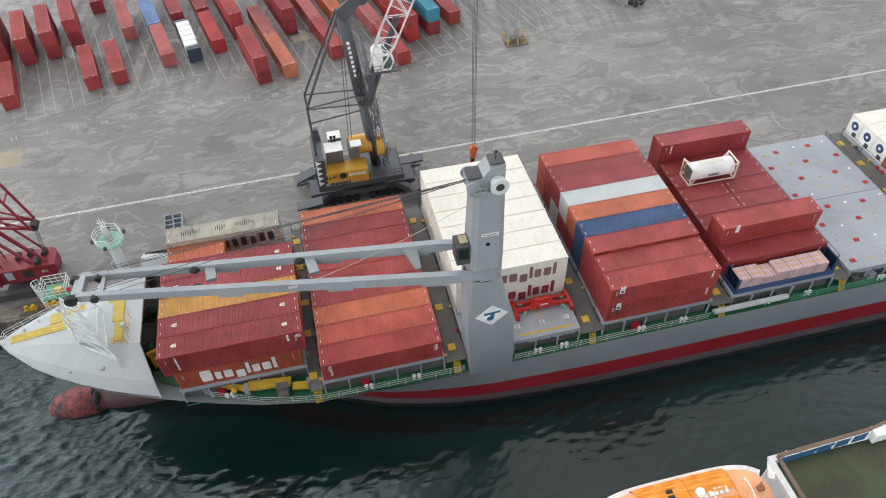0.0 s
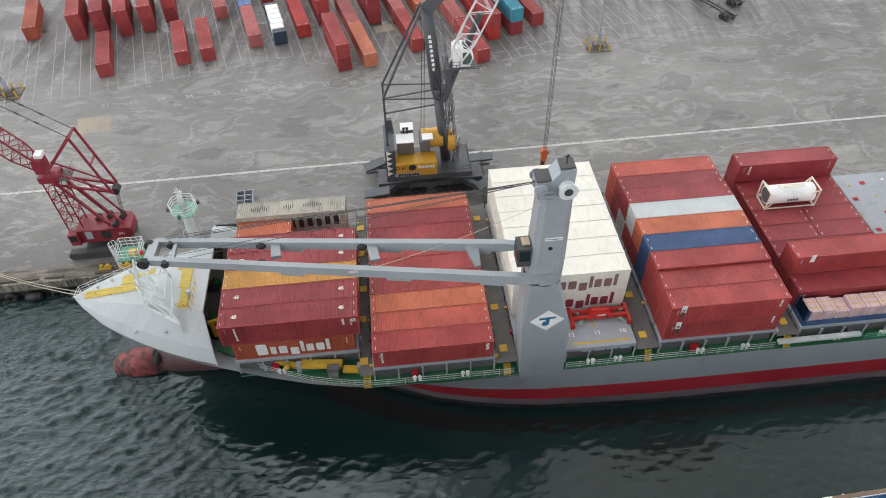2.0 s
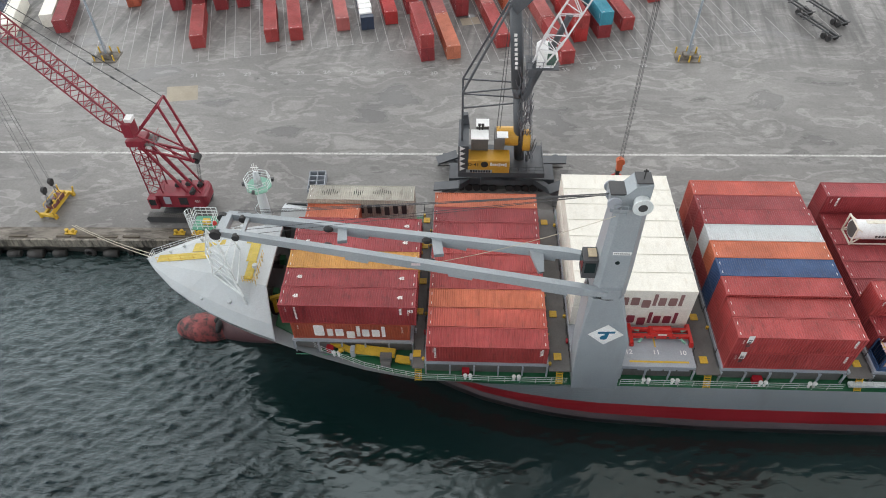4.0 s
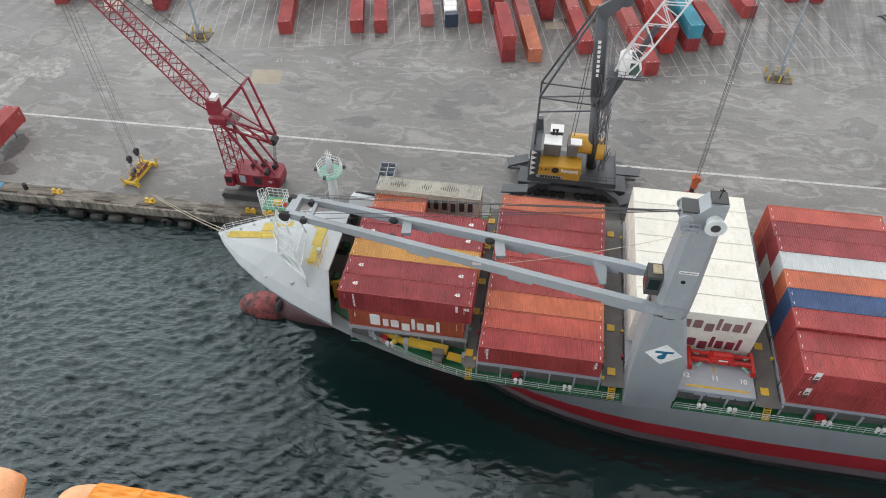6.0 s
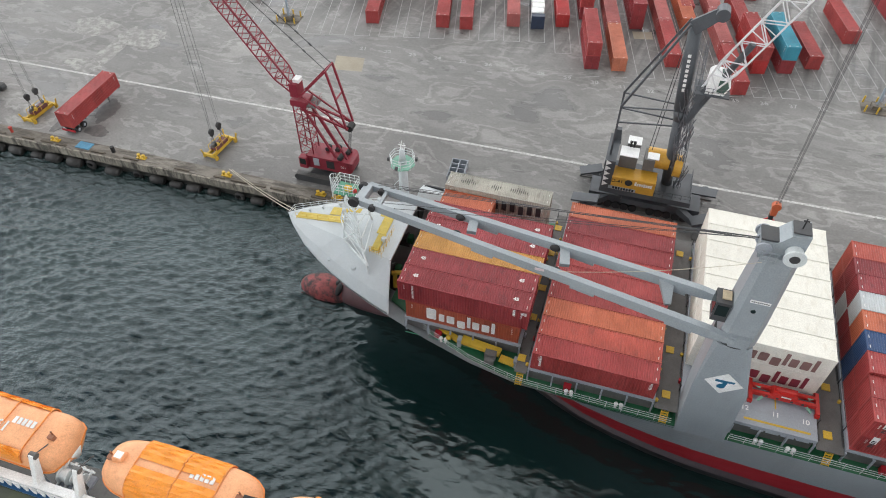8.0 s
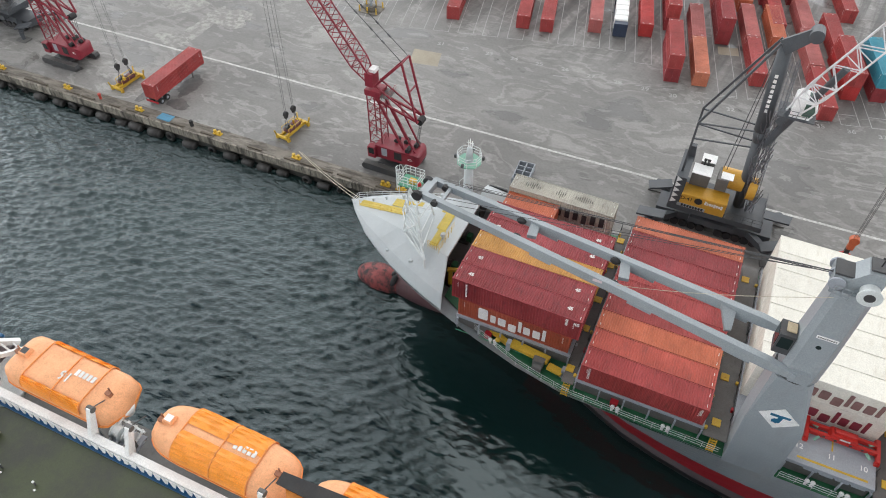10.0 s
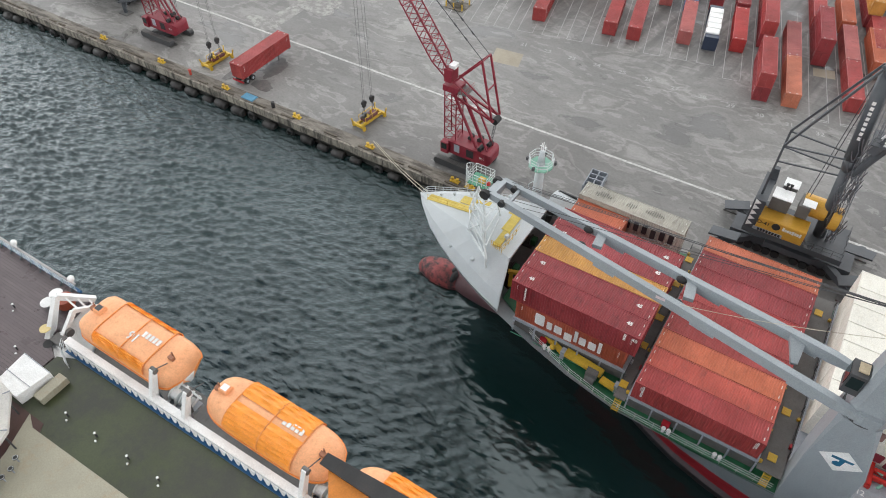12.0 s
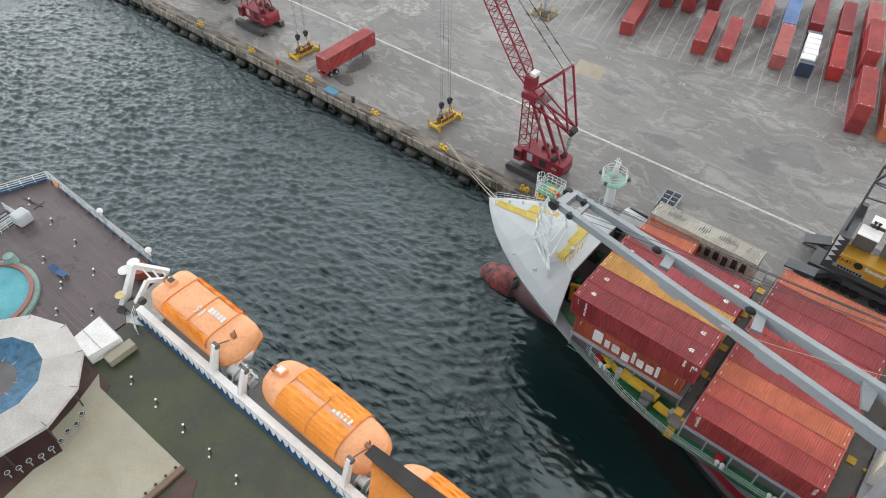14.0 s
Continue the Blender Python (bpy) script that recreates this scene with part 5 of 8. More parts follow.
for c0, n_ in ((2.6, 8), (5.9, 5), (8.6, 9)):
    for k in range(n_):
        s_ = 1.0 - abs(k - n_ / 2 + 0.5) / n_ * 1.2
        bm = bmesh.new()
        prism(bm, [(-0.05, 0.0), (-0.02, -0.5 * s_), (0.03, -0.5 * s_), (0.055, 0.1 * s_), (0.02, 0.6 * s_), (-0.02, 0.55 * s_)], 0, 0.006)
        o = part("soot_streak", bm, SOOT, ERSK)
        o.location = (c0 + (k - n_ / 2) * 0.24, 1.25 + R.uniform(-0.15, 0.15), 2.884)



def roof_marks(x, row, z, L, text="45"):
    for k, dx in enumerate((1.6, L - 1.6)):
        m = pose(x + dx, row * PITCH + 1.22, z + 0.012, 0, 0, 0)
        writing("roof_number", text, m, 0.55, TW, SHIP, 0.004, 0.03)


for row in (1, 2, 4, 5):
    roof_marks(-14.82, row, HATCH + 2.60 + 2.896, 13.716)
writing("roof_number", "45", pose(-8.0, 3 * PITCH + 1.3, HATCH + 2.60 + 2.91), 0.55, TW, SHIP, 0.004, 0.03)
writing("side_number", "45", pose(-1.6, PITCH - 0.02, HATCH + 2.6 + 2.3, 90, 0, 0), 0.6, TW, SHIP, 0.006, 0.02)


def side_bars(x, y, z, n, h=0.2, w=0.32, mat=None):
    bm = bmesh.new()
    for i in range(n):
        box(bm, (x, y, z - i * h), (w, 0.012, h * 0.7))
    part("side_mark", bm, mat or TW, SHIP)


side_bars(-13.2, PITCH - 0.02, HATCH + 5.1, 9, 0.22, 0.2)
side_bars(-2.6, PITCH - 0.02, HATCH + 5.2, 5, 0.2, 0.25)
side_bars(0.9, -0.02, HATCH + 2.3, 8, 0.22, 0.22)
side_bars(11.6, -0.02, HATCH + 2.3, 5, 0.2, 0.2)
for k in (0, 1):
    side_bars(31.1, -0.02, HATCH + 2.3 + 2.6 * k, 1, 1.6, 0.55)
    bm = bmesh.new()
    for i in range(5):
        box(bm, (31.1, -0.032, HATCH + 2.72 - i * 0.24 + 2.6 * k - 0.55), (0.35, 0.012, 0.14))
    part("side_mark", bm, DARK, SHIP)
    side_bars(41.2, -0.02, HATCH + 2.3 + 2.6 * k, 5, 0.2, 0.22)
side_bars(46.8, 2 * PITCH - 0.02, HATCH + 4.9, 1, 1.6, 0.5)
side_bars(46.4, 8 * PITCH - 0.02, HATCH + 4.9, 6, 0.22, 0.25)
for row in (3, 5):
    pass

# blue fan units in the ends of the far refrigerated boxes
for c in FANS:
    bm = bmesh.new()
    box(bm, (-0.02, 1.22, 1.3), (0.06, 2.0, 2.3))
    part("machinery_panel", bm, WHITE, c)
    bm = bmesh.new()
    tube(bm, (-0.05, 1.22, 1.75), (-0.1, 1.22, 1.75), 0.62, 20)
    f = part("fan", bm, paint("fan_navy", (0.02, 0.05, 0.14), 0.4), c)
    bm = bmesh.new()
    tube(bm, (-0.1, 1.22, 1.75), (-0.12, 1.22, 1.75), 0.2, 12)
    part("fan_hub", bm, WHITE, f)
    bm = bmesh.new()
    box(bm, (-0.07, 0.8, 0.6), (0.05, 0.7, 0.6))
    part("control_box", bm, DARK, c)
# small peaked shelter at the far end of the forecastle edge
SHL = thing("deck_shelter", pose(-16.4, 18.9, DECK), "pale grey peaked deck shelter with dark open end", "shelter")
for s in (-1, 1):
    bm = bmesh.new()
    beam(bm, (-1.6, 0.85 * s, 4.95), (1.3, 0.85 * s, 4.6), 1.75, 0.1)
    o = part("roof_plate", bm, FORE, SHL)
    o.matrix_local = Matrix.Translation((0, 0, 4.8)) @ Matrix.Rotation(-0.42 * s, 4, "X") @ Matrix.Translation((0, 0, -4.8))
# walls coloured dark to paint in the shade inside the shelter
bm = bmesh.new()
box(bm, (-1.3, 0, 2.2), (0.2, 3.0, 4.4))
box(bm, (0, 1.6, 2.2), (2.6, 0.15, 4.4))
part("wall", bm, DARK, SHL)
bm = bmesh.new()
for y in (-1.5, 1.5):
    box(bm, (1.1, y, 2.2), (0.15, 0.15, 4.4))
part("corner_post", bm, HATG, SHL)
bm = bmesh.new()
for k in range(8):
    tube(bm, (0.9, -1.2, 1.0 + k * 0.4), (0.9, -0.7, 1.0 + k * 0.4), 0.04, 5)
for y in (-1.2, -0.7):
    tube(bm, (0.9, y, 0), (0.9, y, 4.2), 0.05, 6)
part("ladder", bm, YELLOW, SHL)
# ---- container yard ----
YAW = 13.0
UU = Vector((math.cos(radians(YAW)), math.sin(radians(YAW)), 0))
VV = Vector((-math.sin(radians(YAW)), math.cos(radians(YAW)), 0))


def yard_box(u, v, tier, colour, L=12.192, H=2.591, flip=True, **kw):
    p = UU * (u - 1.22) + VV * v + Vector((0, 0, QUAY + 0.01 + tier * 2.6))
    # x of the box runs along the lane, its doors towards the quay
    m = Matrix.Translation(p) @ Matrix.Rotation(radians(YAW + 90), 4, "Z") @ Matrix.Translation((0, -2.438, 0))
    return container(colour, L, H, m, "parked in a yard lane", "containers in the yard", flip=flip, **kw)


YARD = [(-28.4, 81.6, ["red"]), (-14.9, 81, ["red"]), (-10.4, 80.6, ["red"]), (-1.5, 82.3, ["pink"]), (7.8, 82.8, ["bright"]), (12.3, 68.6, ["maroon", "red"]), (17.0, 68.3, ["salmon"]), (17.0, 80.6, ["pink"]),
        (21.7, 83, ["maroon", "maroon"]), (26.6, 70.2, ["red"]), (26.6, 82.6, ["pink"]), (31.2, 83, ["orange"]), (36.4, 62.5, ["red"]), (36.4, 75.0, ["pink"]), (31.8, 88, ["red"]), (41.1, 69.2, ["bright", "red"]),
        (45.8, 69.6, ["maroon", "teal"]), (51.0, 71.3, ["red"]), (36.9, 87.5, ["pink"]), (41.5, 82, ["red"]), (60.4, 80.5, ["red"]), (71.4, 86, ["maroon"]), (76.1, 85.3, ["maroon"]), (-24.5, 95.4, ["maroon", "red"]),
        (-20.2, 95.7, ["maroon", "red"]), (-15.9, 98.6, ["maroon", "red"]), (-10.5, 109.8, ["maroon"]), (-6.3, 95.8, ["pink"]), (-1.6, 94.9, ["sky"]), (-54.2, 92.7, ["maroon"]), (-41.8, 100.4, ["tropical"]), (3.1, 97, ["maroon"]),
        (-33, 97, ["maroon", "red"]), (-28.8, 97, ["maroon", "maroon"]), (8.0, 96.5, ["maroon"]), (12.4, 86, ["maroon", "red"]), (12.4, 99, ["pink"]), (21.7, 96, ["red"]), (26.6, 96, ["orange"]), (31.2, 100, ["maroon", "yellow"]), (36.5, 101, ["maroon", "orange"]), (45.8, 96, ["red"])]
for u, v, cols in YARD:
    for tier, col in enumerate(cols):
        yard_box(u, v, tier, col)


# ---- quayside ----
# red lattice-boom crawler crane
CRED = paint("crawler_red", (0.235, 0.011, 0.027), 0.45, dirt=0.6, grime=(0.09, 0.02, 0.028))


def crawler_crane(x, y, tip, with_boom=True):
    C = thing("crawler_crane", pose(x, y, QUAY), "dark red crawler crane with lattice boom on the quay", "crane", "crawler cranes")
    for yy in (-2.3, 2.3):
        bm = bmesh.new()
        n = 14
        outline = [(3.9 * k, z) for k, z in ((-1, 0.35), (-0.93, 0.05), (0.93, 0.05), (1, 0.35), (1, 0.75), (0.93, 1.1), (-0.93, 1.1), (-1, 0.75))]
        extrude_profile(bm, outline, ((0, yy - 0.5, 0), (1, 0, 0), (0, 0, 1)), (0, 1.0, 0))
        t = part("track", bm, DARK, C)
        bm = bmesh.new()
        for i in range(26):
            box(bm, (-3.6 + i * 0.29, yy, 1.13), (0.2, 1.05, 0.08))
            box(bm, (-3.6 + i * 0.29, yy, 0.04), (0.2, 1.05, 0.06))
        part("track_shoes", bm, MIDG, t)
    bm = bmesh.new()
    box(bm, (0, 0, 1.0), (3.2, 4.0, 0.7))
    tube(bm, (0, 0, 1.2), (0, 0, 1.9), 1.3, 20)
    part("carbody", bm, DARK, C)
    bm = bmesh.new()
    bmesh.ops.create_cube(bm, size=1, matrix=pose(1.4, 0.0, 3.0) @ Matrix.Diagonal((7.0, 3.3, 2.1, 1)))
    bmesh.ops.bevel(bm, geom=[e for e in bm.edges if e.verts[0].co.x > 4 and e.verts[1].co.x > 4], offset=0.7, segments=3, profile=0.5, affect="EDGES")
    HB = part("machine_house", bm, CRED, C)
    bm = bmesh.new()
    box(bm, (1.6, -1.66, 3.1), (1.2, 0.04, 1.3))
    part("side_door", bm, BLACK, HB)
    bm = bmesh.new()
    box(bm, (-0.6, -1.68, 3.2), (0.9, 0.04, 1.3))
    part("side_panel", bm, HATG, HB)
    writing("house_number", "051", pose(3.6, -1.67, 3.1, 90, 0, 0), 0.55, TW, HB, 0.005)
    bm = bmesh.new()
    bmesh.ops.create_cube(bm, size=1, matrix=pose(-2.5, -1.6, 2.9) @ Matrix.Diagonal((1.3, 1.1, 1.9, 1)))
    bmesh.ops.bevel(bm, geom=bm.edges, offset=0.08, segments=1, profile=0.5, affect="EDGES")
    cb = part("cab", bm, CRED, C)
    bm = bmesh.new()
    box(bm, (-3.16, -1.6, 3.2), (0.03, 0.9, 1.1))
    box(bm, (-2.5, -2.16, 3.2), (0.9, 0.03, 1.0))
    part("window", bm, GLASS, cb)
    for dx, dy in ((3.0, -0.9), (3.6, 0.7), (0.5, 0.6), (1.9, 0.9)):
        bm = bmesh.new()
        tube(bm, (dx, dy - 0.5, 4.3), (dx, dy + 0.5, 4.3), 0.35, 12)
        part("roof_winch", bm, BLACK, C)
    # tower, gantry and boom
    fx, top = -2.2, 13.0
    bm = bmesh.new()
    lattice(bm, (fx, 0, 3.8), (fx, 0, top - 1.0), 1.9, 1.9, 9, 0.1, (0, 1, 0))
    part("tower_mast", bm, CRED, C)
    bm = bmesh.new()
    for s in (-0.85, 0.85):
        beam(bm, (2.2, s, 4.0), (fx + 0.4, s, top - 1.0), 0.3, 0.3)
        beam(bm, (4.0, s, 4.0), (fx + 3.0, s, top - 2.4), 0.22, 0.22)
        beam(bm, (fx, s, top - 1.4), (4.6, s, top - 3.4), 0.26, 0.26)
        beam(bm, (fx + 0.3, s, top + 0.8), (4.6, s, top - 3.4), 0.18, 0.18)
        beam(bm, (4.6, s * 1.3, top - 3.4), (2.6, s * 1.3, top + 5.4), 0.24, 0.24)
        beam(bm, (2.6, s * 1.3, top + 5.4), (fx + 0.3, s, top + 0.5), 0.24, 0.24)
    for a in ((4.6, top - 3.4), (2.6, top + 5.4), (3.5, top + 1.2)):
        beam(bm, (a[0], -1.1, a[1]), (a[0], 1.1, a[1]), 0.18, 0.18)
    part("gantry_frame", bm, CRED, C)
    bm = bmesh.new()
    box(bm, (fx, 0, top - 0.6), (2.4, 2.2, 0.9))
    box(bm, (fx - 0.5, 0, top + 1.3), (1.2, 1.8, 2.0))
    part("boom_foot", bm, CRED, C)
    bm = bmesh.new()
    box(bm, (fx + 1.9, 0, top - 0.7), (1.4, 2.4, 0.08))
    part("platform", bm, MIDG, C)
    railing([(fx + 1.2, -1.2, top - 0.66), (fx + 2.6, -1.2, top - 0.66), (fx + 2.6, 1.2, top - 0.66)], CRED, "", 1.0, 0.7, 0.03, 2, C)
    bm = bmesh.new()
    box(bm, (fx - 0.2, 0.2, top + 2.5), (0.9, 1.2, 0.5))
    part("boom_hoist_cover", bm, WHITE, C)
    bm = bmesh.new()
    tube(bm, (4.7, -0.6, top - 3.6), (4.7, 0.6, top - 3.6), 0.5, 14)
    part("sheave_block", bm, BLACK, C)
    bm = bmesh.new()
    for s in (-0.5, -0.2, 0.2, 0.5):
        rope(bm, (4.7, s, top - 3.6), (3.9, s, 4.3), 0.03)
    part("gantry_rope", bm, DARK, C)
    if with_boom:
        a = Vector((fx - 0.4, 0, top + 0.6))
        b = Vector((tip[0] - x, tip[1] - y, tip[2] - QUAY))
        bm = bmesh.new()
        k = a.lerp(b, 0.12)
        lattice(bm, a, k, 0.9, 1.9, 3, 0.11, (0, 1, 0))
        lattice(bm, k, b, 1.9, 1.7, 26, 0.11, (0, 1, 0))
        part("lattice_boom", bm, CRED, C)
        bm = bmesh.new()
        for s in (-0.9, 0.9):
            rope(bm, (2.6, s, top + 5.4), b + Vector((0, s * 0.7, 0.8)), 0.05)
            for f in (0.12, 0.2, 0.3):
                p = Vector((2.6, s, top + 5.4)).lerp(b + Vector((0, s * 0.7, 0.8)), f)
                q = Vector((2.6, s, top + 5.4)).lerp(b + Vector((0, s * 0.7, 0.8)), f + 0.02)
                tube(bm, p, q, 0.12, 6)
        part("pendant", bm, DARK, C)
    return C


crawler_crane(-36.6, 30.4, (-54.6, 30.6, 36.5))
crawler_crane(-101.5, 31.6, (-117.0, 31.6, 37.0))


def yellow_spreader(x, y, tip_z, turn, label):
    S = thing("rope_spreader", pose(x, y, QUAY, 0, 0, turn), label, "spreader", "yellow spreaders")
    for s in (-0.5, 0.5):
        bm = bmesh.new()
        beam(bm, (s, -2.3, 0.55), (s, 2.3, 0.55), 0.32, 0.5)
        part("main_beam", bm, YELLOW, S)
    for s in (-1, 1):
        bm = bmesh.new()
        beam(bm, (-1.15, 2.4 * s, 0.5), (1.15, 2.4 * s, 0.5), 0.36, 0.45)
        for q in (-1.1, 1.1):
            box(bm, (q, 2.4 * s, 0.32), (0.36, 0.42, 0.64))
            beam(bm, (q, 2.5 * s, 0.5), (q * 1.12, 2.75 * s, 1.5), 0.16, 0.2)
        part("end_beam", bm, YELLOW, S)
    bm = bmesh.new()
    bmesh.ops.create_cube(bm, size=1, matrix=pose(0, 0, 1.05) @ Matrix.Diagonal((1.2, 2.9, 0.6, 1)))
    bmesh.ops.bevel(bm, geom=bm.edges, offset=0.08, segments=1, profile=0.5, affect="EDGES")
    part("housing", bm, paint("rusty_machinery", (0.16, 0.05, 0.05), 0.6, dirt=0.5), S)
    for i in range(7):
        bm = bmesh.new()
        q = (R.uniform(-0.45, 0.45), R.uniform(-1.3, 1.3))
        if i % 2:
            tube(bm, (q[0], q[1], 1.3), (q[0], q[1], 1.3 + R.uniform(0.3, 0.8)), 0.16, 10)
        else:
            box(bm, (q[0], q[1], 1.55), (0.4, R.uniform(0.3, 0.6), 0.5), None, 0.85)
        part("hydraulic_unit", bm, (DARK, MIDG, YELLOW)[i % 3], S)
    bm = bmesh.new()
    for q in (-0.7, 0.7):
        tube(bm, (q, -1.6, 1.7), (q, 1.6, 1.7), 0.05, 6)
        for y_ in (-1.6, 0, 1.6):
            tube(bm, (q, y_, 0.8), (q, y_, 1.7), 0.05, 6)
    part("guard_rail", bm, YELLOW, S)
    for s in (-1, 1):
        bm = bmesh.new()
        box(bm, (0, 0.9 * s, 3.7), (0.35, 0.6, 0.9))
        tube(bm, (-0.2, 0.9 * s, 3.9), (0.2, 0.9 * s, 3.9), 0.45, 14)
        part("hook_block", bm, BLACK, S)
        bm = bmesh.new()
        for q in (-0.5, 0.5):
            rope(bm, (0, 0.9 * s, 3.3), (q, 1.3 * s, 1.0), 0.04)
        for q in (-0.15, 0.15):
            rope(bm, (q, 0.9 * s, 4.1), (q * 3, 0.5 * s, tip_z - QUAY), 0.022)
        part("sling", bm, DARK, S)


yellow_spreader(-54.6, 30.6, 36.5, -6, "yellow rope-hung container spreader lowered onto the quay")
yellow_spreader(-87.3, 30.0, 32.0, -3, "yellow container spreader on the quay beside a trailer")

# the mobile harbour crane
HG = paint("harbour_crane_grey", (0.06, 0.068, 0.078), 0.45, dirt=0.35, grime=(0.10, 0.09, 0.08))
HY = paint("harbour_crane_yellow", (0.58, 0.31, 0.03), 0.42, dirt=0.3, grime=(0.3, 0.16, 0.04))


def harbour_crane(dx, full=True):
    C = thing("harbour_crane", pose(8.8 + dx, 37.2, QUAY), "dark grey mobile harbour crane with yellow machinery house on quay", "crane", "harbour cranes")
    bm = bmesh.new()
    box(bm, (0, 0, 1.5), (15.0, 3.4, 1.3))
    box(bm, (0, 0, 2.4), (6.0, 5.6, 0.8))
    part("chassis", bm, HG, C)
    for sx in (-1, 1):
        for sy in (-1, 1):
            bm = bmesh.new()
            beam(bm, (4.2 * sx, 0.8 * sy, 1.6), (8.2 * sx, 4.2 * sy, 1.3), 0.9, 1.0, 0.7, 0.8)
            tube(bm, (8.3 * sx, 4.3 * sy, 0.2), (8.3 * sx, 4.3 * sy, 1.6), 0.35, 12)
            leg = part("outrigger", bm, HG, C)
            bm = bmesh.new()
            box(bm, (8.3 * sx, 4.3 * sy, 0.12), (2.2, 1.7, 0.22))
            part("outrigger_pad", bm, MIDG, leg)
            bm = bmesh.new()
            for i in range(5):
                x = (1.2 + i * 1.15) * sx
                tube(bm, (x, 1.4 * sy, 0.55), (x, 2.0 * sy, 0.55), 0.55, 14)
            part("wheel", bm, BLACK, C)
    bm = bmesh.new()
    for a, b in (((-9.6, -3.2), (-6.0, -3.4)), ((6.5, -3.6), (9.2, -2.6)), ((-9.4, 2.5), (-6.4, 3.4)), ((6.0, 3.0), (9.6, 2.4))):
        beam(bm, (a[0], a[1], 1.8), (b[0], b[1], 2.4), 1.7, 0.25)
    part("deck_plate", bm, HG, C)
    bm = bmesh.new()
    tube(bm, (0, 0, 2.8), (0, 0, 3.9), 2.1, 28)
    part("slewing_ring", bm, BLACK, C)
    bm = bmesh.new()
    box(bm, (-0.2, -0.3, 4.3), (12.0, 6.2, 0.8))
    part("turntable", bm, HG, C)
    railing([(-6.0, -3.3, 4.7), (5.6, -3.3, 4.7), (5.6, 2.7, 4.7)], HG, "", 1.0, 1.2, 0.035, 2, C)
    bm = bmesh.new()
    bmesh.ops.create_cube(bm, size=1, matrix=pose(-2.0, -2.4, 5.95) @ Matrix.Diagonal((5.7, 2.5, 2.2, 1)))
    bmesh.ops.bevel(bm, geom=bm.edges, offset=0.12, segments=2, profile=0.5, affect="EDGES")
    H_ = part("machinery_house", bm, HY, C, "yellow machinery house")
    writing("crane_number", "D-41", pose(-4.1, -3.665, 6.35, 90, 0, 0), 0.75, BLACK, H_, 0.005, 0.01)
    bm = bmesh.new()
    tube(bm, (-2.6, -3.6, 6.4), (-2.6, -3.69, 6.4), 0.5, 24)
    part("vent_disc", bm, BLACK, H_)
    bm = bmesh.new()
    for i in range(8):
        box(bm, (-1.7 + i * 0.29, -3.665, 6.45 - (0.08 if i else 0)), (0.24, 0.03, 0.55 if i in (0, 4, 7) else 0.38))
    part("name_mark", bm, TW, H_)
    bm = bmesh.new()
    box(bm, (-3.3, -3.665, 5.2), (3.6, 0.02, 0.5))
    part("name_strip", bm, HATG, H_)
    bm = bmesh.new()
    for i in range(8):
        box(bm, (-4.4 + i * 0.36, -3.685, 5.2), (0.26, 0.02, 0.4))
    part("name_mark", bm, BLACK, H_)
    bm = bmesh.new()
    box(bm, (-5.5, -0.3, 6.9), (1.4, 6.0, 4.6))
    box(bm, (-5.3, 2.0, 9.6), (1.2, 1.2, 2.2), None, 0.6)
    cw = part("counterweight", bm, HG, C)
    bm = bmesh.new()
    for i in range(5):
        extrude_profile(bm, [(0, 0), (0.75, 0.42), (0, 0.84)], ((-6.0, -3.32, 4.9 + i * 0.88), (1, 0, 0), (0, 0, 1)), (0, -0.02, 0))
    part("warning_teeth", bm, WHITE, cw)
    bm = bmesh.new()
    box(bm, (-3.3, -0.7, 8.2), (2.3, 2.0, 1.9))
    box(bm, (-2.9, 1.5, 8.2), (1.7, 1.6, 2.6))
    box(bm, (-0.6, -0.5, 8.4), (1.4, 2.6, 1.8))
    eq = part("equipment_box", bm, MIDG, C)
    bm = bmesh.new()
    box(bm, (-3.3, -0.7, 9.21), (2.4, 2.1, 0.12))
    box(bm, (-2.9, 1.5, 9.56), (1.8, 1.7, 0.12))
    box(bm, (-0.2, -0.6, 9.36), (1.5, 1.9, 0.1))
    part("roof_panel", bm, WHITE, eq)
    bm = bmesh.new()
    for s in (-0.35, 0.1):
        tube(bm, (-3.0 + s, 0.35, 9.2), (-3.0 + s, 0.35, 10.1), 0.12, 10)
        tube(bm, (-3.2 + s, 0.35, 10.1), (-2.8 + s, 0.35, 10.1), 0.16, 10)
    part("exhaust", bm, BLACK, eq)
    bm = bmesh.new()
    tube(bm, (-1.0, 0.4, 8.2), (2.0, 0.4, 8.2), 1.35, 24)
    tube(bm, (2.6, -0.2, 8.0), (3.6, -0.2, 8.0), 1.5, 24)
    part("winch_drum", bm, HY, C)
    # tower with its ladder cage, stays and cab
    b0, b1 = Vector((2.4, 0, 4.6)), Vector((0.4, 0, 27.6))
    bm = bmesh.new()
    tube(bm, b0, b0.lerp(b1, 0.45), 0.72, 20, 0.62)
    tube(bm, b0.lerp(b1, 0.45), b0.lerp(b1, 0.52), 0.62, 20, 0.8)
    tube(bm, b0.lerp(b1, 0.52), b1, 0.8, 20, 0.75)
    part("tower", bm, HG, C, "", True)
    bm = bmesh.new()
    beam(bm, b1, b1 + Vector((2.2, -1.2, 2.6)), 1.5, 1.7, 1.0, 1.2)
    tube(bm, b1 + Vector((2.3, -2.0, 2.6)), b1 + Vector((2.3, -0.4, 2.6)), 0.75, 16)
    part("tower_head", bm, HG, C)
    bm = bmesh.new()
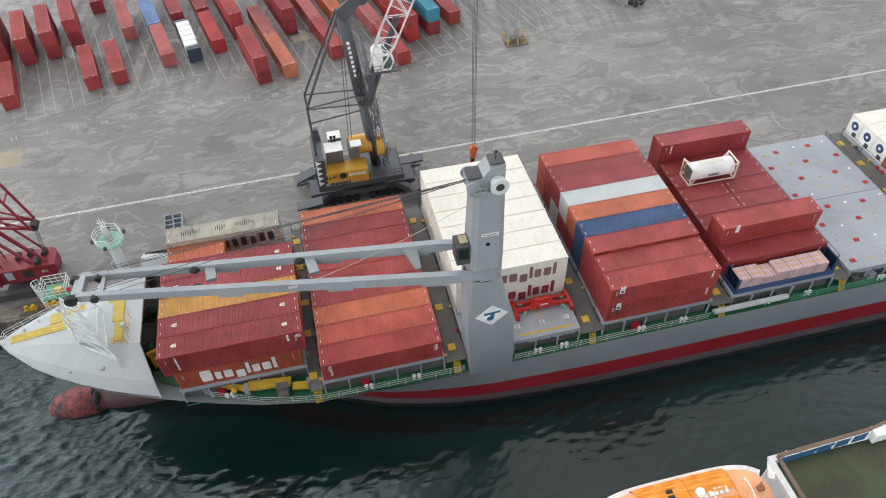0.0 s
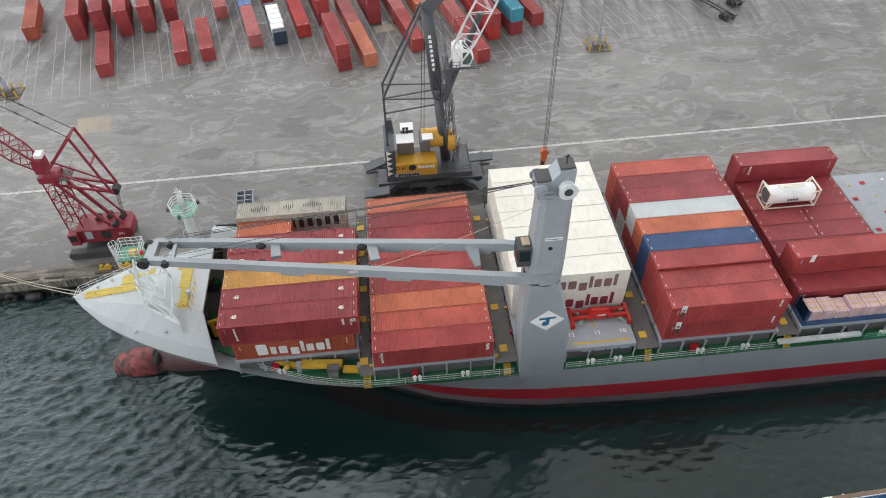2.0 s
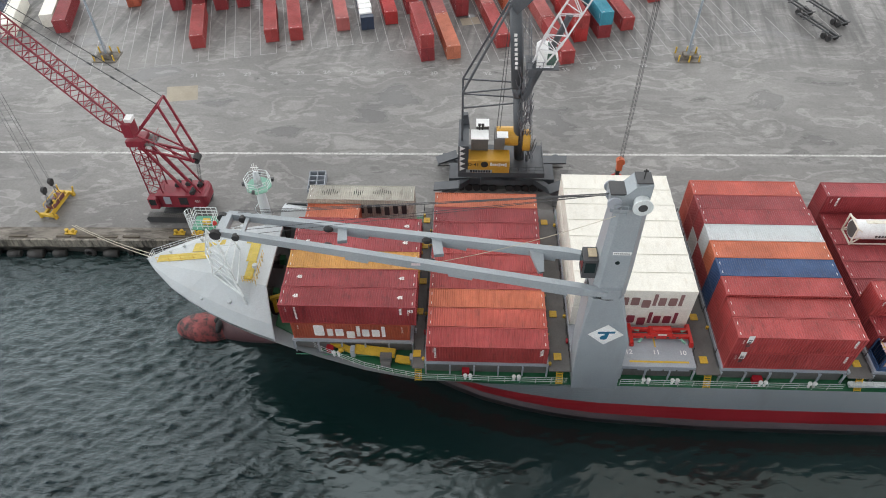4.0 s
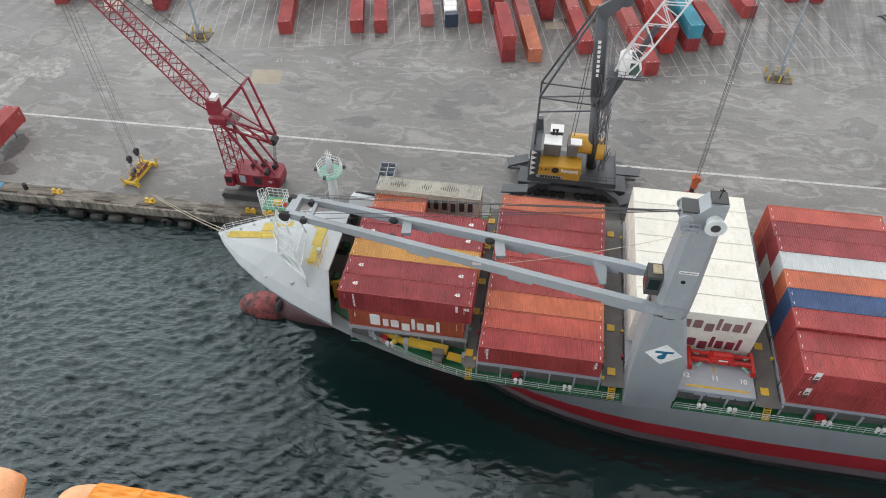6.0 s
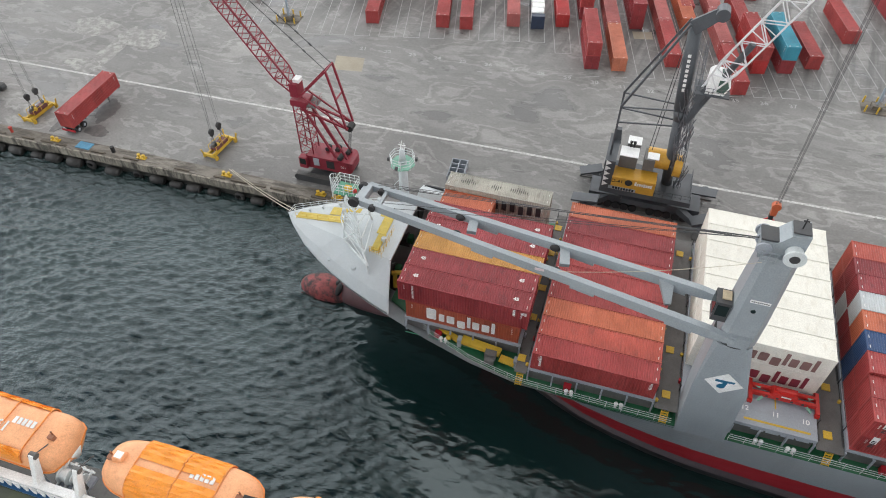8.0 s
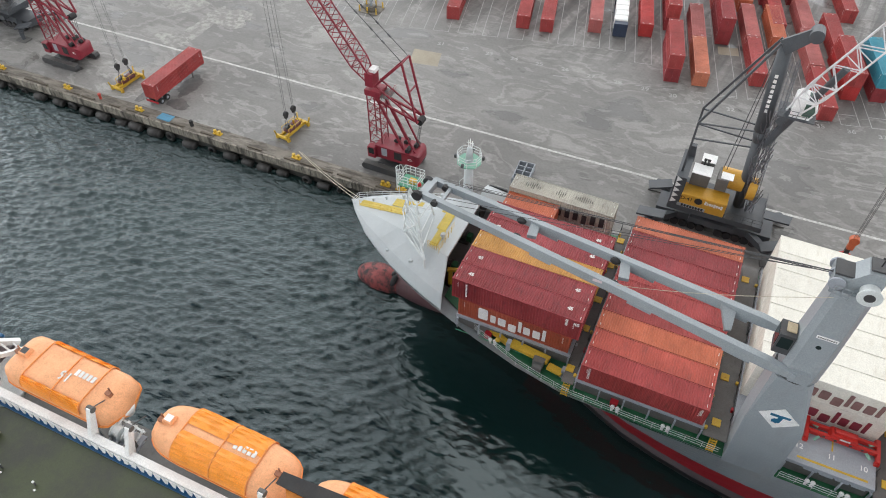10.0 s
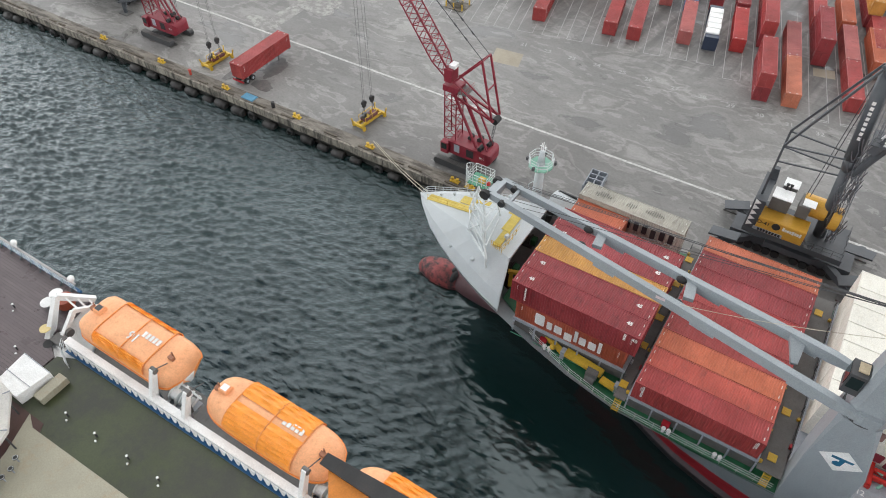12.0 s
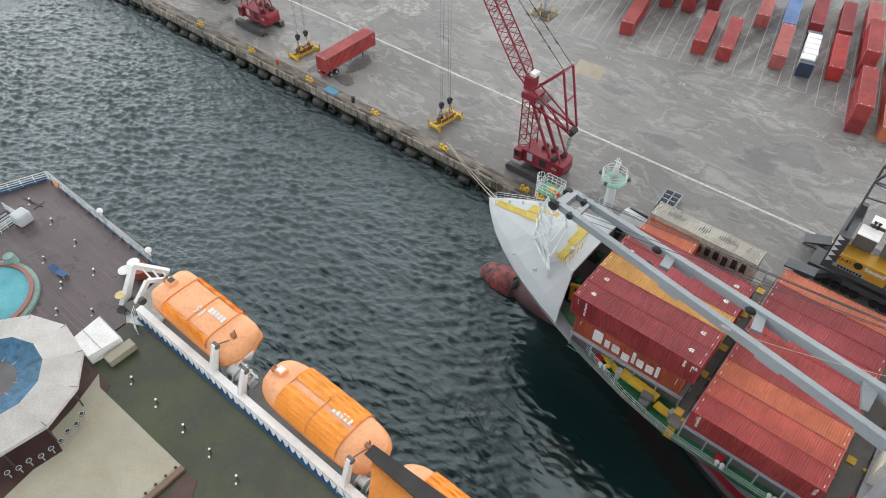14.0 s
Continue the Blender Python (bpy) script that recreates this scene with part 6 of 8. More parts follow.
    for z in np.arange(5.0, 26.5, 0.75):
        p = b0.lerp(b1, (z - 4.6) / 23.0)
        for k in range(7):
            a, b = (k / 7) * 4.2 - 2.6, ((k + 1) / 7) * 4.2 - 2.6
            tube(bm, p + Vector((1.35 + 0.55 * math.cos(a), -0.4 + 0.55 * math.sin(a), 0)), p + Vector((1.35 + 0.55 * math.cos(b), -0.4 + 0.55 * math.sin(b), 0)), 0.03, 4)
    for k in range(6):
        a = (k / 6) * 4.2 - 2.6
        o_ = Vector((1.35 + 0.55 * math.cos(a), -0.4 + 0.55 * math.sin(a), 0))
        tube(bm, b0 + o_, b1 + o_ - Vector((0, 0, 1)), 0.03, 4)
    for z in np.arange(5.0, 19.0, 0.5):
        p = b0.lerp(b1, (z - 4.6) / 23.0)
        for k in range(4):
            q = p + Vector((0.9 + R.uniform(-0.8, 0.8), -0.9, R.uniform(-0.5, 0.5)))
            rope(bm, q, q + Vector((R.uniform(-0.6, 0.6), 0.1, R.uniform(1.0, 2.2))), 0.06, 0.3, 4)
    part("ladder_cage", bm, paint("galvanised", (0.18, 0.19, 0.21), 0.45, 0.6), C)
    bm = bmesh.new()
    for i in range(8):
        p = b0.lerp(b1, 0.66 + i * 0.028)
        box(bm, p + Vector((-0.1, -0.83, 0)), (0.36, 0.04, 0.4))
    part("tower_mark", bm, TW, C)
    for s in (-1.6, 1.6):
        q0, q1 = b0.lerp(b1, 9.8 / 23.0), b0.lerp(b1, 12.1 / 23.0)
        for pa, pb, w in (((-5.7, s - 0.3, 9.0), (-5.7, s - 0.3, 16.9), 0.26), ((-5.7, s - 0.3, 14.4), q0 + Vector((-0.6, s * 0.45, 0)), 0.16),
                          ((-5.7, s - 0.3, 16.7), q1 + Vector((-0.6, s * 0.45, 0)), 0.16), ((-5.7, s - 0.3, 16.8), b1 + Vector((-0.6, s * 0.4, 0.5)), 0.26)):
            bm = bmesh.new()
            beam(bm, pa, pb, w, w)
            part("back_stay", bm, HG, C)
    bm = bmesh.new()
    rope(bm, (-1.0, 0.5, 8.4), b1 + Vector((-0.5, 0.2, 0.5)), 0.045)
    rope(bm, (-0.6, 0.2, 8.4), b1 + Vector((-0.2, 0.2, 0.5)), 0.045)
    part("hoist_rope", bm, DARK, C)
    # cab
    ct = Vector((4.4, -1.0, 20.6))
    bm = bmesh.new()
    extrude_profile(bm, [(-1.1, 0), (1.0, 0), (1.5, 1.2), (1.1, 2.3), (-0.6, 2.6), (-1.1, 2.2)], (ct + Vector((0, -1.1, 0)), (1, 0, 0), (0, 0, 1)), (0, 2.2, 0))
    cab = part("cab", bm, WHITE, C, "white operator's cab high on the tower")
    bm = bmesh.new()
    extrude_profile(bm, [(0.1, 0.4), (0.95, 0.4), (1.3, 1.2), (1.0, 2.0), (0.1, 2.0)], (ct + Vector((0, -1.13, 0)), (1, 0, 0), (0, 0, 1)), (0, 0.02, 0))
    beam(bm, ct + Vector((1.28, 0, 0.3)), ct + Vector((1.53, 0, 1.15)), 1.8, 0.05)
    beam(bm, ct + Vector((0.2, 0, 2.46)), ct + Vector((1.1, 0, 2.32)), 1.5, 0.05)
    part("window", bm, paint("tinted_glass", (0.05, 0.10, 0.08), 0.1, dirt=0.0), cab)
    bm = bmesh.new()
    box(bm, ct + Vector((-0.3, 0.2, -0.1)), (4.0, 3.2, 0.14))
    part("cab_platform", bm, HG, C)
    railing([ct + Vector((-2.2, -1.35, 0)), ct + Vector((1.6, -1.35, 0))], HG, "", 0.9, 0.9, 0.03, 2, C)
    # lattice boom, white
    BW = paint("boom_white", (0.66, 0.66, 0.67), 0.45, dirt=0.3, grime=(0.45, 0.2, 0.18))
    f = Vector((2.9, -0.9, 19.0))
    t = Vector((15.0, -6.2, 48.5))
    bm = bmesh.new()
    lattice(bm, f.lerp(t, 0.06), f.lerp(t, 0.2), 1.2, 2.3, 4, 0.12)
    lattice(bm, f.lerp(t, 0.2), t, 2.3, 2.0, 16, 0.12)
    part("lattice_boom", bm, BW, C, "white lattice boom")
    bm = bmesh.new()
    beam(bm, f, f.lerp(t, 0.07), 1.6, 0.9)
    tube(bm, b0.lerp(b1, 0.45) + Vector((0.8, -0.4, 0)), f.lerp(t, 0.3), 0.38, 14)
    tube(bm, b0.lerp(b1, 0.45) + Vector((0.8, -0.4, 0)), b0.lerp(b1, 0.45).lerp(f.lerp(t, 0.3), 0.6), 0.5, 14)
    part("luffing_cylinder", bm, HG, C)
    return C, t + Vector((8.8 + dx, 37.2, QUAY))


HC, TIP = harbour_crane(0)
harbour_crane(-131.5)
# its hook and spreader hanging behind the white containers
HK = thing("crane_hook", pose(23.7, 31.0, QUAY + 4.4), "red hook block and rotator hanging from crane ropes", "hook")
RK = paint("hook_red", (0.48, 0.05, 0.03), 0.5, dirt=0.4)
bm = bmesh.new()
box(bm, (0.1, 0, 4.4), (0.7, 0.6, 1.6))
tube(bm, (0.1, -0.35, 5.0), (0.1, 0.35, 5.0), 0.55, 16)
part("hook_block", bm, paint("hook_orange", (0.55, 0.12, 0.04), 0.5), HK)
bm = bmesh.new()
box(bm, (0, 0, 3.2), (0.5, 0.5, 0.9))
part("swivel", bm, BLACK, HK)
bm = bmesh.new()
beam(bm, (-1.6, 0, 1.9), (1.4, 0, 1.9), 0.8, 0.6)
for s in (-1, 1):
    beam(bm, (1.3 * s, 0, 2.0), (0, 0, 3.1), 0.16, 0.16)
    beam(bm, (1.5 * s, -1.0, 1.6), (1.5 * s, 1.0, 1.6), 0.3, 0.4)
part("spreader_beam", bm, SRED, HK)
bm = bmesh.new()
for i, s in enumerate((-0.4, -0.15, 0.2, 0.45)):
    rope(bm, (0.1 + s * 0.6, 0.1 * i - 0.2, 5.2), (TIP.x - 23.7 + s, TIP.y - 31.0 + 0.3 * i - 0.4, TIP.z - QUAY - 4.4), 0.03)
part("hoist_rope", bm, DARK, HK)

# box trailer with a red container, skewed on the quay
TR = thing("container_trailer", pose(-79.2, 26.9, QUAY, 0, 0, 90.5), "dark steel container chassis trailer with twin axles", "trailer")
bm = bmesh.new()
for y in (-0.5, 0.5):
    beam(bm, (0.2, y, 1.15), (12.0, y, 1.15), 0.18, 0.3)
for x in (0.3, 3, 6, 9, 11.9):
    box(bm, (x, 0, 1.18), (0.2, 2.3, 0.2))
part("frame", bm, DARK, TR)
for x in (1.0, 2.3):
    for s in (-1, 1):
        bm = bmesh.new()
        tube(bm, (x, 0.6 * s, 0.5), (x, 1.15 * s, 0.5), 0.5, 18)
        w = part("wheel", bm, BLACK, TR)
        bm = bmesh.new()
        tube(bm, (x, 1.14 * s, 0.5), (x, 1.17 * s, 0.5), 0.24, 14)
        part("rim", bm, HATG, w)
bm = bmesh.new()
for s in (-0.8, 0.8):
    box(bm, (9.2, s, 0.5), (0.18, 0.18, 1.0))
part("landing_leg", bm, MIDG, TR)
bm = bmesh.new()
box(bm, (0.0, 0, 0.75), (0.1, 2.4, 0.35))
part("bumper", bm, BOOT, TR)
TC = container("red", 12.192, 2.591, pose(-79.2, 26.9, QUAY + 1.31, 0, 0, 90.5) @ Matrix.Translation((0, -1.22, 0)), "on a trailer parked on the quay", "containers on the quay", flip=True)
bm = bmesh.new()
box(bm, (3.6, -0.02, 1.45), (0.7, 0.012, 1.5))
part("side_mark", bm, TW, TC)

# quay fittings
def bollard(x, y):
    B = thing("mooring_bollard", pose(x, y, QUAY), "yellow double mooring bollard on the quay edge", "bollard", "quay bollards")
    bm = bmesh.new()
    box(bm, (0, 0, 0.08), (1.5, 0.7, 0.16))
    part("base_plate", bm, YELLOW, B)
    for s in (-0.42, 0.42):
        bm = bmesh.new()
        tube(bm, (s, 0, 0.1), (s, 0, 0.55), 0.17, 14, 0.14)
        tube(bm, (s, 0, 0.5), (s, 0, 0.68), 0.27, 14, 0.24)
        part("post", bm, YELLOW, B)


for x in (-33.0, -35.5, -50.6, -65.0, -80.4, -95.6, -110.5):
    bollard(x, on_quay(x, 1.5).y)
bm = bmesh.new()
for x, d in ((-88.4, 0),):
    pass
tube(bm, (0, 0, 0), (0, 0, 0.9), 0.22, 12)
tube(bm, (0, 0, 0.8), (0, 0, 1.0), 0.28, 12)
o = obj("lifebuoy_post", bm, paint("post_red", (0.5, 0.06, 0.04), 0.5, dirt=0.3))
o.location = (-88.4, on_quay(-88.4, 1.4).y, QUAY)
tagged(o, "short red and white post on the quay edge", "post")
bm = bmesh.new()
tube(bm, (0, 0, 0), (0, 0, 1.0), 0.3, 12)
o = obj("rubbish_drum", bm, BLACK)
o.location = (-70.0, on_quay(-70, 1.6).y, QUAY)
tagged(o, "small black drum standing on the quay edge", "drum")
bm = bmesh.new()
box(bm, (0, 0, 0.06), (2.5, 1.5, 0.12))
for i in range(5):
    box(bm, (-1.0 + i * 0.5, 0, 0.14), (0.3, 1.4, 0.05))
o = obj("blue_pallet", bm, paint("pallet_blue", (0.10, 0.30, 0.46), 0.6, dirt=0.4))
o.location = (-75.2, on_quay(-75.2, 1.6).y, QUAY)
tagged(o, "faded blue flat pallet lying on the quay", "pallet")
LN = thing("mooring_line", pose(0, 0, 0), "two pale mooring lines from bow to bollard", "rope")
for dy in (0, 0.5):
    bm = bmesh.new()
    rope(bm, (-31.3, 11.9 + dy, 11.0), (-50.6 + dy, 26.2, QUAY + 0.6), 0.05, 0.5, 12)
    part("line", bm, paint("pale_rope", (0.5, 0.46, 0.36), 0.8), LN)

PF = thing("steel_rack", pose(-19.0, 33.6, QUAY, 0, 0, 4), "dark grey open steel rack with compartments standing on quay", "rack")
bm = bmesh.new()
for x in (0, 1.15, 2.3):
    box(bm, (x, 2.0, 0.6), (0.12, 4.2, 1.2))
part("side_plate", bm, HATG, PF)
bm = bmesh.new()
for i in range(5):
    box(bm, (1.15, i * 1.02 - 0.05, 0.6), (2.4, 0.12, 1.2))
part("divider", bm, HATG, PF)
bm = bmesh.new()
box(bm, (1.15, 2.0, 0.1), (2.4, 4.2, 0.15))
part("floor_plate", bm, DARK, PF)

# lamp posts with a ring of yellow guards
def lamp(x, y):
    P = thing("lamp_post", pose(x, y, QUAY), "tall grey-blue steel lamp mast with yellow guard posts", "lamp post", "yard lamp masts")
    bm = bmesh.new()
    tube(bm, (0, 0, 0.8), (0, 0, 24), 0.24, 12, 0.13)
    part("mast", bm, paint("mast_grey", (0.28, 0.33, 0.37), 0.4), P)
    bm = bmesh.new()
    box(bm, (0, 0, 0.45), (1.5, 1.5, 0.9))
    part("foot", bm, CONC, P)
    bm = bmesh.new()
    box(bm, (0, 0, 0.06), (4.4, 3.6, 0.1))
    part("island", bm, CONC, P)
    for sx, sy in ((-1.8, -1.4), (0, -1.6), (1.8, -1.4), (-1.8, 1.4), (0.2, 1.6), (1.8, 1.4)):
        bm = bmesh.new()
        tube(bm, (sx, sy, 0), (sx, sy, 1.3), 0.14, 10)
        part("guard_post", bm, YELLOW, P)
    bm = bmesh.new()
    box(bm, (0.3, -0.2, 2.2), (0.35, 0.3, 1.2))
    part("switch_box", bm, HATG, P)


lamp(43.0, 71.6)
lamp(-62.0, 69.8)
# pale concrete patch
def slab(name, pts, mat, label, lift=0.005):
    bm = bmesh.new()
    prism(bm, pts, QUAY - 0.05 - lift, QUAY + lift)
    tagged(obj(name, bm, mat), label, "paving patch", kind="structure")


PALE = paint("pale_concrete", (0.33, 0.29, 0.22), 0.7, dirt=0.3, grime=(0.22, 0.2, 0.17), streak=(1, 1, 1))
slab("pavement_patch", [(-48.1, 60.6), (-42.9, 61.2), (-41.8, 57.0), (-46.9, 56.2)], PALE, "pale tan concrete patch in the paving")
slab("pavement_patch", [tuple((UU * 21.0 + VV * 79.5)[:2]), tuple((UU * 24.6 + VV * 79.5)[:2]), tuple((UU * 24.6 + VV * 82.2)[:2]), tuple((UU * 21.0 + VV * 82.2)[:2])], PALE, "tan patched square between the yard lanes")

# chalky dried spills: ragged thin crusts on the paving
SPILL = paint("dried_spill", (0.37, 0.365, 0.345), 0.7, dirt=1.0, grime=(0.235, 0.23, 0.22), scale=0.4, streak=(1, 1, 1), cover=(0.4, 0.55), vary=0.2)


def spill(cx, cy, rx, ry, seed, mat=SPILL, label="chalky pale dried spill on the paving"):
    rr = random.Random(seed)
    ph = [(k, rr.uniform(0, 6.28), rr.uniform(0.3, 0.5) / k ** 0.8) for k in (1, 2, 3, 5, 8, 13)]
    pts = []
    for i in range(90):
        a = i / 90 * math.tau
        f = 1 + 0.55 * sum(w * math.sin(k * a + p) for k, p, w in ph)
        pts.append((cx + rx * f * math.cos(a), cy + ry * f * math.sin(a)))
    slab("pavement_stain", pts, mat, label, 0.004 + 0.004 * seed)


for cx, cy, rx, ry, seed in ((-88.5, 50.0, 2.0, 6.5, 1), (-84.5, 56.0, 5.0, 3.0, 5), (-91.0, 44.5, 3.5, 2.0, 3), (-97.0, 56.5, 4.0, 3.5, 4)):
    spill(cx, cy, rx, ry, seed)
OIL = paint("oily_wet", (0.085, 0.082, 0.08), 0.35, dirt=0.8, grime=(0.16, 0.155, 0.148), scale=0.6, streak=(1, 1, 1), cover=(0.45, 0.65))
for cx, cy, rx, ry, seed in ((-77.0, 33.7, 1.6, 3.0, 6), (-76.1, 28.9, 2.2, 1.2, 7), (-82.6, 28.8, 0.9, 2.6, 8), (-101.5, 29.7, 3.4, 1.0, 9)):
    spill(cx, cy, rx, ry, seed, OIL, "dark oily wet patch on the quay paving")

# lane marks and numbers of the yard
bm = bmesh.new()
STRIPE = paint("lane_paint", (0.36, 0.36, 0.35), 0.6, dirt=1.0, grime=(0.2, 0.196, 0.188), scale=1.1, streak=(1, 1, 1))
mY = Matrix.Rotation(radians(YAW), 4, "Z")
for k in range(-14, 14):
    u = 12.3 + k * 4.68
    v0 = 77.0 if k < -1 else (73.5 if k < 2 else 66.0 - 0.0)
    if 5 <= k < 10:
        v0 = 62.0
    for s in (-1.45, 1.45):
        box(bm, (u + s, v0 + 14, QUAY + 0.006), (0.12, 28, 0.008), mY)
    box(bm, (u, v0, QUAY + 0.006), (3.0, 0.12, 0.008), mY)
tagged(obj("lane_marking", bm, STRIPE), "worn white lane outlines painted on the yard paving", "road marking", kind="structure")
bm = bmesh.new()
for k in range(-4, 10):
    box(bm, (12.3 + k * 4.68, 66.4 - (0 if k < 4 else 1.5) , QUAY + 0.006), (2.6, 0.14, 0.008), mY)
for k in range(6):
    box(bm, (64 + k * 5.0, 66.0, QUAY + 0.006), (0.14, 9.0, 0.008), mY)
tagged(obj("lane_marking", bm, STRIPE), "short worn white dashes before the yard lanes", "road marking", kind="structure")
marks = thing("lane_numbers", Matrix(), "worn white lane numbers painted on the paving", "road marking", kind="structure")
for k, n_ in enumerate(range(21, 40)):
    u, v = -1.2 + (n_ - 27) * 4.6, 67.6 - (n_ - 27) * 1.02
    if n_ > 32:
        v = 62.3 - (n_ - 32) * 0.5
    if n_ < 27:
        v = 68.0 + (27 - n_) * 0.75
    p = UU * u + VV * v
    writing("lane_number", str(n_), pose(p.x, p.y, QUAY + 0.008, 0, 0, YAW), 1.4, STRIPE, marks, 0.002, 0.02)
for u, v in ((86.6, 59.3), (91.2, 63.5), (86.8, 68.3)):
    p = UU * u + VV * v
    CH = thing("container_chassis", pose(p.x, p.y, QUAY, 0, 0, YAW + 100), "empty dark container chassis parked in the yard", "trailer", "parked chassis")
    bm = bmesh.new()
    for y in (-0.45, 0.45):
        beam(bm, (0, y, 1.1), (9.5, y, 1.1), 0.2, 0.3)
    for x in (0.1, 2.5, 5, 7.5, 9.4):
        box(bm, (x, 0, 1.1), (0.18, 2.3, 0.18))
    part("frame", bm, DARK, CH)
    for x in (0.9, 2.1):
        for s in (-1, 1):
            bm = bmesh.new()
            tube(bm, (x, 0.6 * s, 0.5), (x, 1.15 * s, 0.5), 0.5, 16)
            part("wheel", bm, BLACK, CH)
# navy flat rack with white covered load in the yard
p = UU * (3.1 - 1.22) + VV * 81.8
F2 = thing("flat_rack", Matrix.Translation((p.x, p.y, QUAY)) @ mY, "navy flat rack with white covered load in yard", "flat rack")
bm = bmesh.new()
box(bm, (1.22, 6.1, 0.3), (2.44, 12.19, 0.6))
part("bed", bm, MATS["box_navy"], F2)
for y in (0.6, 11.6):
    bm = bmesh.new()
    box(bm, (1.22, y, 1.3), (2.44, 1.2, 2.5))
    part("end_wall", bm, MATS["box_navy"], F2)
bm = bmesh.new()
for i in range(5):
    bmesh.ops.create_cube(bm, size=1, matrix=pose(1.22 + R.uniform(-0.15, 0.15), 2.2 + i * 1.95, 1.7) @ Matrix.Diagonal((2.4, 1.85, 2.2, 1)))
bmesh.ops.bevel(bm, geom=bm.edges, offset=0.18, segments=2, profile=0.5, affect="EDGES")
part("covered_load", bm, WHITE, F2, "white sheeted cargo")
# far boxes seen past the red boom
for u, v, col, ree in ((-66.0, 98.0, "navy", False), (-64.0, 93.5, "white", True), (-57.0, 95.5, "white", True), (-75.0, 97.0, "red", False), (-70.6, 100.0, "maroon", False)):
    yard_box(u, v, 0, col, reefer=ree)

# ---- the passenger ship ----
SBLUE = paint("ship_blue", (0.012, 0.10, 0.24), 0.4, dirt=0.2)
TEAK = planked("brown_deck", (0.105, 0.082, 0.086), (0.05, 0.038, 0.04), 0.28, True, 0.45, 0.28)
OLIVE = paint("green_deck", (0.038, 0.052, 0.015), 0.34, dirt=0.8, grime=(0.03, 0.032, 0.026), scale=0.12, cover=(0.42, 0.62), streak=(1, 1, 1))
CANVAS = paint("pale_cover", (0.36, 0.345, 0.265), 0.6, dirt=0.7, grime=(0.36, 0.27, 0.16), scale=0.3, streak=(1, 1, 1))
RUST = paint("rusty_deck", (0.055, 0.021, 0.016), 0.35, dirt=0.6, grime=(0.05, 0.04, 0.035), scale=0.5, streak=(1, 1, 1))
TEAKR = paint("teak_rail", (0.16, 0.10, 0.065), 0.5, dirt=0.3)
TOPD = 17.0
CS = thing("passenger_ship", Matrix(), "white and blue passenger ship with green upper deck and lifeboats", "ship")
bm = bmesh.new()
OUT = [(-68.3, -22.6), (-46.4, -22.5), (-46.0, -27.4), (33.8, -26.9), (33.9, -21.2), (95, -20.5), (95, -75), (-76, -75), (-73.0, -50), (-70.3, -27.6)]
prism(bm, OUT, -3.0, 9.0)
part("hull", bm, SBLUE, CS)
bm = bmesh.new()
prism(bm, OUT, 9.0, TOPD - 0.35)
part("upper_side", bm, WHITE, CS)
bm = bmesh.new()
prism(bm, [(-68.2, -22.75), (-46.5, -22.65), (-46.1, -27.5), (-44.0, -28.6), (-44.0, -74), (-75.5, -74), (-72.8, -50), (-70.1, -27.6)], TOPD - 0.35, TOPD)
part("brown_deck", bm, TEAK, CS, "worn brown sports deck")
bm = bmesh.new()
prism(bm, [(-43.9, -28.4), (-42.0, -27.55), (33.8, -27.1), (34.1, -21.4), (94, -20.8), (94, -74), (-43.9, -74)], TOPD - 0.35, TOPD - 0.06)
part("green_deck", bm, OLIVE, CS, "wet green upper deck")
bm = bmesh.new()   # lower ledge under the boats
prism(bm, [(-47.0, -22.9), (33.6, -22.3), (33.6, -27.3), (-44.4, -27.6)], 11.6, 12.0)
part("boat_deck", bm, MIDG, CS)
# white bulwark beam with toothed brackets over a blue strip
bm = bmesh.new()
beam(bm, (-43.6, -27.05, TOPD + 1.0), (33.6, -26.55, TOPD + 1.0), 0.66, 0.3)
part("bulwark_beam", bm, WHITE, CS, "white bulwark beam")
bm = bmesh.new()
n = 100
for i in range(n):
    x = -43.0 + i * 0.765
    y = -27.62 + 0.0065 * (x + 43)
    extrude_profile(bm, [(-0.36, 0), (0.36, 0), (0.12, -0.72), (-0.12, -0.72)], ((x, y + 0.14, TOPD + 0.98), (1, 0, 0), (0, 0.1, 1)), (0, 0.07, 0))
part("toothed_bracket", bm, WHITE, CS)
bm = bmesh.new()
beam(bm, (-43.6, -27.25, TOPD + 0.42), (33.6, -26.75, TOPD + 0.42), 0.12, 0.95)
beam(bm, (-43.6, -27.5, TOPD - 0.01), (33.6, -27.0, TOPD - 0.01), 0.36, 0.12)
part("blue_strip", bm, SBLUE, CS)
# rails of the brown deck and of the far deck
railing([(-70.2, -27.7, TOPD), (-68.2, -22.75, TOPD)], RAILW, "white railing with blue kick strip on ship deck", 1.15, 1.3, 0.04, 4)
railing([(-68.2, -22.75, TOPD), (-48.2, -22.7, TOPD)], RAILW, "white railing along the brown deck's edge", 1.1, 1.2, 0.035, 3)
railing([(-72.6, -48.0, TOPD), (-70.2, -27.7, TOPD)], RAILW, "white railing at the brown deck's end", 1.15, 1.3, 0.04, 4)
bm = bmesh.new()
beam(bm, (-68.2, -22.62, TOPD + 1.15), (-48.2, -22.55, TOPD + 1.15), 0.18, 0.08)
part("rail_cap", bm, paint("grey_cap", (0.35, 0.33, 0.33), 0.5), CS)
bm = bmesh.new()
beam(bm, (-70.3, -27.8, TOPD + 0.25), (-68.3, -22.9, TOPD + 0.25), 0.08, 0.5)
beam(bm, (-68.2, -22.6, TOPD - 0.1), (-48.2, -22.5, TOPD - 0.1), 0.3, 0.25)
part("kick_strip", bm, SBLUE, CS)
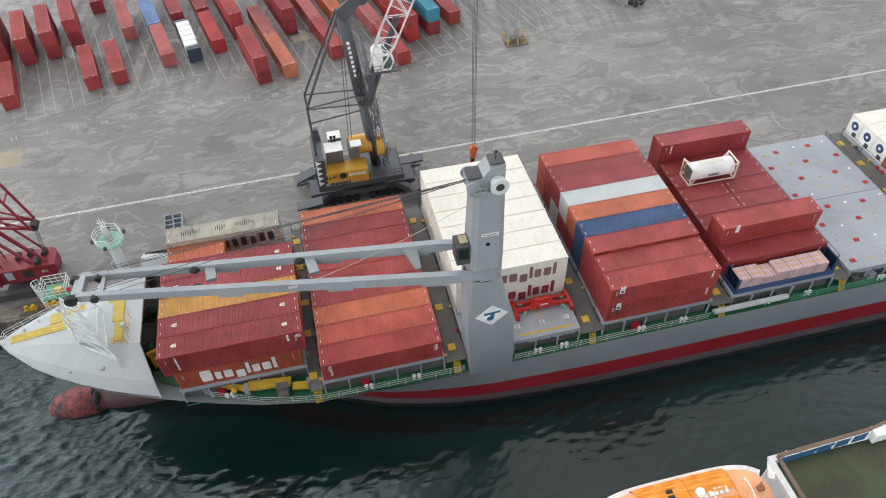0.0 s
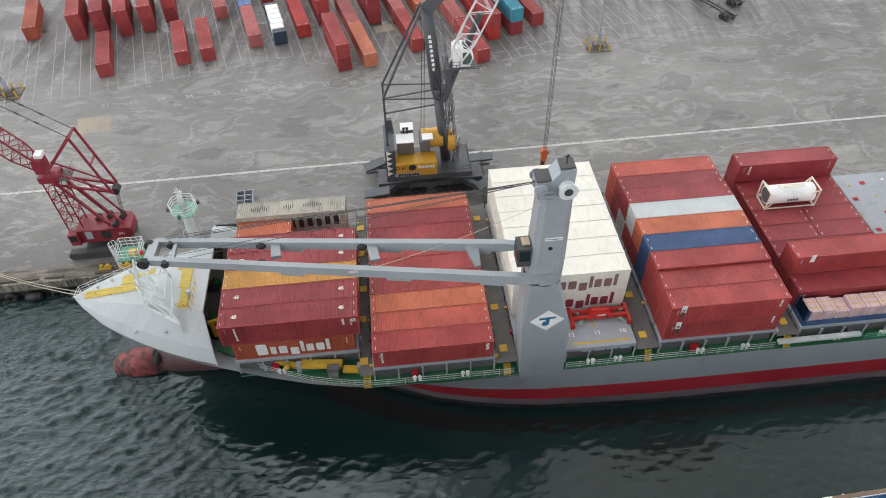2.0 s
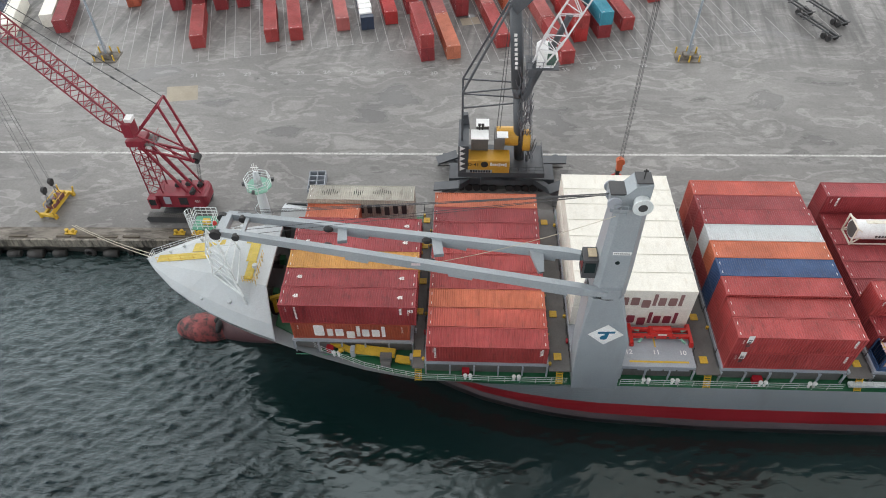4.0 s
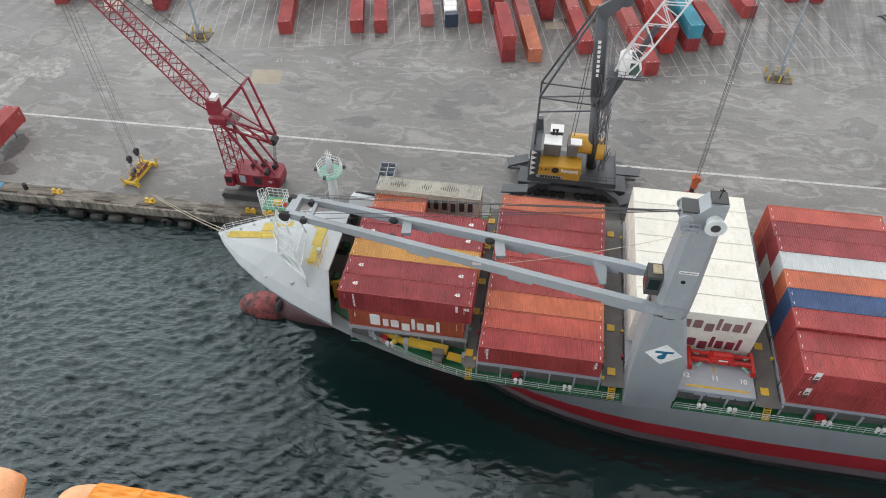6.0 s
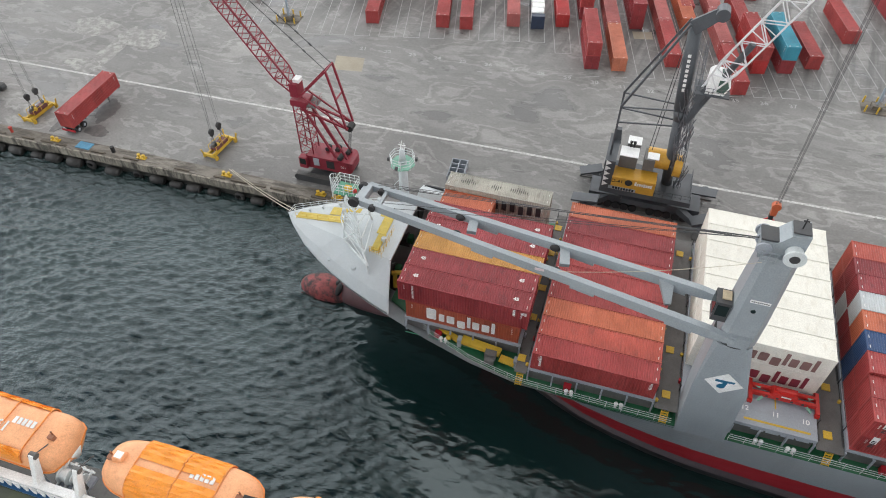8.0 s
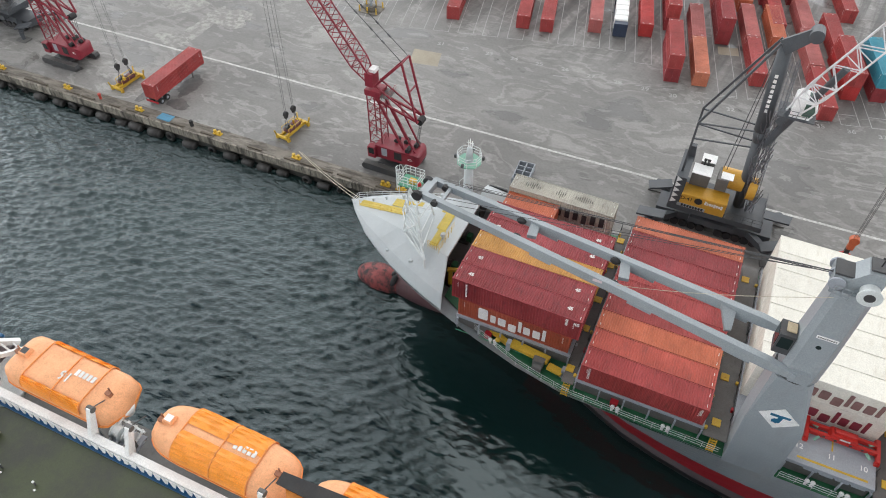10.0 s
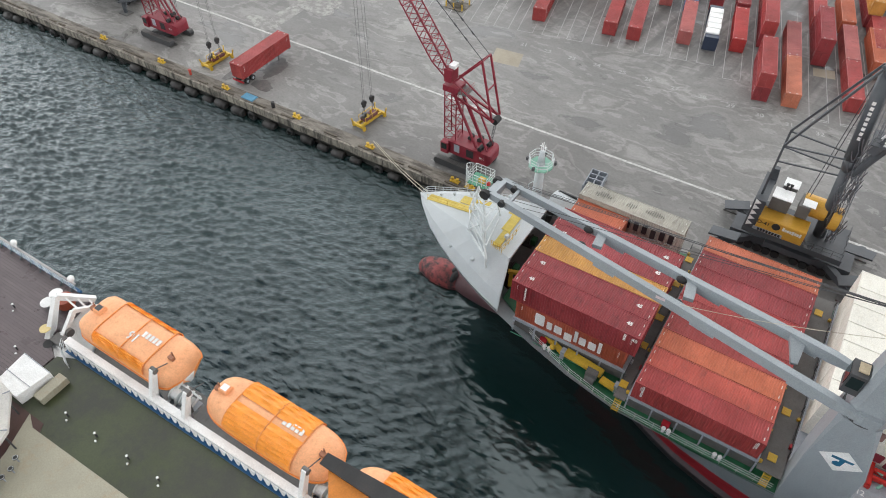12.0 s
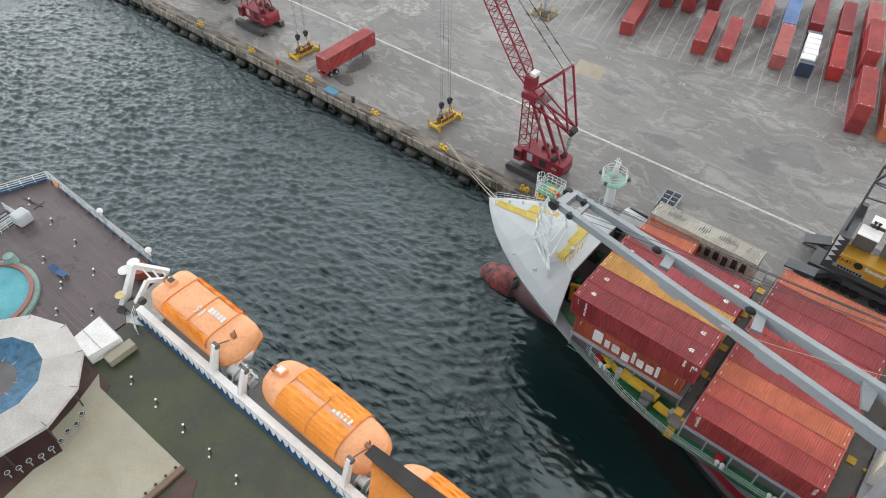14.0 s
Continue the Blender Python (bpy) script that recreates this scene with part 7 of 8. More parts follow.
for i in range(13):
    bm = bmesh.new()
    beam(bm, (-67.6 + i * 1.55, -22.85, TOPD + 0.02), (-67.2 + i * 1.55, -22.5, TOPD + 0.9), 0.5, 0.04)
    part("rail_bracket", bm, paint("bracket_teal", (0.05, 0.16, 0.17), 0.5), CS)
bm = bmesh.new()
beam(bm, (34.0, -21.3, TOPD + 1.1), (42.4, -21.0, TOPD + 1.1), 0.3, 0.1)
beam(bm, (34.0, -21.3, TOPD + 1.1), (34.0, -27.0, TOPD + 1.1), 0.3, 0.1)
beam(bm, (42.4, -21.0, TOPD + 1.1), (43.8, -20.8, TOPD + 1.25), 0.25, 0.1)
part("teak_rail", bm, TEAKR, CS, "varnished teak rail cap")
bm = bmesh.new()
beam(bm, (34.2, -21.5, TOPD + 0.45), (42.4, -21.2, TOPD + 0.45), 0.08, 0.9)
part("blue_strip", bm, SBLUE, CS)
bm = bmesh.new()
beam(bm, (34.0, -20.9, TOPD - 0.4), (42.6, -20.6, TOPD - 0.4), 0.5, 0.3)
for i in range(6):
    beam(bm, (34.6 + i * 1.5, -21.3, TOPD + 0.2), (34.8 + i * 1.5, -21.15, TOPD + 1.05), 0.12, 0.5)
beam(bm, (42.4, -21.3, TOPD + 0.6), (60, -20.6, TOPD + 0.6), 0.9, 1.1)
beam(bm, (32.9, -22.6, TOPD + 0.3), (33.7, -21.3, TOPD + 0.3), 0.5, 0.3)
beam(bm, (33.6, -27.0, TOPD + 0.4), (33.6, -21.3, TOPD + 0.4), 0.5, 0.4)
part("white_bulwark", bm, WHITE, CS)
OWN = thing("life_ring", pose(-65.8, -23.0, TOPD + 0.75, 90, 0, 0), "orange lifebuoy hung on the white deck rail", "lifebuoy")
bm = bmesh.new()
for k in range(20):
    a, b = k / 20 * math.tau, (k + 1) / 20 * math.tau
    tube(bm, (0.32 * math.cos(a), 0.32 * math.sin(a), 0), (0.32 * math.cos(b), 0.32 * math.sin(b), 0), 0.08, 8)
part("ring", bm, ORANGE_C, OWN)

# lifeboats
def boat_ring(x, hb, z0, z1, zr, n=9, flat=1.0):
    """Half-and-half cross-section of an enclosed boat: keel, gunwale, rounded canopy."""
    pts = [(x, -hb * 0.25, z0), (x, -hb * 0.8, z0 + 0.45 * (zr - z0)), (x, -hb, zr)]
    for k in range(1, n):
        a = math.pi * k / n
        c, s = math.cos(a), math.sin(a)
        pts.append((x, -hb * 0.97 * math.copysign(abs(c) ** (0.6 * flat), c), zr + (z1 - zr) * abs(s) ** (0.75 * flat)))
    pts += [(x, hb, zr), (x, hb * 0.8, z0 + 0.45 * (zr - z0)), (x, hb * 0.25, z0)]
    return pts


def lifeboat(x0, x1, y, z, label, number, shape=2.6, cream=False, flat=1.0):
    L = x1 - x0
    B = thing("lifeboat", pose((x0 + x1) / 2, y, z), label, "lifeboat", "lifeboats")
    hw = 2.25
    n = 26

    def plan(t):
        return hw * max(0.0, 1 - abs(t) ** (2 * shape)) ** (1 / 2.2)

    def crown(t):
        return 1.15 + 1.55 * max(0.0, 1 - abs(t) ** (5 / flat ** 2)) ** 0.6

    def rings(a, b, grow=0.0, m=n):
        out = []
        for i in range(m + 1):
            t = a + (b - a) * i / m
            hb = max(0.12, plan(t)) + grow
            out.append(boat_ring(t * L / 2, hb, -0.4 + 0.5 * abs(t) ** 4, crown(t) + grow, 0.95, 9, flat))
        return out
    bm = bmesh.new()
    solid_loft(bm, rings(-0.995, 0.995))
    sh = part("canopy_shell", bm, PEACH, B, "", True)
    sh.data.polygons.foreach_set("use_smooth", [True] * len(sh.data.polygons))
    bm = bmesh.new()   # lower hull, white
    lowr = []
    for i in range(n + 1):
        t = -0.997 + 1.994 * i / n
        hb = max(0.12, plan(t)) + 0.03
        zk = -0.45 + 0.5 * abs(t) ** 4
        xx = t * L / 2
        lowr.append([(xx, -hb * 0.25, zk), (xx, -hb * 0.8, zk + 0.6), (xx, -hb, 0.9), (xx, hb, 0.9), (xx, hb * 0.8, zk + 0.6), (xx, hb * 0.25, zk)])
    solid_loft(bm, lowr)
    part("hull", bm, WHITE if not cream else ORANGE_B, B, "", True)
    bm = bmesh.new()   # rubbing strake
    pr = []
    for i in range(n + 1):
        t = -0.997 + 1.994 * i / n
        pr.append((t * L / 2, max(0.12, plan(t)) + 0.03))
    for s in (-1, 1):
        for a, b in zip(pr, pr[1:]):
            beam(bm, (a[0], s * a[1], 0.92), (b[0], s * b[1], 0.92), 0.1, 0.16)
    part("rubbing_strake", bm, ORANGE_B, B)
    # canvas panels either side of the hard centre
    for a, b in ((-0.52, 0.02), (0.04, 0.52)) if not cream else ((-0.36, 0.40),):
        for s in (-1, 1):
            bm = bmesh.new()
            m = 14
            grid = []
            for i in range(m + 1):
                t = a + (b - a) * i / m
                hb, cz = max(0.12, plan(t)) + 0.03, crown(t) + 0.035
                col = []
                for k in range(19):
                    ang = math.radians(4 + k * (58 if number == "16" else 84 if not cream else 62) / 18)
                    c = math.cos(ang)
                    ripple = 0.075 * (k % 3 == 1) + 0.03 * math.sin(k * 2.4 + 0.9 * i)
                    col.append(bm.verts.new((t * L / 2, s * hb * abs(c) ** (0.6 * flat), 0.97 + (cz - 0.95) * math.sin(ang) ** (0.75 * flat) + ripple)))
                grid.append(col)
            for p, q in zip(grid, grid[1:]):
                for k in range(18):
                    bm.faces.new((p[k], q[k], q[k + 1], p[k + 1]))
            part("canvas_panel", bm, ORANGE_C, B, "bright orange canvas panel")
    bm = bmesh.new()   # ridge seams
    for t in (-0.52, 0.03, 0.53):
        prev = None
        for k in range(13):
            ang = math.radians(8 + k * 164 / 12)
            c = math.cos(ang)
            p = Vector((t * L / 2, (plan(t) + 0.05) * math.copysign(abs(c) ** (0.6 * flat), c), 0.96 + (crown(t) - 0.9) * math.sin(ang) ** (0.75 * flat)))
            if prev:
                beam(bm, prev, p, 0.07, 0.07)
            prev = p
    part("seam", bm, ORANGE_B, B)
    bm = bmesh.new()
    box(bm, (-0.74 * L / 2, 0.0, crown(-0.74) + 0.15), (0.9, 0.9, 0.5), None, 0.85)
    hat = part("steering_hood", bm, PEACH, B)
    bm = bmesh.new()
    box(bm, (-0.74 * L / 2, 0.0, crown(-0.74) + 0.41), (0.6, 0.55, 0.03))
    part("hatch", bm, DARK if cream is False and number == "16" else WHITE, hat)
    bm = bmesh.new()
    for t in (-0.85, 0.8):
        box(bm, (t * L / 2, -0.2, crown(t) + 0.1), (0.5, 0.35, 0.45))
        tube(bm, (t * L / 2, 0, crown(t) - 0.1), (t * L / 2, 0, crown(t) + 0.7), 0.07, 8)
    part("release_hook", bm, paint("hook_rust", (0.3, 0.12, 0.06), 0.6), B)
    bm = bmesh.new()
    for i in range(5):
        box(bm, (0.3 * L / 2 + i * 0.42 - 0.8, 0.3, crown(0.3) + 0.02), (0.3, 0.55, 0.05))
    part("call_sign_bar", bm, TW, B)
    if number:
        writing("boat_number", number, pose(0.05 * L / 2 if number != "8" else 0.25 * L / 2, -0.35 if number != "8" else -0.9, crown(0.0) + (0.03 if number != "8" else 0.0), 0, 0, 180 if number == "16" else 0), 1.15, TW, B, 0.02, 0.02)
    return B


lifeboat(-43.5, -31.7, -23.9, 17.3, "orange enclosed lifeboat with canvas panels in white davits", "16", 7.0, flat=0.62)
lifeboat(-28.8, -15.7, -23.8, 17.3, "long orange lifeboat with canvas top hanging in davits", "")
lifeboat(-14.6, -3.0, -24.15, 17.3, "orange lifeboat beside the black and orange funnel wing", "")

# the white-rimmed tender by the teak rail
TB = lifeboat(18.5, 32.4, -23.3, 16.2, "orange and white tender boat hanging in davits", "8", 2.2)
bm = bmesh.new()
for s in (-1, 1):
    for i in range(20):
        t0, t1 = -0.95 + 1.9 * i / 20, -0.95 + 1.9 * (i + 1) / 20
        w = lambda t: 2.0 * max(0.0, 1 - abs(t) ** 4.4) ** (1 / 2.2)
        beam(bm, (t0 * 6.95, s * (w(t0) + 0.22), 1.45), (t1 * 6.95, s * (w(t1) + 0.22), 1.45), 0.6, 0.25)
part("white_side_deck", bm, WHITE, TB)
bm = bmesh.new()
tube(bm, (1.0, 0.5, 2.6), (1.0, 0.5, 2.95), 0.42, 18, 0.3)
part("radar_dome", bm, WHITE, TB)
bm = bmesh.new()
box(bm, (-1.2, 0.0, 2.75), (0.5, 2.4, 0.08))
part("window_strip", bm, GLASS, TB)
for x in (1.9, 4.8):
    bm = bmesh.new()
    for k in range(10):
        a, b = math.radians(15 + k * 15), math.radians(15 + (k + 1) * 15)
        beam(bm, (x, -1.6 * math.cos(a), 1.1 + 1.62 * math.sin(a)), (x, -1.6 * math.cos(b), 1.1 + 1.62 * math.sin(b)), 0.1, 0.08)
    part("roof_rail", bm, WHITE, TB)

# davits: white arms leaning out over each boat
def davit(x, lean):
    D = thing("davit", pose(x, -27.2, TOPD), "white steel davit arm leaning over a lifeboat", "davit", "lifeboat davits")
    bm = bmesh.new()
    extrude_profile(bm, [(-0.2, -0.3), (0.65, -0.3), (0.75, 0.9), (1.45, 3.2), (1.5, 3.65), (1.15, 3.75), (0.15, 1.3)], ((-0.2, 0, 0), (0, 1, 0), (0, 0, 1)), (0.4, 0, 0))
    for v in bm.verts:
        v.co.x += lean * max(0.0, v.co.z) / 3.0
    part("arm", bm, WHITE, D)
    bm = bmesh.new()
    for dx in (-0.42, 0.3):
        box(bm, (dx + 0.06, 0.25, 0.1), (0.14, 1.1, 1.1), None, 0.7)
    part("pivot_cheek", bm, RAILW, D)
    bm = bmesh.new()
    tube(bm, (-0.55, 0.35, 0.35), (0.55, 0.35, 0.35), 0.2, 12)
    part("pivot_pin", bm, MIDG, D)
    bm = bmesh.new()
    tube(bm, (lean - 0.28, 1.35, 3.5), (lean + 0.28, 1.35, 3.5), 0.26, 14)
    part("sheave", bm, MIDG, D)
    bm = bmesh.new()
    beam(bm, (-0.1, 0.9, -0.5), (lean * 0.5, 0.85, 1.6), 0.2, 0.2)
    part("ram", bm, HATG, D)
    bm = bmesh.new()
    rope(bm, (lean, 1.45, 3.5), (lean, 2.9, 2.75), 0.05)
    part("fall", bm, DARK, D)


for x, l in ((-32.9, 0.0), (-29.2, 0.1), (-17.0, 0.0), (-13.8, 0.1)):
    davit(x, l)
# big davit frame at the corner of the brown deck
DF = thing("corner_davit", pose(-45.6, -25.0, TOPD), "white A-shaped davit frame beside the brown deck", "davit", "lifeboat davits")
bm = bmesh.new()
beam(bm, (-0.6, -2.6, -0.5), (-1.6, 0.2, 2.4), 0.5, 0.9, 0.4, 0.6)
beam(bm, (-1.6, 0.2, 2.4), (-0.4, 2.6, 0.3), 0.45, 0.6, 0.4, 0.5)
beam(bm, (0.7, -2.6, -0.5), (0.3, 0.2, 1.6), 0.35, 0.5)
beam(bm, (0.3, 0.2, 1.6), (0.5, 2.4, 0.0), 0.3, 0.4)
for f in (0.2, 0.5, 0.8):
    a = Vector((-1.6, 0.2, 2.4)).lerp(Vector((-0.4, 2.6, 0.3)), f)
    b = Vector((0.3, 0.2, 1.6)).lerp(Vector((0.5, 2.4, 0.0)), f)
    beam(bm, a, b, 0.15, 0.15)
part("arm", bm, WHITE, DF)
bm = bmesh.new()
tube(bm, (0.0, -1.2, 0.3), (1.0, -1.2, 0.3), 0.4, 14)
box(bm, (0.6, -2.2, 0.0), (1.2, 0.9, 0.8))
part("winch", bm, MIDG, DF)
for xc in (-30.9, -15.5):
    WN = thing("davit_winch", pose(xc, -25.6, TOPD - 0.35), "pale grey davit winch machinery between two lifeboats", "winch", "davit winches")
    bm = bmesh.new()
    box(bm, (0, -0.2, 0.15), (2.6, 1.9, 0.3))
    part("base", bm, HATG, WN)
    for dx, r in ((-0.7, 0.5), (0.45, 0.42)):
        bm = bmesh.new()
        tube(bm, (dx - 0.35, 0, 0.85), (dx + 0.35, 0, 0.85), r, 16)
        for e_ in (-0.38, 0.38):
            tube(bm, (dx + e_ - 0.04, 0, 0.85), (dx + e_ + 0.04, 0, 0.85), r + 0.16, 16)
        part("drum", bm, RAILW, WN)
    bm = bmesh.new()
    bmesh.ops.create_cube(bm, size=1, matrix=pose(1.0, -0.6, 0.75) @ Matrix.Diagonal((0.6, 0.9, 0.9, 1)))
    bmesh.ops.bevel(bm, geom=bm.edges, offset=0.1, segments=2, profile=0.5, affect="EDGES")
    part("motor", bm, MIDG, WN)
    bm = bmesh.new()
    for i in range(4):
        beam(bm, (-1.2 + 0.7 * i, -0.9, 0.3), (-0.9 + 0.6 * i, 1.0, 1.5 - 0.25 * i), 0.16, 0.16)
    part("linkage", bm, WHITE, WN)
    bm = bmesh.new()
    tube(bm, (-1.3, 0.9, 1.1), (1.5, 0.7, 1.2), 0.09, 8)
    part("cross_shaft", bm, RAILW, WN)

# deck furniture
def light_pair(x, y):
    P = thing("deck_light", pose(x, y, TOPD - 0.06), "short deck stanchion with white cap", "deck light", "deck lights")
    bm = bmesh.new()
    tube(bm, (0, 0, 0), (0, 0, 0.5), 0.07, 8)
    part("stem", bm, DARK, P)
    bm = bmesh.new()
    tube(bm, (0, 0, 0.5), (0, 0, 0.6), 0.1, 10)
    part("cap", bm, WHITE, P)
    bm = bmesh.new()
    tube(bm, (0.25, -0.35, 0), (0.25, -0.35, 0.1), 0.09, 10)
    part("foot", bm, WHITE, P)


for x, y in ((-38.1, -31.65), (-34.6, -31.6), (-30.9, -31.55), (-27.5, -31.5), (-24.1, -31.55), (-66.3, -25.9), (-61.6, -26.0), (-56.8, -26.05), (-51.8, -27.0), (-57.1, -29.3), (-52.7, -29.9), (-47.4, -29.8), (-50.0, -31.9)):
    light_pair(x, y)

SL = thing("sun_lounger", pose(-54.2, -29.3, TOPD, 0, 0, 12), "blue slatted sun lounger on the brown deck", "lounger")
bm = bmesh.new()
box(bm, (0.35, 0, 0.35), (1.3, 0.62, 0.06))
part("seat", bm, paint("lounger_blue", (0.02, 0.08, 0.22), 0.5), SL)
bm = bmesh.new()
beam(bm, (-0.3, 0, 0.36), (-0.95, 0, 0.75), 0.62, 0.06)
part("backrest", bm, MATS["lounger_blue"], SL)
for x in (-0.2, 0.9):
    for y in (-0.28, 0.28):
        bm = bmesh.new()
        beam(bm, (x, y, 0), (x, y, 0.35), 0.06, 0.06)
        part("leg", bm, RAILW, SL)


def disc_table(x, y, r, h, mat, label):
    T = thing("round_table", pose(x, y, TOPD), label, "table", "round deck tables")
    bm = bmesh.new()
    tube(bm, (0, 0, h), (0, 0, h + 0.05), r, 28)
    part("tabletop", bm, mat, T)
    bm = bmesh.new()
    tube(bm, (0, 0, 0), (0, 0, h), 0.06, 8)
    tube(bm, (0, 0, 0), (0, 0, 0.06), r * 0.5, 14)
    part("pedestal", bm, DARK, T)


disc_table(-49.2, -24.1, 0.62, 0.74, WHITE, "round white table on the brown deck")
disc_table(-49.0, -25.2, 0.62, 0.74, WHITE, "round white table standing beside another")
disc_table(-46.6, -27.2, 0.5, 0.7, paint("table_cream", (0.62, 0.5, 0.22), 0.5), "round cream table near the boat deck")
bm = bmesh.new()
tube(bm, (0, 0, 0), (0, 0, 0.02), 0.5, 24)
o = obj("drain_cover", bm, BLACK)
o.location = (-45.6, -27.9, TOPD)
tagged(o, "round black cover plate on the brown deck", "cover plate")
DR = thing("hose_reel", pose(-47.8, -24.2, TOPD), "rust-red round hose drum by the davit", "drum")
bm = bmesh.new()
tube(bm, (0, 0, 0.2), (0, 0, 1.1), 0.8, 24)
part("drum", bm, paint("rust_red", (0.30, 0.06, 0.025), 0.5, dirt=0.3), DR)
bm = bmesh.new()
tube(bm, (0, 0, 0), (0, 0, 0.25), 0.5, 14)
tube(bm, (-0.5, -0.3, 1.12), (0.5, 0.3, 1.12), 0.05, 8)
part("stand", bm, TEAKR, DR)
for x in (-57.0, -48.4):
    bm = bmesh.new()
    tube(bm, (0, 0, 0), (0, 0, 0.5), 0.08, 8)
    bmesh.ops.create_uvsphere(bm, u_segments=12, v_segments=8, radius=0.32, matrix=pose(0, 0, 0.75))
    o = obj("dome_aerial", bm, WHITE, True)
    o.location = (x, -22.55, TOPD + 1.1)
    tagged(o, "small white dome on the deck rail", "dome", "rail domes")
# companionway with stair cover
CW = thing("companionway", pose(-65.2, -29.0, TOPD, 0, 0, 8), "white railed stair opening with grey hood", "stairway")
# flat black sheet painted in for the shaded depth of the stair opening
bm = bmesh.new()
box(bm, (-0.4, -0.2, 0.02), (2.6, 2.2, 0.04))
part("stair_well", bm, BLACK, CW)
railing([(-1.8, -1.4, 0), (1.0, -1.4, 0), (1.0, 1.0, 0), (-1.8, 1.0, 0)], RAILW, "", 1.1, 0.7, 0.04, 4, CW)
bm = bmesh.new()
bmesh.ops.create_cube(bm, size=1, matrix=pose(1.5, 0.9, 0.7) @ Matrix.Diagonal((1.5, 1.6, 1.4, 1)))
bmesh.ops.bevel(bm, geom=bm.edges, offset=0.25, segments=2, profile=0.5, affect="EDGES")
part("hood", bm, FORE, CW)
for k in range(4):
    bm = bmesh.new()
    box(bm, (-1.2 + k * 0.5, -0.2, 0.1 - k * 0.02), (0.3, 1.8, 0.04))
    part("tread", bm, HATG, CW)
bm = bmesh.new()
box(bm, (0, 0, 0.06), (3.0, 0.12, 0.06))
box(bm, (1.0, 0, 0.03), (0.06, 1.4, 0.05))
o = obj("deck_seam", bm, DARK)
o.matrix_world = pose(-66.0, -25.8, TOPD, 0, 0, 12)
tagged(o, "dark seam strip across the brown deck", "strip", kind="structure")

# round pool
PL = thing("pool", pose(-56.4, -36.0, TOPD), "round turquoise pool with red-brown rim", "pool")
def annulus(bm, r0, r1, z0, z1, n=48):
    rr = []
    for r, z in ((r0, z0), (r0, z1), (r1, z1), (r1, z0)):
        rr.append([bm.verts.new((r * math.cos(i * math.tau / n), r * math.sin(i * math.tau / n), z)) for i in range(n)])
    for a, b in zip(rr, rr[1:] + rr[:1]):
        for i in range(n):
            bm.faces.new((a[i], a[(i + 1) % n], b[(i + 1) % n], b[i]))


bm = bmesh.new()
annulus(bm, 4.35, 4.75, 0, 0.62)
part("rim", bm, paint("rim_red", (0.28, 0.12, 0.10), 0.5), PL)
bm = bmesh.new()
annulus(bm, 4.75, 5.15, 0, 0.35)
part("step", bm, paint("step_teal", (0.22, 0.36, 0.32), 0.5), PL)
bm = bmesh.new()
tube(bm, (0, 0, 0.05), (0, 0, 0.42), 4.35, 48)
part("pool_water", bm, paint("pool_blue", (0.10, 0.38, 0.44), 0.12, dirt=0.1), PL)
bm = bmesh.new()
tube(bm, (-1.6, -0.6, 0.43), (-1.6, -0.6, 0.46), 2.9, 40)
part("pool_floor", bm, paint("pool_green", (0.22, 0.42, 0.33), 0.3), PL)
bm = bmesh.new()
tube(bm, (-2.6, 4.4, 0.2), (-2.6, 4.4, 1.2), 0.7, 16, 0.5)
part("fountain", bm, paint("fountain_green", (0.2, 0.34, 0.3), 0.6, dirt=0.5), PL)

# tented canopy: white outer ring of panels, blue inner ring, dark middle
CN = thing("canopy", pose(-44.2, -39.6, TOPD + 2.4), "white and blue many-sided canopy over a round deck bar", "canopy")
n = 12
rot = 0.12
def cpt(r, i, z):
    a = rot + i * math.tau / n
    return Vector((r * math.cos(a), r * math.sin(a), z))


for i in range(n):
    bm = bmesh.new()
    vs = [bm.verts.new(p) for p in (cpt(4.1, i, 1.25), cpt(7.0, i, 0.55), cpt(7.0, i + 1, 0.55), cpt(4.1, i + 1, 1.25))]
    bm.faces.new(vs)
    vs2 = [bm.verts.new(p) for p in (cpt(7.0, i, 0.55), cpt(7.0, i, 0.2), cpt(7.0, i + 1, 0.2), cpt(7.0, i + 1, 0.55))]
    bm.faces.new(vs2)
    bmesh.ops.solidify(bm, geom=bm.faces, thickness=0.05)
    part("outer_panel", bm, paint("canopy_white", (0.8, 0.785, 0.75), 0.5, dirt=0.15, grime=(0.5, 0.47, 0.42), scale=0.5, streak=(1, 1, 1)), CN)
    bm = bmesh.new()
    bm.faces.new([bm.verts.new(p) for p in (cpt(2.0, i, 0.75), cpt(4.12, i, 1.2), cpt(4.12, i + 1, 1.2), cpt(2.0, i + 1, 0.75))])
    bmesh.ops.solidify(bm, geom=bm.faces, thickness=0.04)
    part("inner_panel", bm, paint("canopy_blue", (0.10, 0.30, 0.50), 0.4, dirt=0.9, grime=(0.07, 0.13, 0.18), cover=(0.42, 0.7), streak=(1, 1, 1)), CN, "blue inner panel")
    bm = bmesh.new()
    tube(bm, cpt(1.9, i, 0.8), cpt(7.02, i, 0.62), 0.05, 6)
    part("rib", bm, HATG, CN)
    bm = bmesh.new()
    tube(bm, cpt(6.4, i, -2.4), cpt(6.4, i, 0.5), 0.07, 8)
    part("pole", bm, DARK, CN)
bm = bmesh.new()
tube(bm, (0, 0, 0.5), (0, 0, 0.72), 2.05, 24)
part("middle", bm, paint("canopy_grey", (0.10, 0.10, 0.105), 0.5), CN)
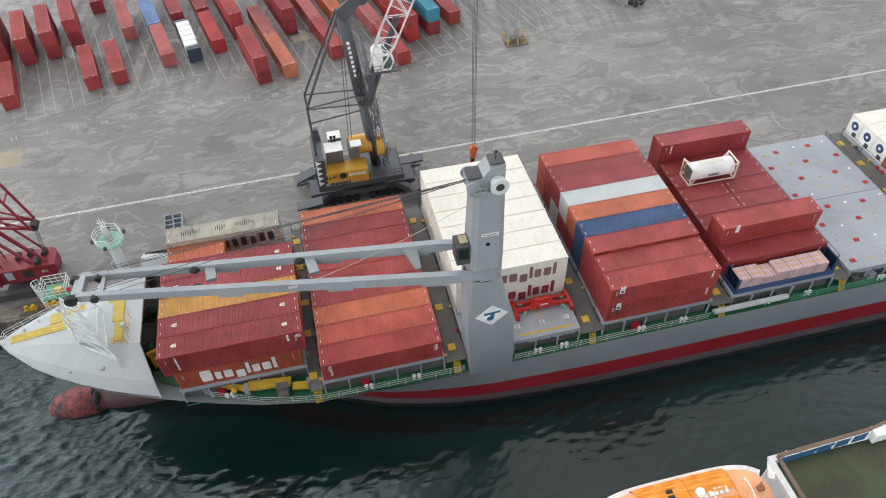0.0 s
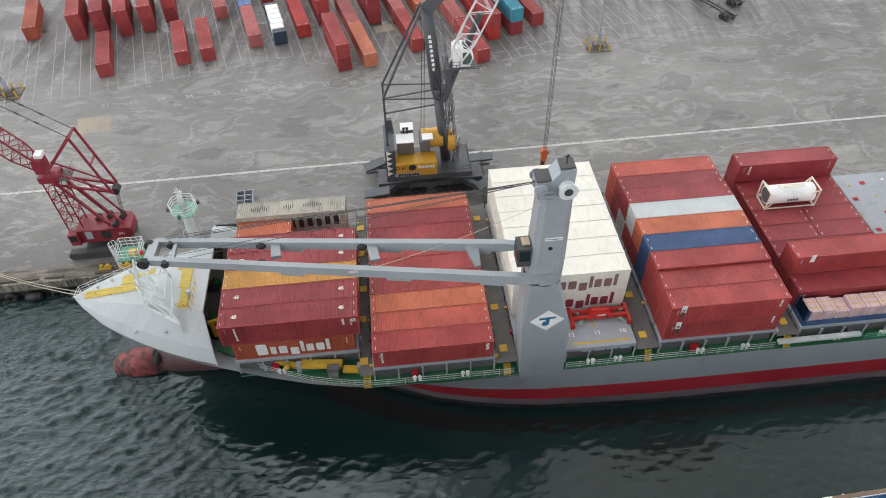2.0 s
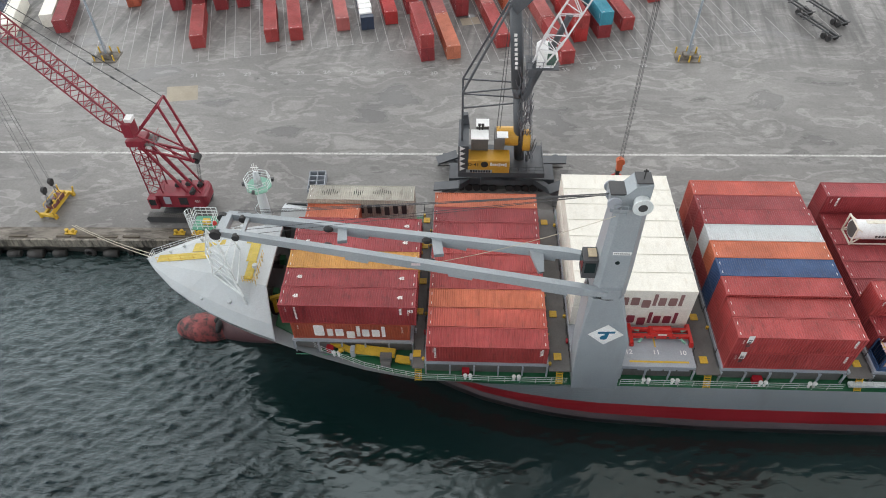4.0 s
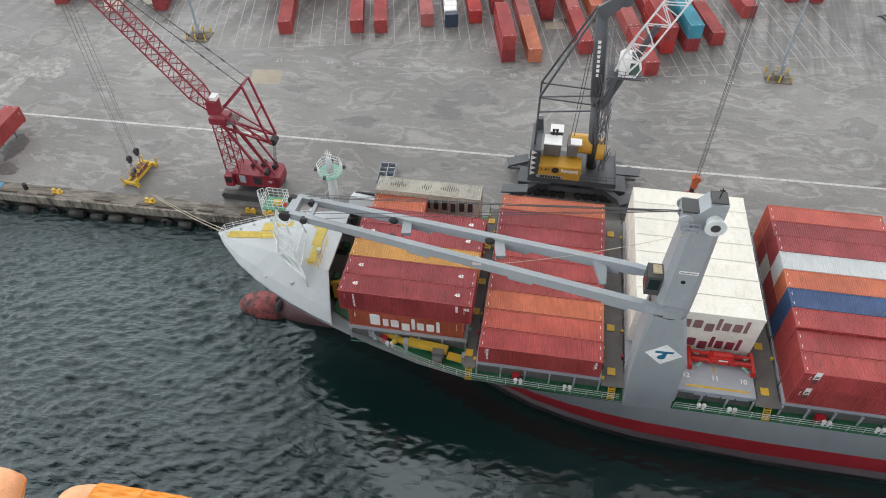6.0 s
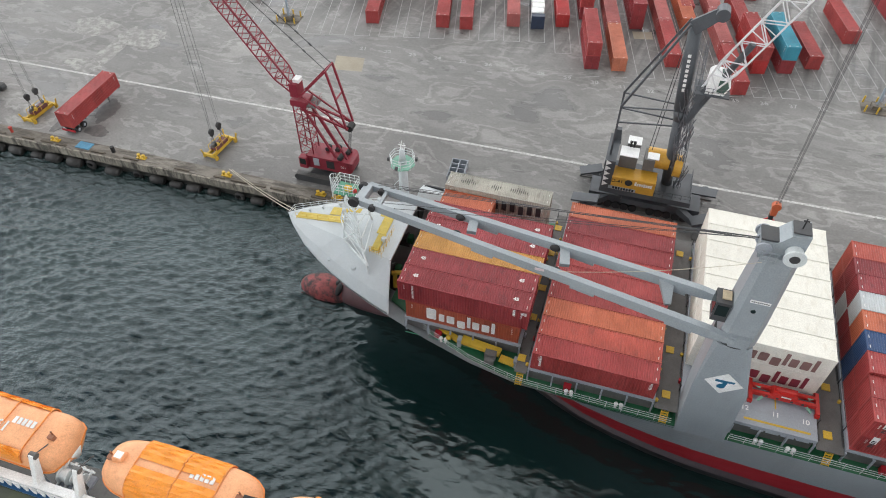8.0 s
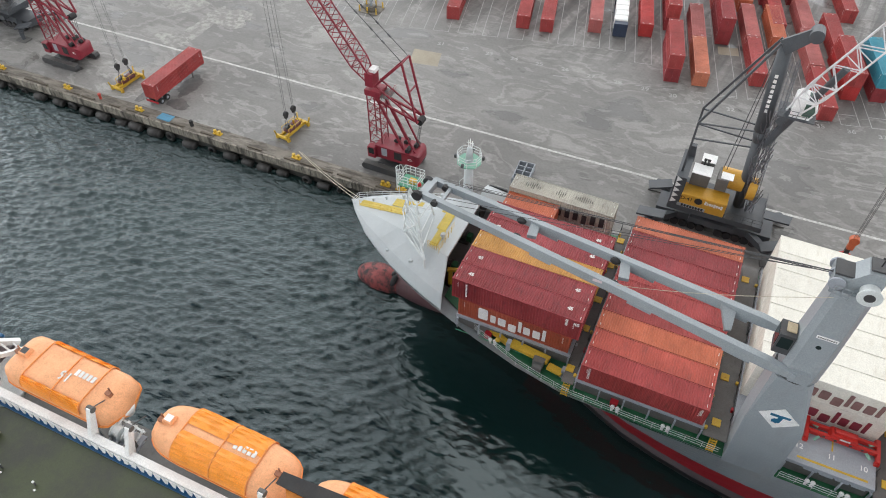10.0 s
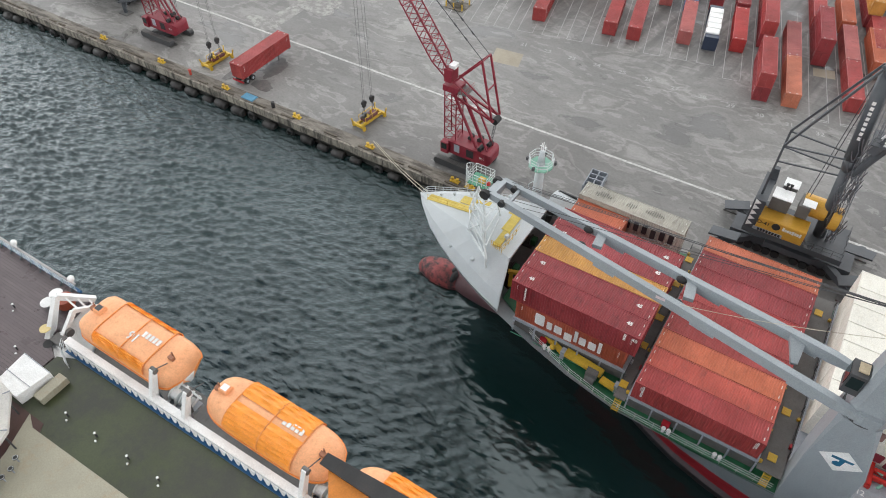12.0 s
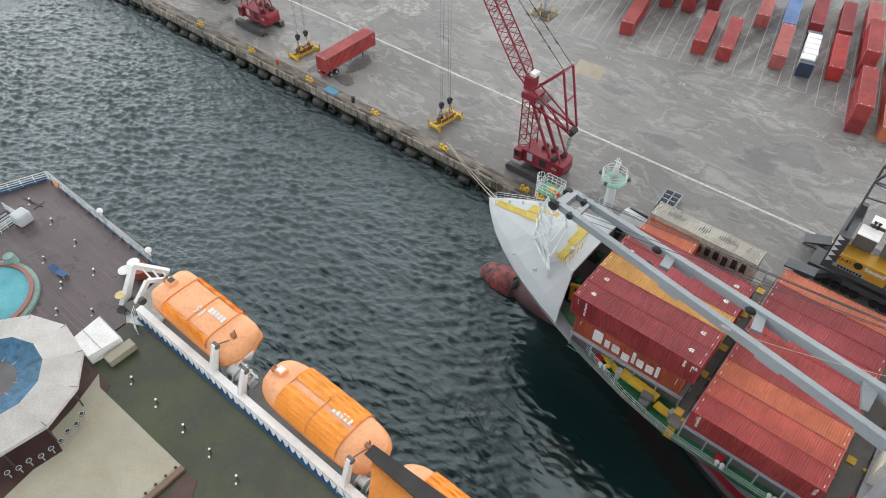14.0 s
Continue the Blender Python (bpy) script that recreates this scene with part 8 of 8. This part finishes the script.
for k in range(16):
    a = -1.25 + k * 0.115
    ST = thing("bar_stool", pose(-44.2 + 7.2 * math.cos(a) + R.uniform(-0.15, 0.15), -39.6 + 7.2 * math.sin(a), TOPD + 0.02, 0, 0, math.degrees(a)), "dark bar stool with pale round ring under the canopy", "stool", "stools round the bar")
    bm = bmesh.new()
    tube(bm, (0, 0, 0.7), (0, 0, 0.76), 0.24, 14)
    part("seat", bm, DARK, ST)
    bm = bmesh.new()
    for q in range(10):
        b0, b1 = q / 10 * math.tau, (q + 1) / 10 * math.tau
        tube(bm, (0.2 * math.cos(b0), 0.2 * math.sin(b0), 0.78), (0.2 * math.cos(b1), 0.2 * math.sin(b1), 0.78), 0.02, 5)
    part("seat_ring", bm, RAILW, ST)
    bm = bmesh.new()
    tube(bm, (0, 0, 0), (0, 0, 0.7), 0.05, 8)
    part("stem", bm, HATG, ST)

# white skylight box, rusty deck and pale covers
SK = thing("skylight_box", pose(-43.4, -31.4, TOPD), "white flat-topped deck box between the decks", "deck box")
bm = bmesh.new()
prism(bm, [(-2.0, 1.5), (1.6, 1.4), (1.2, -1.6), (-1.6, -1.5)], 0, 1.2)
part("box", bm, WHITE, SK)
bm = bmesh.new()
beam(bm, (-1.9, -0.35, 1.22), (1.4, -0.4, 1.22), 0.05, 0.03)
beam(bm, (-1.9, 1.45, 1.22), (1.6, 1.35, 1.22), 0.06, 0.05)
part("seam", bm, HATG, SK)
bm = bmesh.new()
box(bm, (2.3, 0.6, 0.35), (1.0, 2.6, 0.7))
part("step", bm, CANVAS, SK)
railing([(-41.9, -28.6, TOPD), (-43.6, -27.9, TOPD), (-44.2, -27.2, TOPD)], RAILW, "white rail around the boat deck steps", 1.0, 0.4, 0.035, 3)
bm = bmesh.new()
prism(bm, [(-43.8, -33.2), (-39.2, -33.2), (-36.0, -38.0), (-33.0, -46.0), (-60, -50), (-60, -44)], TOPD - 0.05, TOPD - 0.02)
part("rusty_floor", bm, RUST, CS)
bm = bmesh.new()
prism(bm, [(-40.9, -33.2), (-39.6, -33.9), (-28.0, -33.7), (-28.0, -48), (-36.0, -47.0), (-36.9, -41.3), (-36.6, -39.0), (-38.9, -38.7), (-39.5, -36.4)], TOPD - 0.03, TOPD + 0.05)
part("pale_cover", bm, CANVAS, CS, "stained pale deck cover")
bm = bmesh.new()
beam(bm, (-28.0, -33.7, TOPD + 0.1), (-28.0, -48, TOPD + 0.1), 0.5, 0.3)
part("edge_board", bm, TEAKR, CS)
bm = bmesh.new()
prism(bm, [(-27.7, -34.0), (-26.4, -33.6), (-24.6, -36.0), (-24.8, -48), (-26.0, -48), (-26.6, -38)], TOPD - 0.05, TOPD - 0.02)
part("bare_patch", bm, RUST, CS)
bm = bmesh.new()
for i in range(5):
    tube(bm, (-28.5, -34.1 - i * 0.9, TOPD + 0.05), (-28.5, -34.1 - i * 0.9, TOPD + 0.12), 0.12, 8)
part("cover_stud", bm, RUST, CS)

# funnel wing, orange with a black top
FN = thing("funnel_wing", pose(-14.9, -25.2, TOPD), "orange funnel wing with a broad black top", "funnel")
FO = paint("funnel_orange", (0.60, 0.20, 0.02), 0.45, dirt=0.2)
bm = bmesh.new()
solid_loft(bm, [[(0.2, -0.2, 0), (12, 0.2, 0), (12, -7, 0), (2.6, -4.0, 0)], [(0, 0, 7.0), (12, 0.5, 7.0), (12, -6.0, 5.6), (2.3, -3.0, 6.4)]])
part("wing", bm, FO, FN)
bm = bmesh.new()
solid_loft(bm, [[(-0.05, -0.75, 6.95), (12, -0.9, 6.7), (12, 0.75, 6.95), (-0.05, 0.1, 6.95)], [(-0.1, -0.8, 7.2), (12, -0.9, 7.2), (12, 0.8, 7.2), (-0.1, 0.12, 7.2)]])
part("black_top", bm, BLACK, FN)
bm = bmesh.new()
box(bm, (6, -2.5, 0.3), (9, 4, 0.9))
part("base", bm, WHITE, FN)


# ---- loose pieces of these parts become parts of their own ----
def split_loose(ob):
    bm = bmesh.new()
    bm.from_mesh(ob.data)
    left, islands = set(bm.verts), []
    while left:
        todo, isle = [left.pop()], []
        while todo:
            v = todo.pop()
            isle.append(v)
            for e in v.link_edges:
                w = e.other_vert(v)
                if w in left:
                    left.discard(w)
                    todo.append(w)
        islands.append(isle)
    if len(islands) > 1:
        for isle in islands:
            keep = set(isle)
            index = {v: i for i, v in enumerate(isle)}
            me = bpy.data.meshes.new(ob.name.split(".")[0])
            me.from_pydata([v.co[:] for v in isle], [], [[index[v] for v in f.verts] for f in bm.faces if f.verts[0] in keep])
            me.materials.append(ob.data.materials[0])
            o = new(ob.name.split(".")[0], me)
            o.parent = ob.parent
            o.matrix_parent_inverse = ob.matrix_parent_inverse
            o.matrix_basis = ob.matrix_basis
        bpy.data.objects.remove(ob)
    bm.free()


LOOSE = set("rubbing_strake strap machinery jib_pivot head_cover platform_rail jib_head cross_bracket stand floodlight leg brace flipper luffing_rope hoist_rope sling pendant gantry_frame wheel deck_plate equipment_box roof_panel "
            "seam flange side_mark warning_teeth landing_leg corner_post toothed_bracket cover_stud exhaust winch_drum gantry_rope call_sign_bar side_plate divider linkage stringer "
            "name_mark release_hook bulwark_beam white_bulwark hatch_stiffener plate_writing tower_mark lightening_hole anti_slip_path bracket".split())
for ob in [o for o in scene.objects if o.type == "MESH" and o.parent and o.name.split(".")[0] in LOOSE and o.data.users == 1 and not o.children]:
    split_loose(ob)
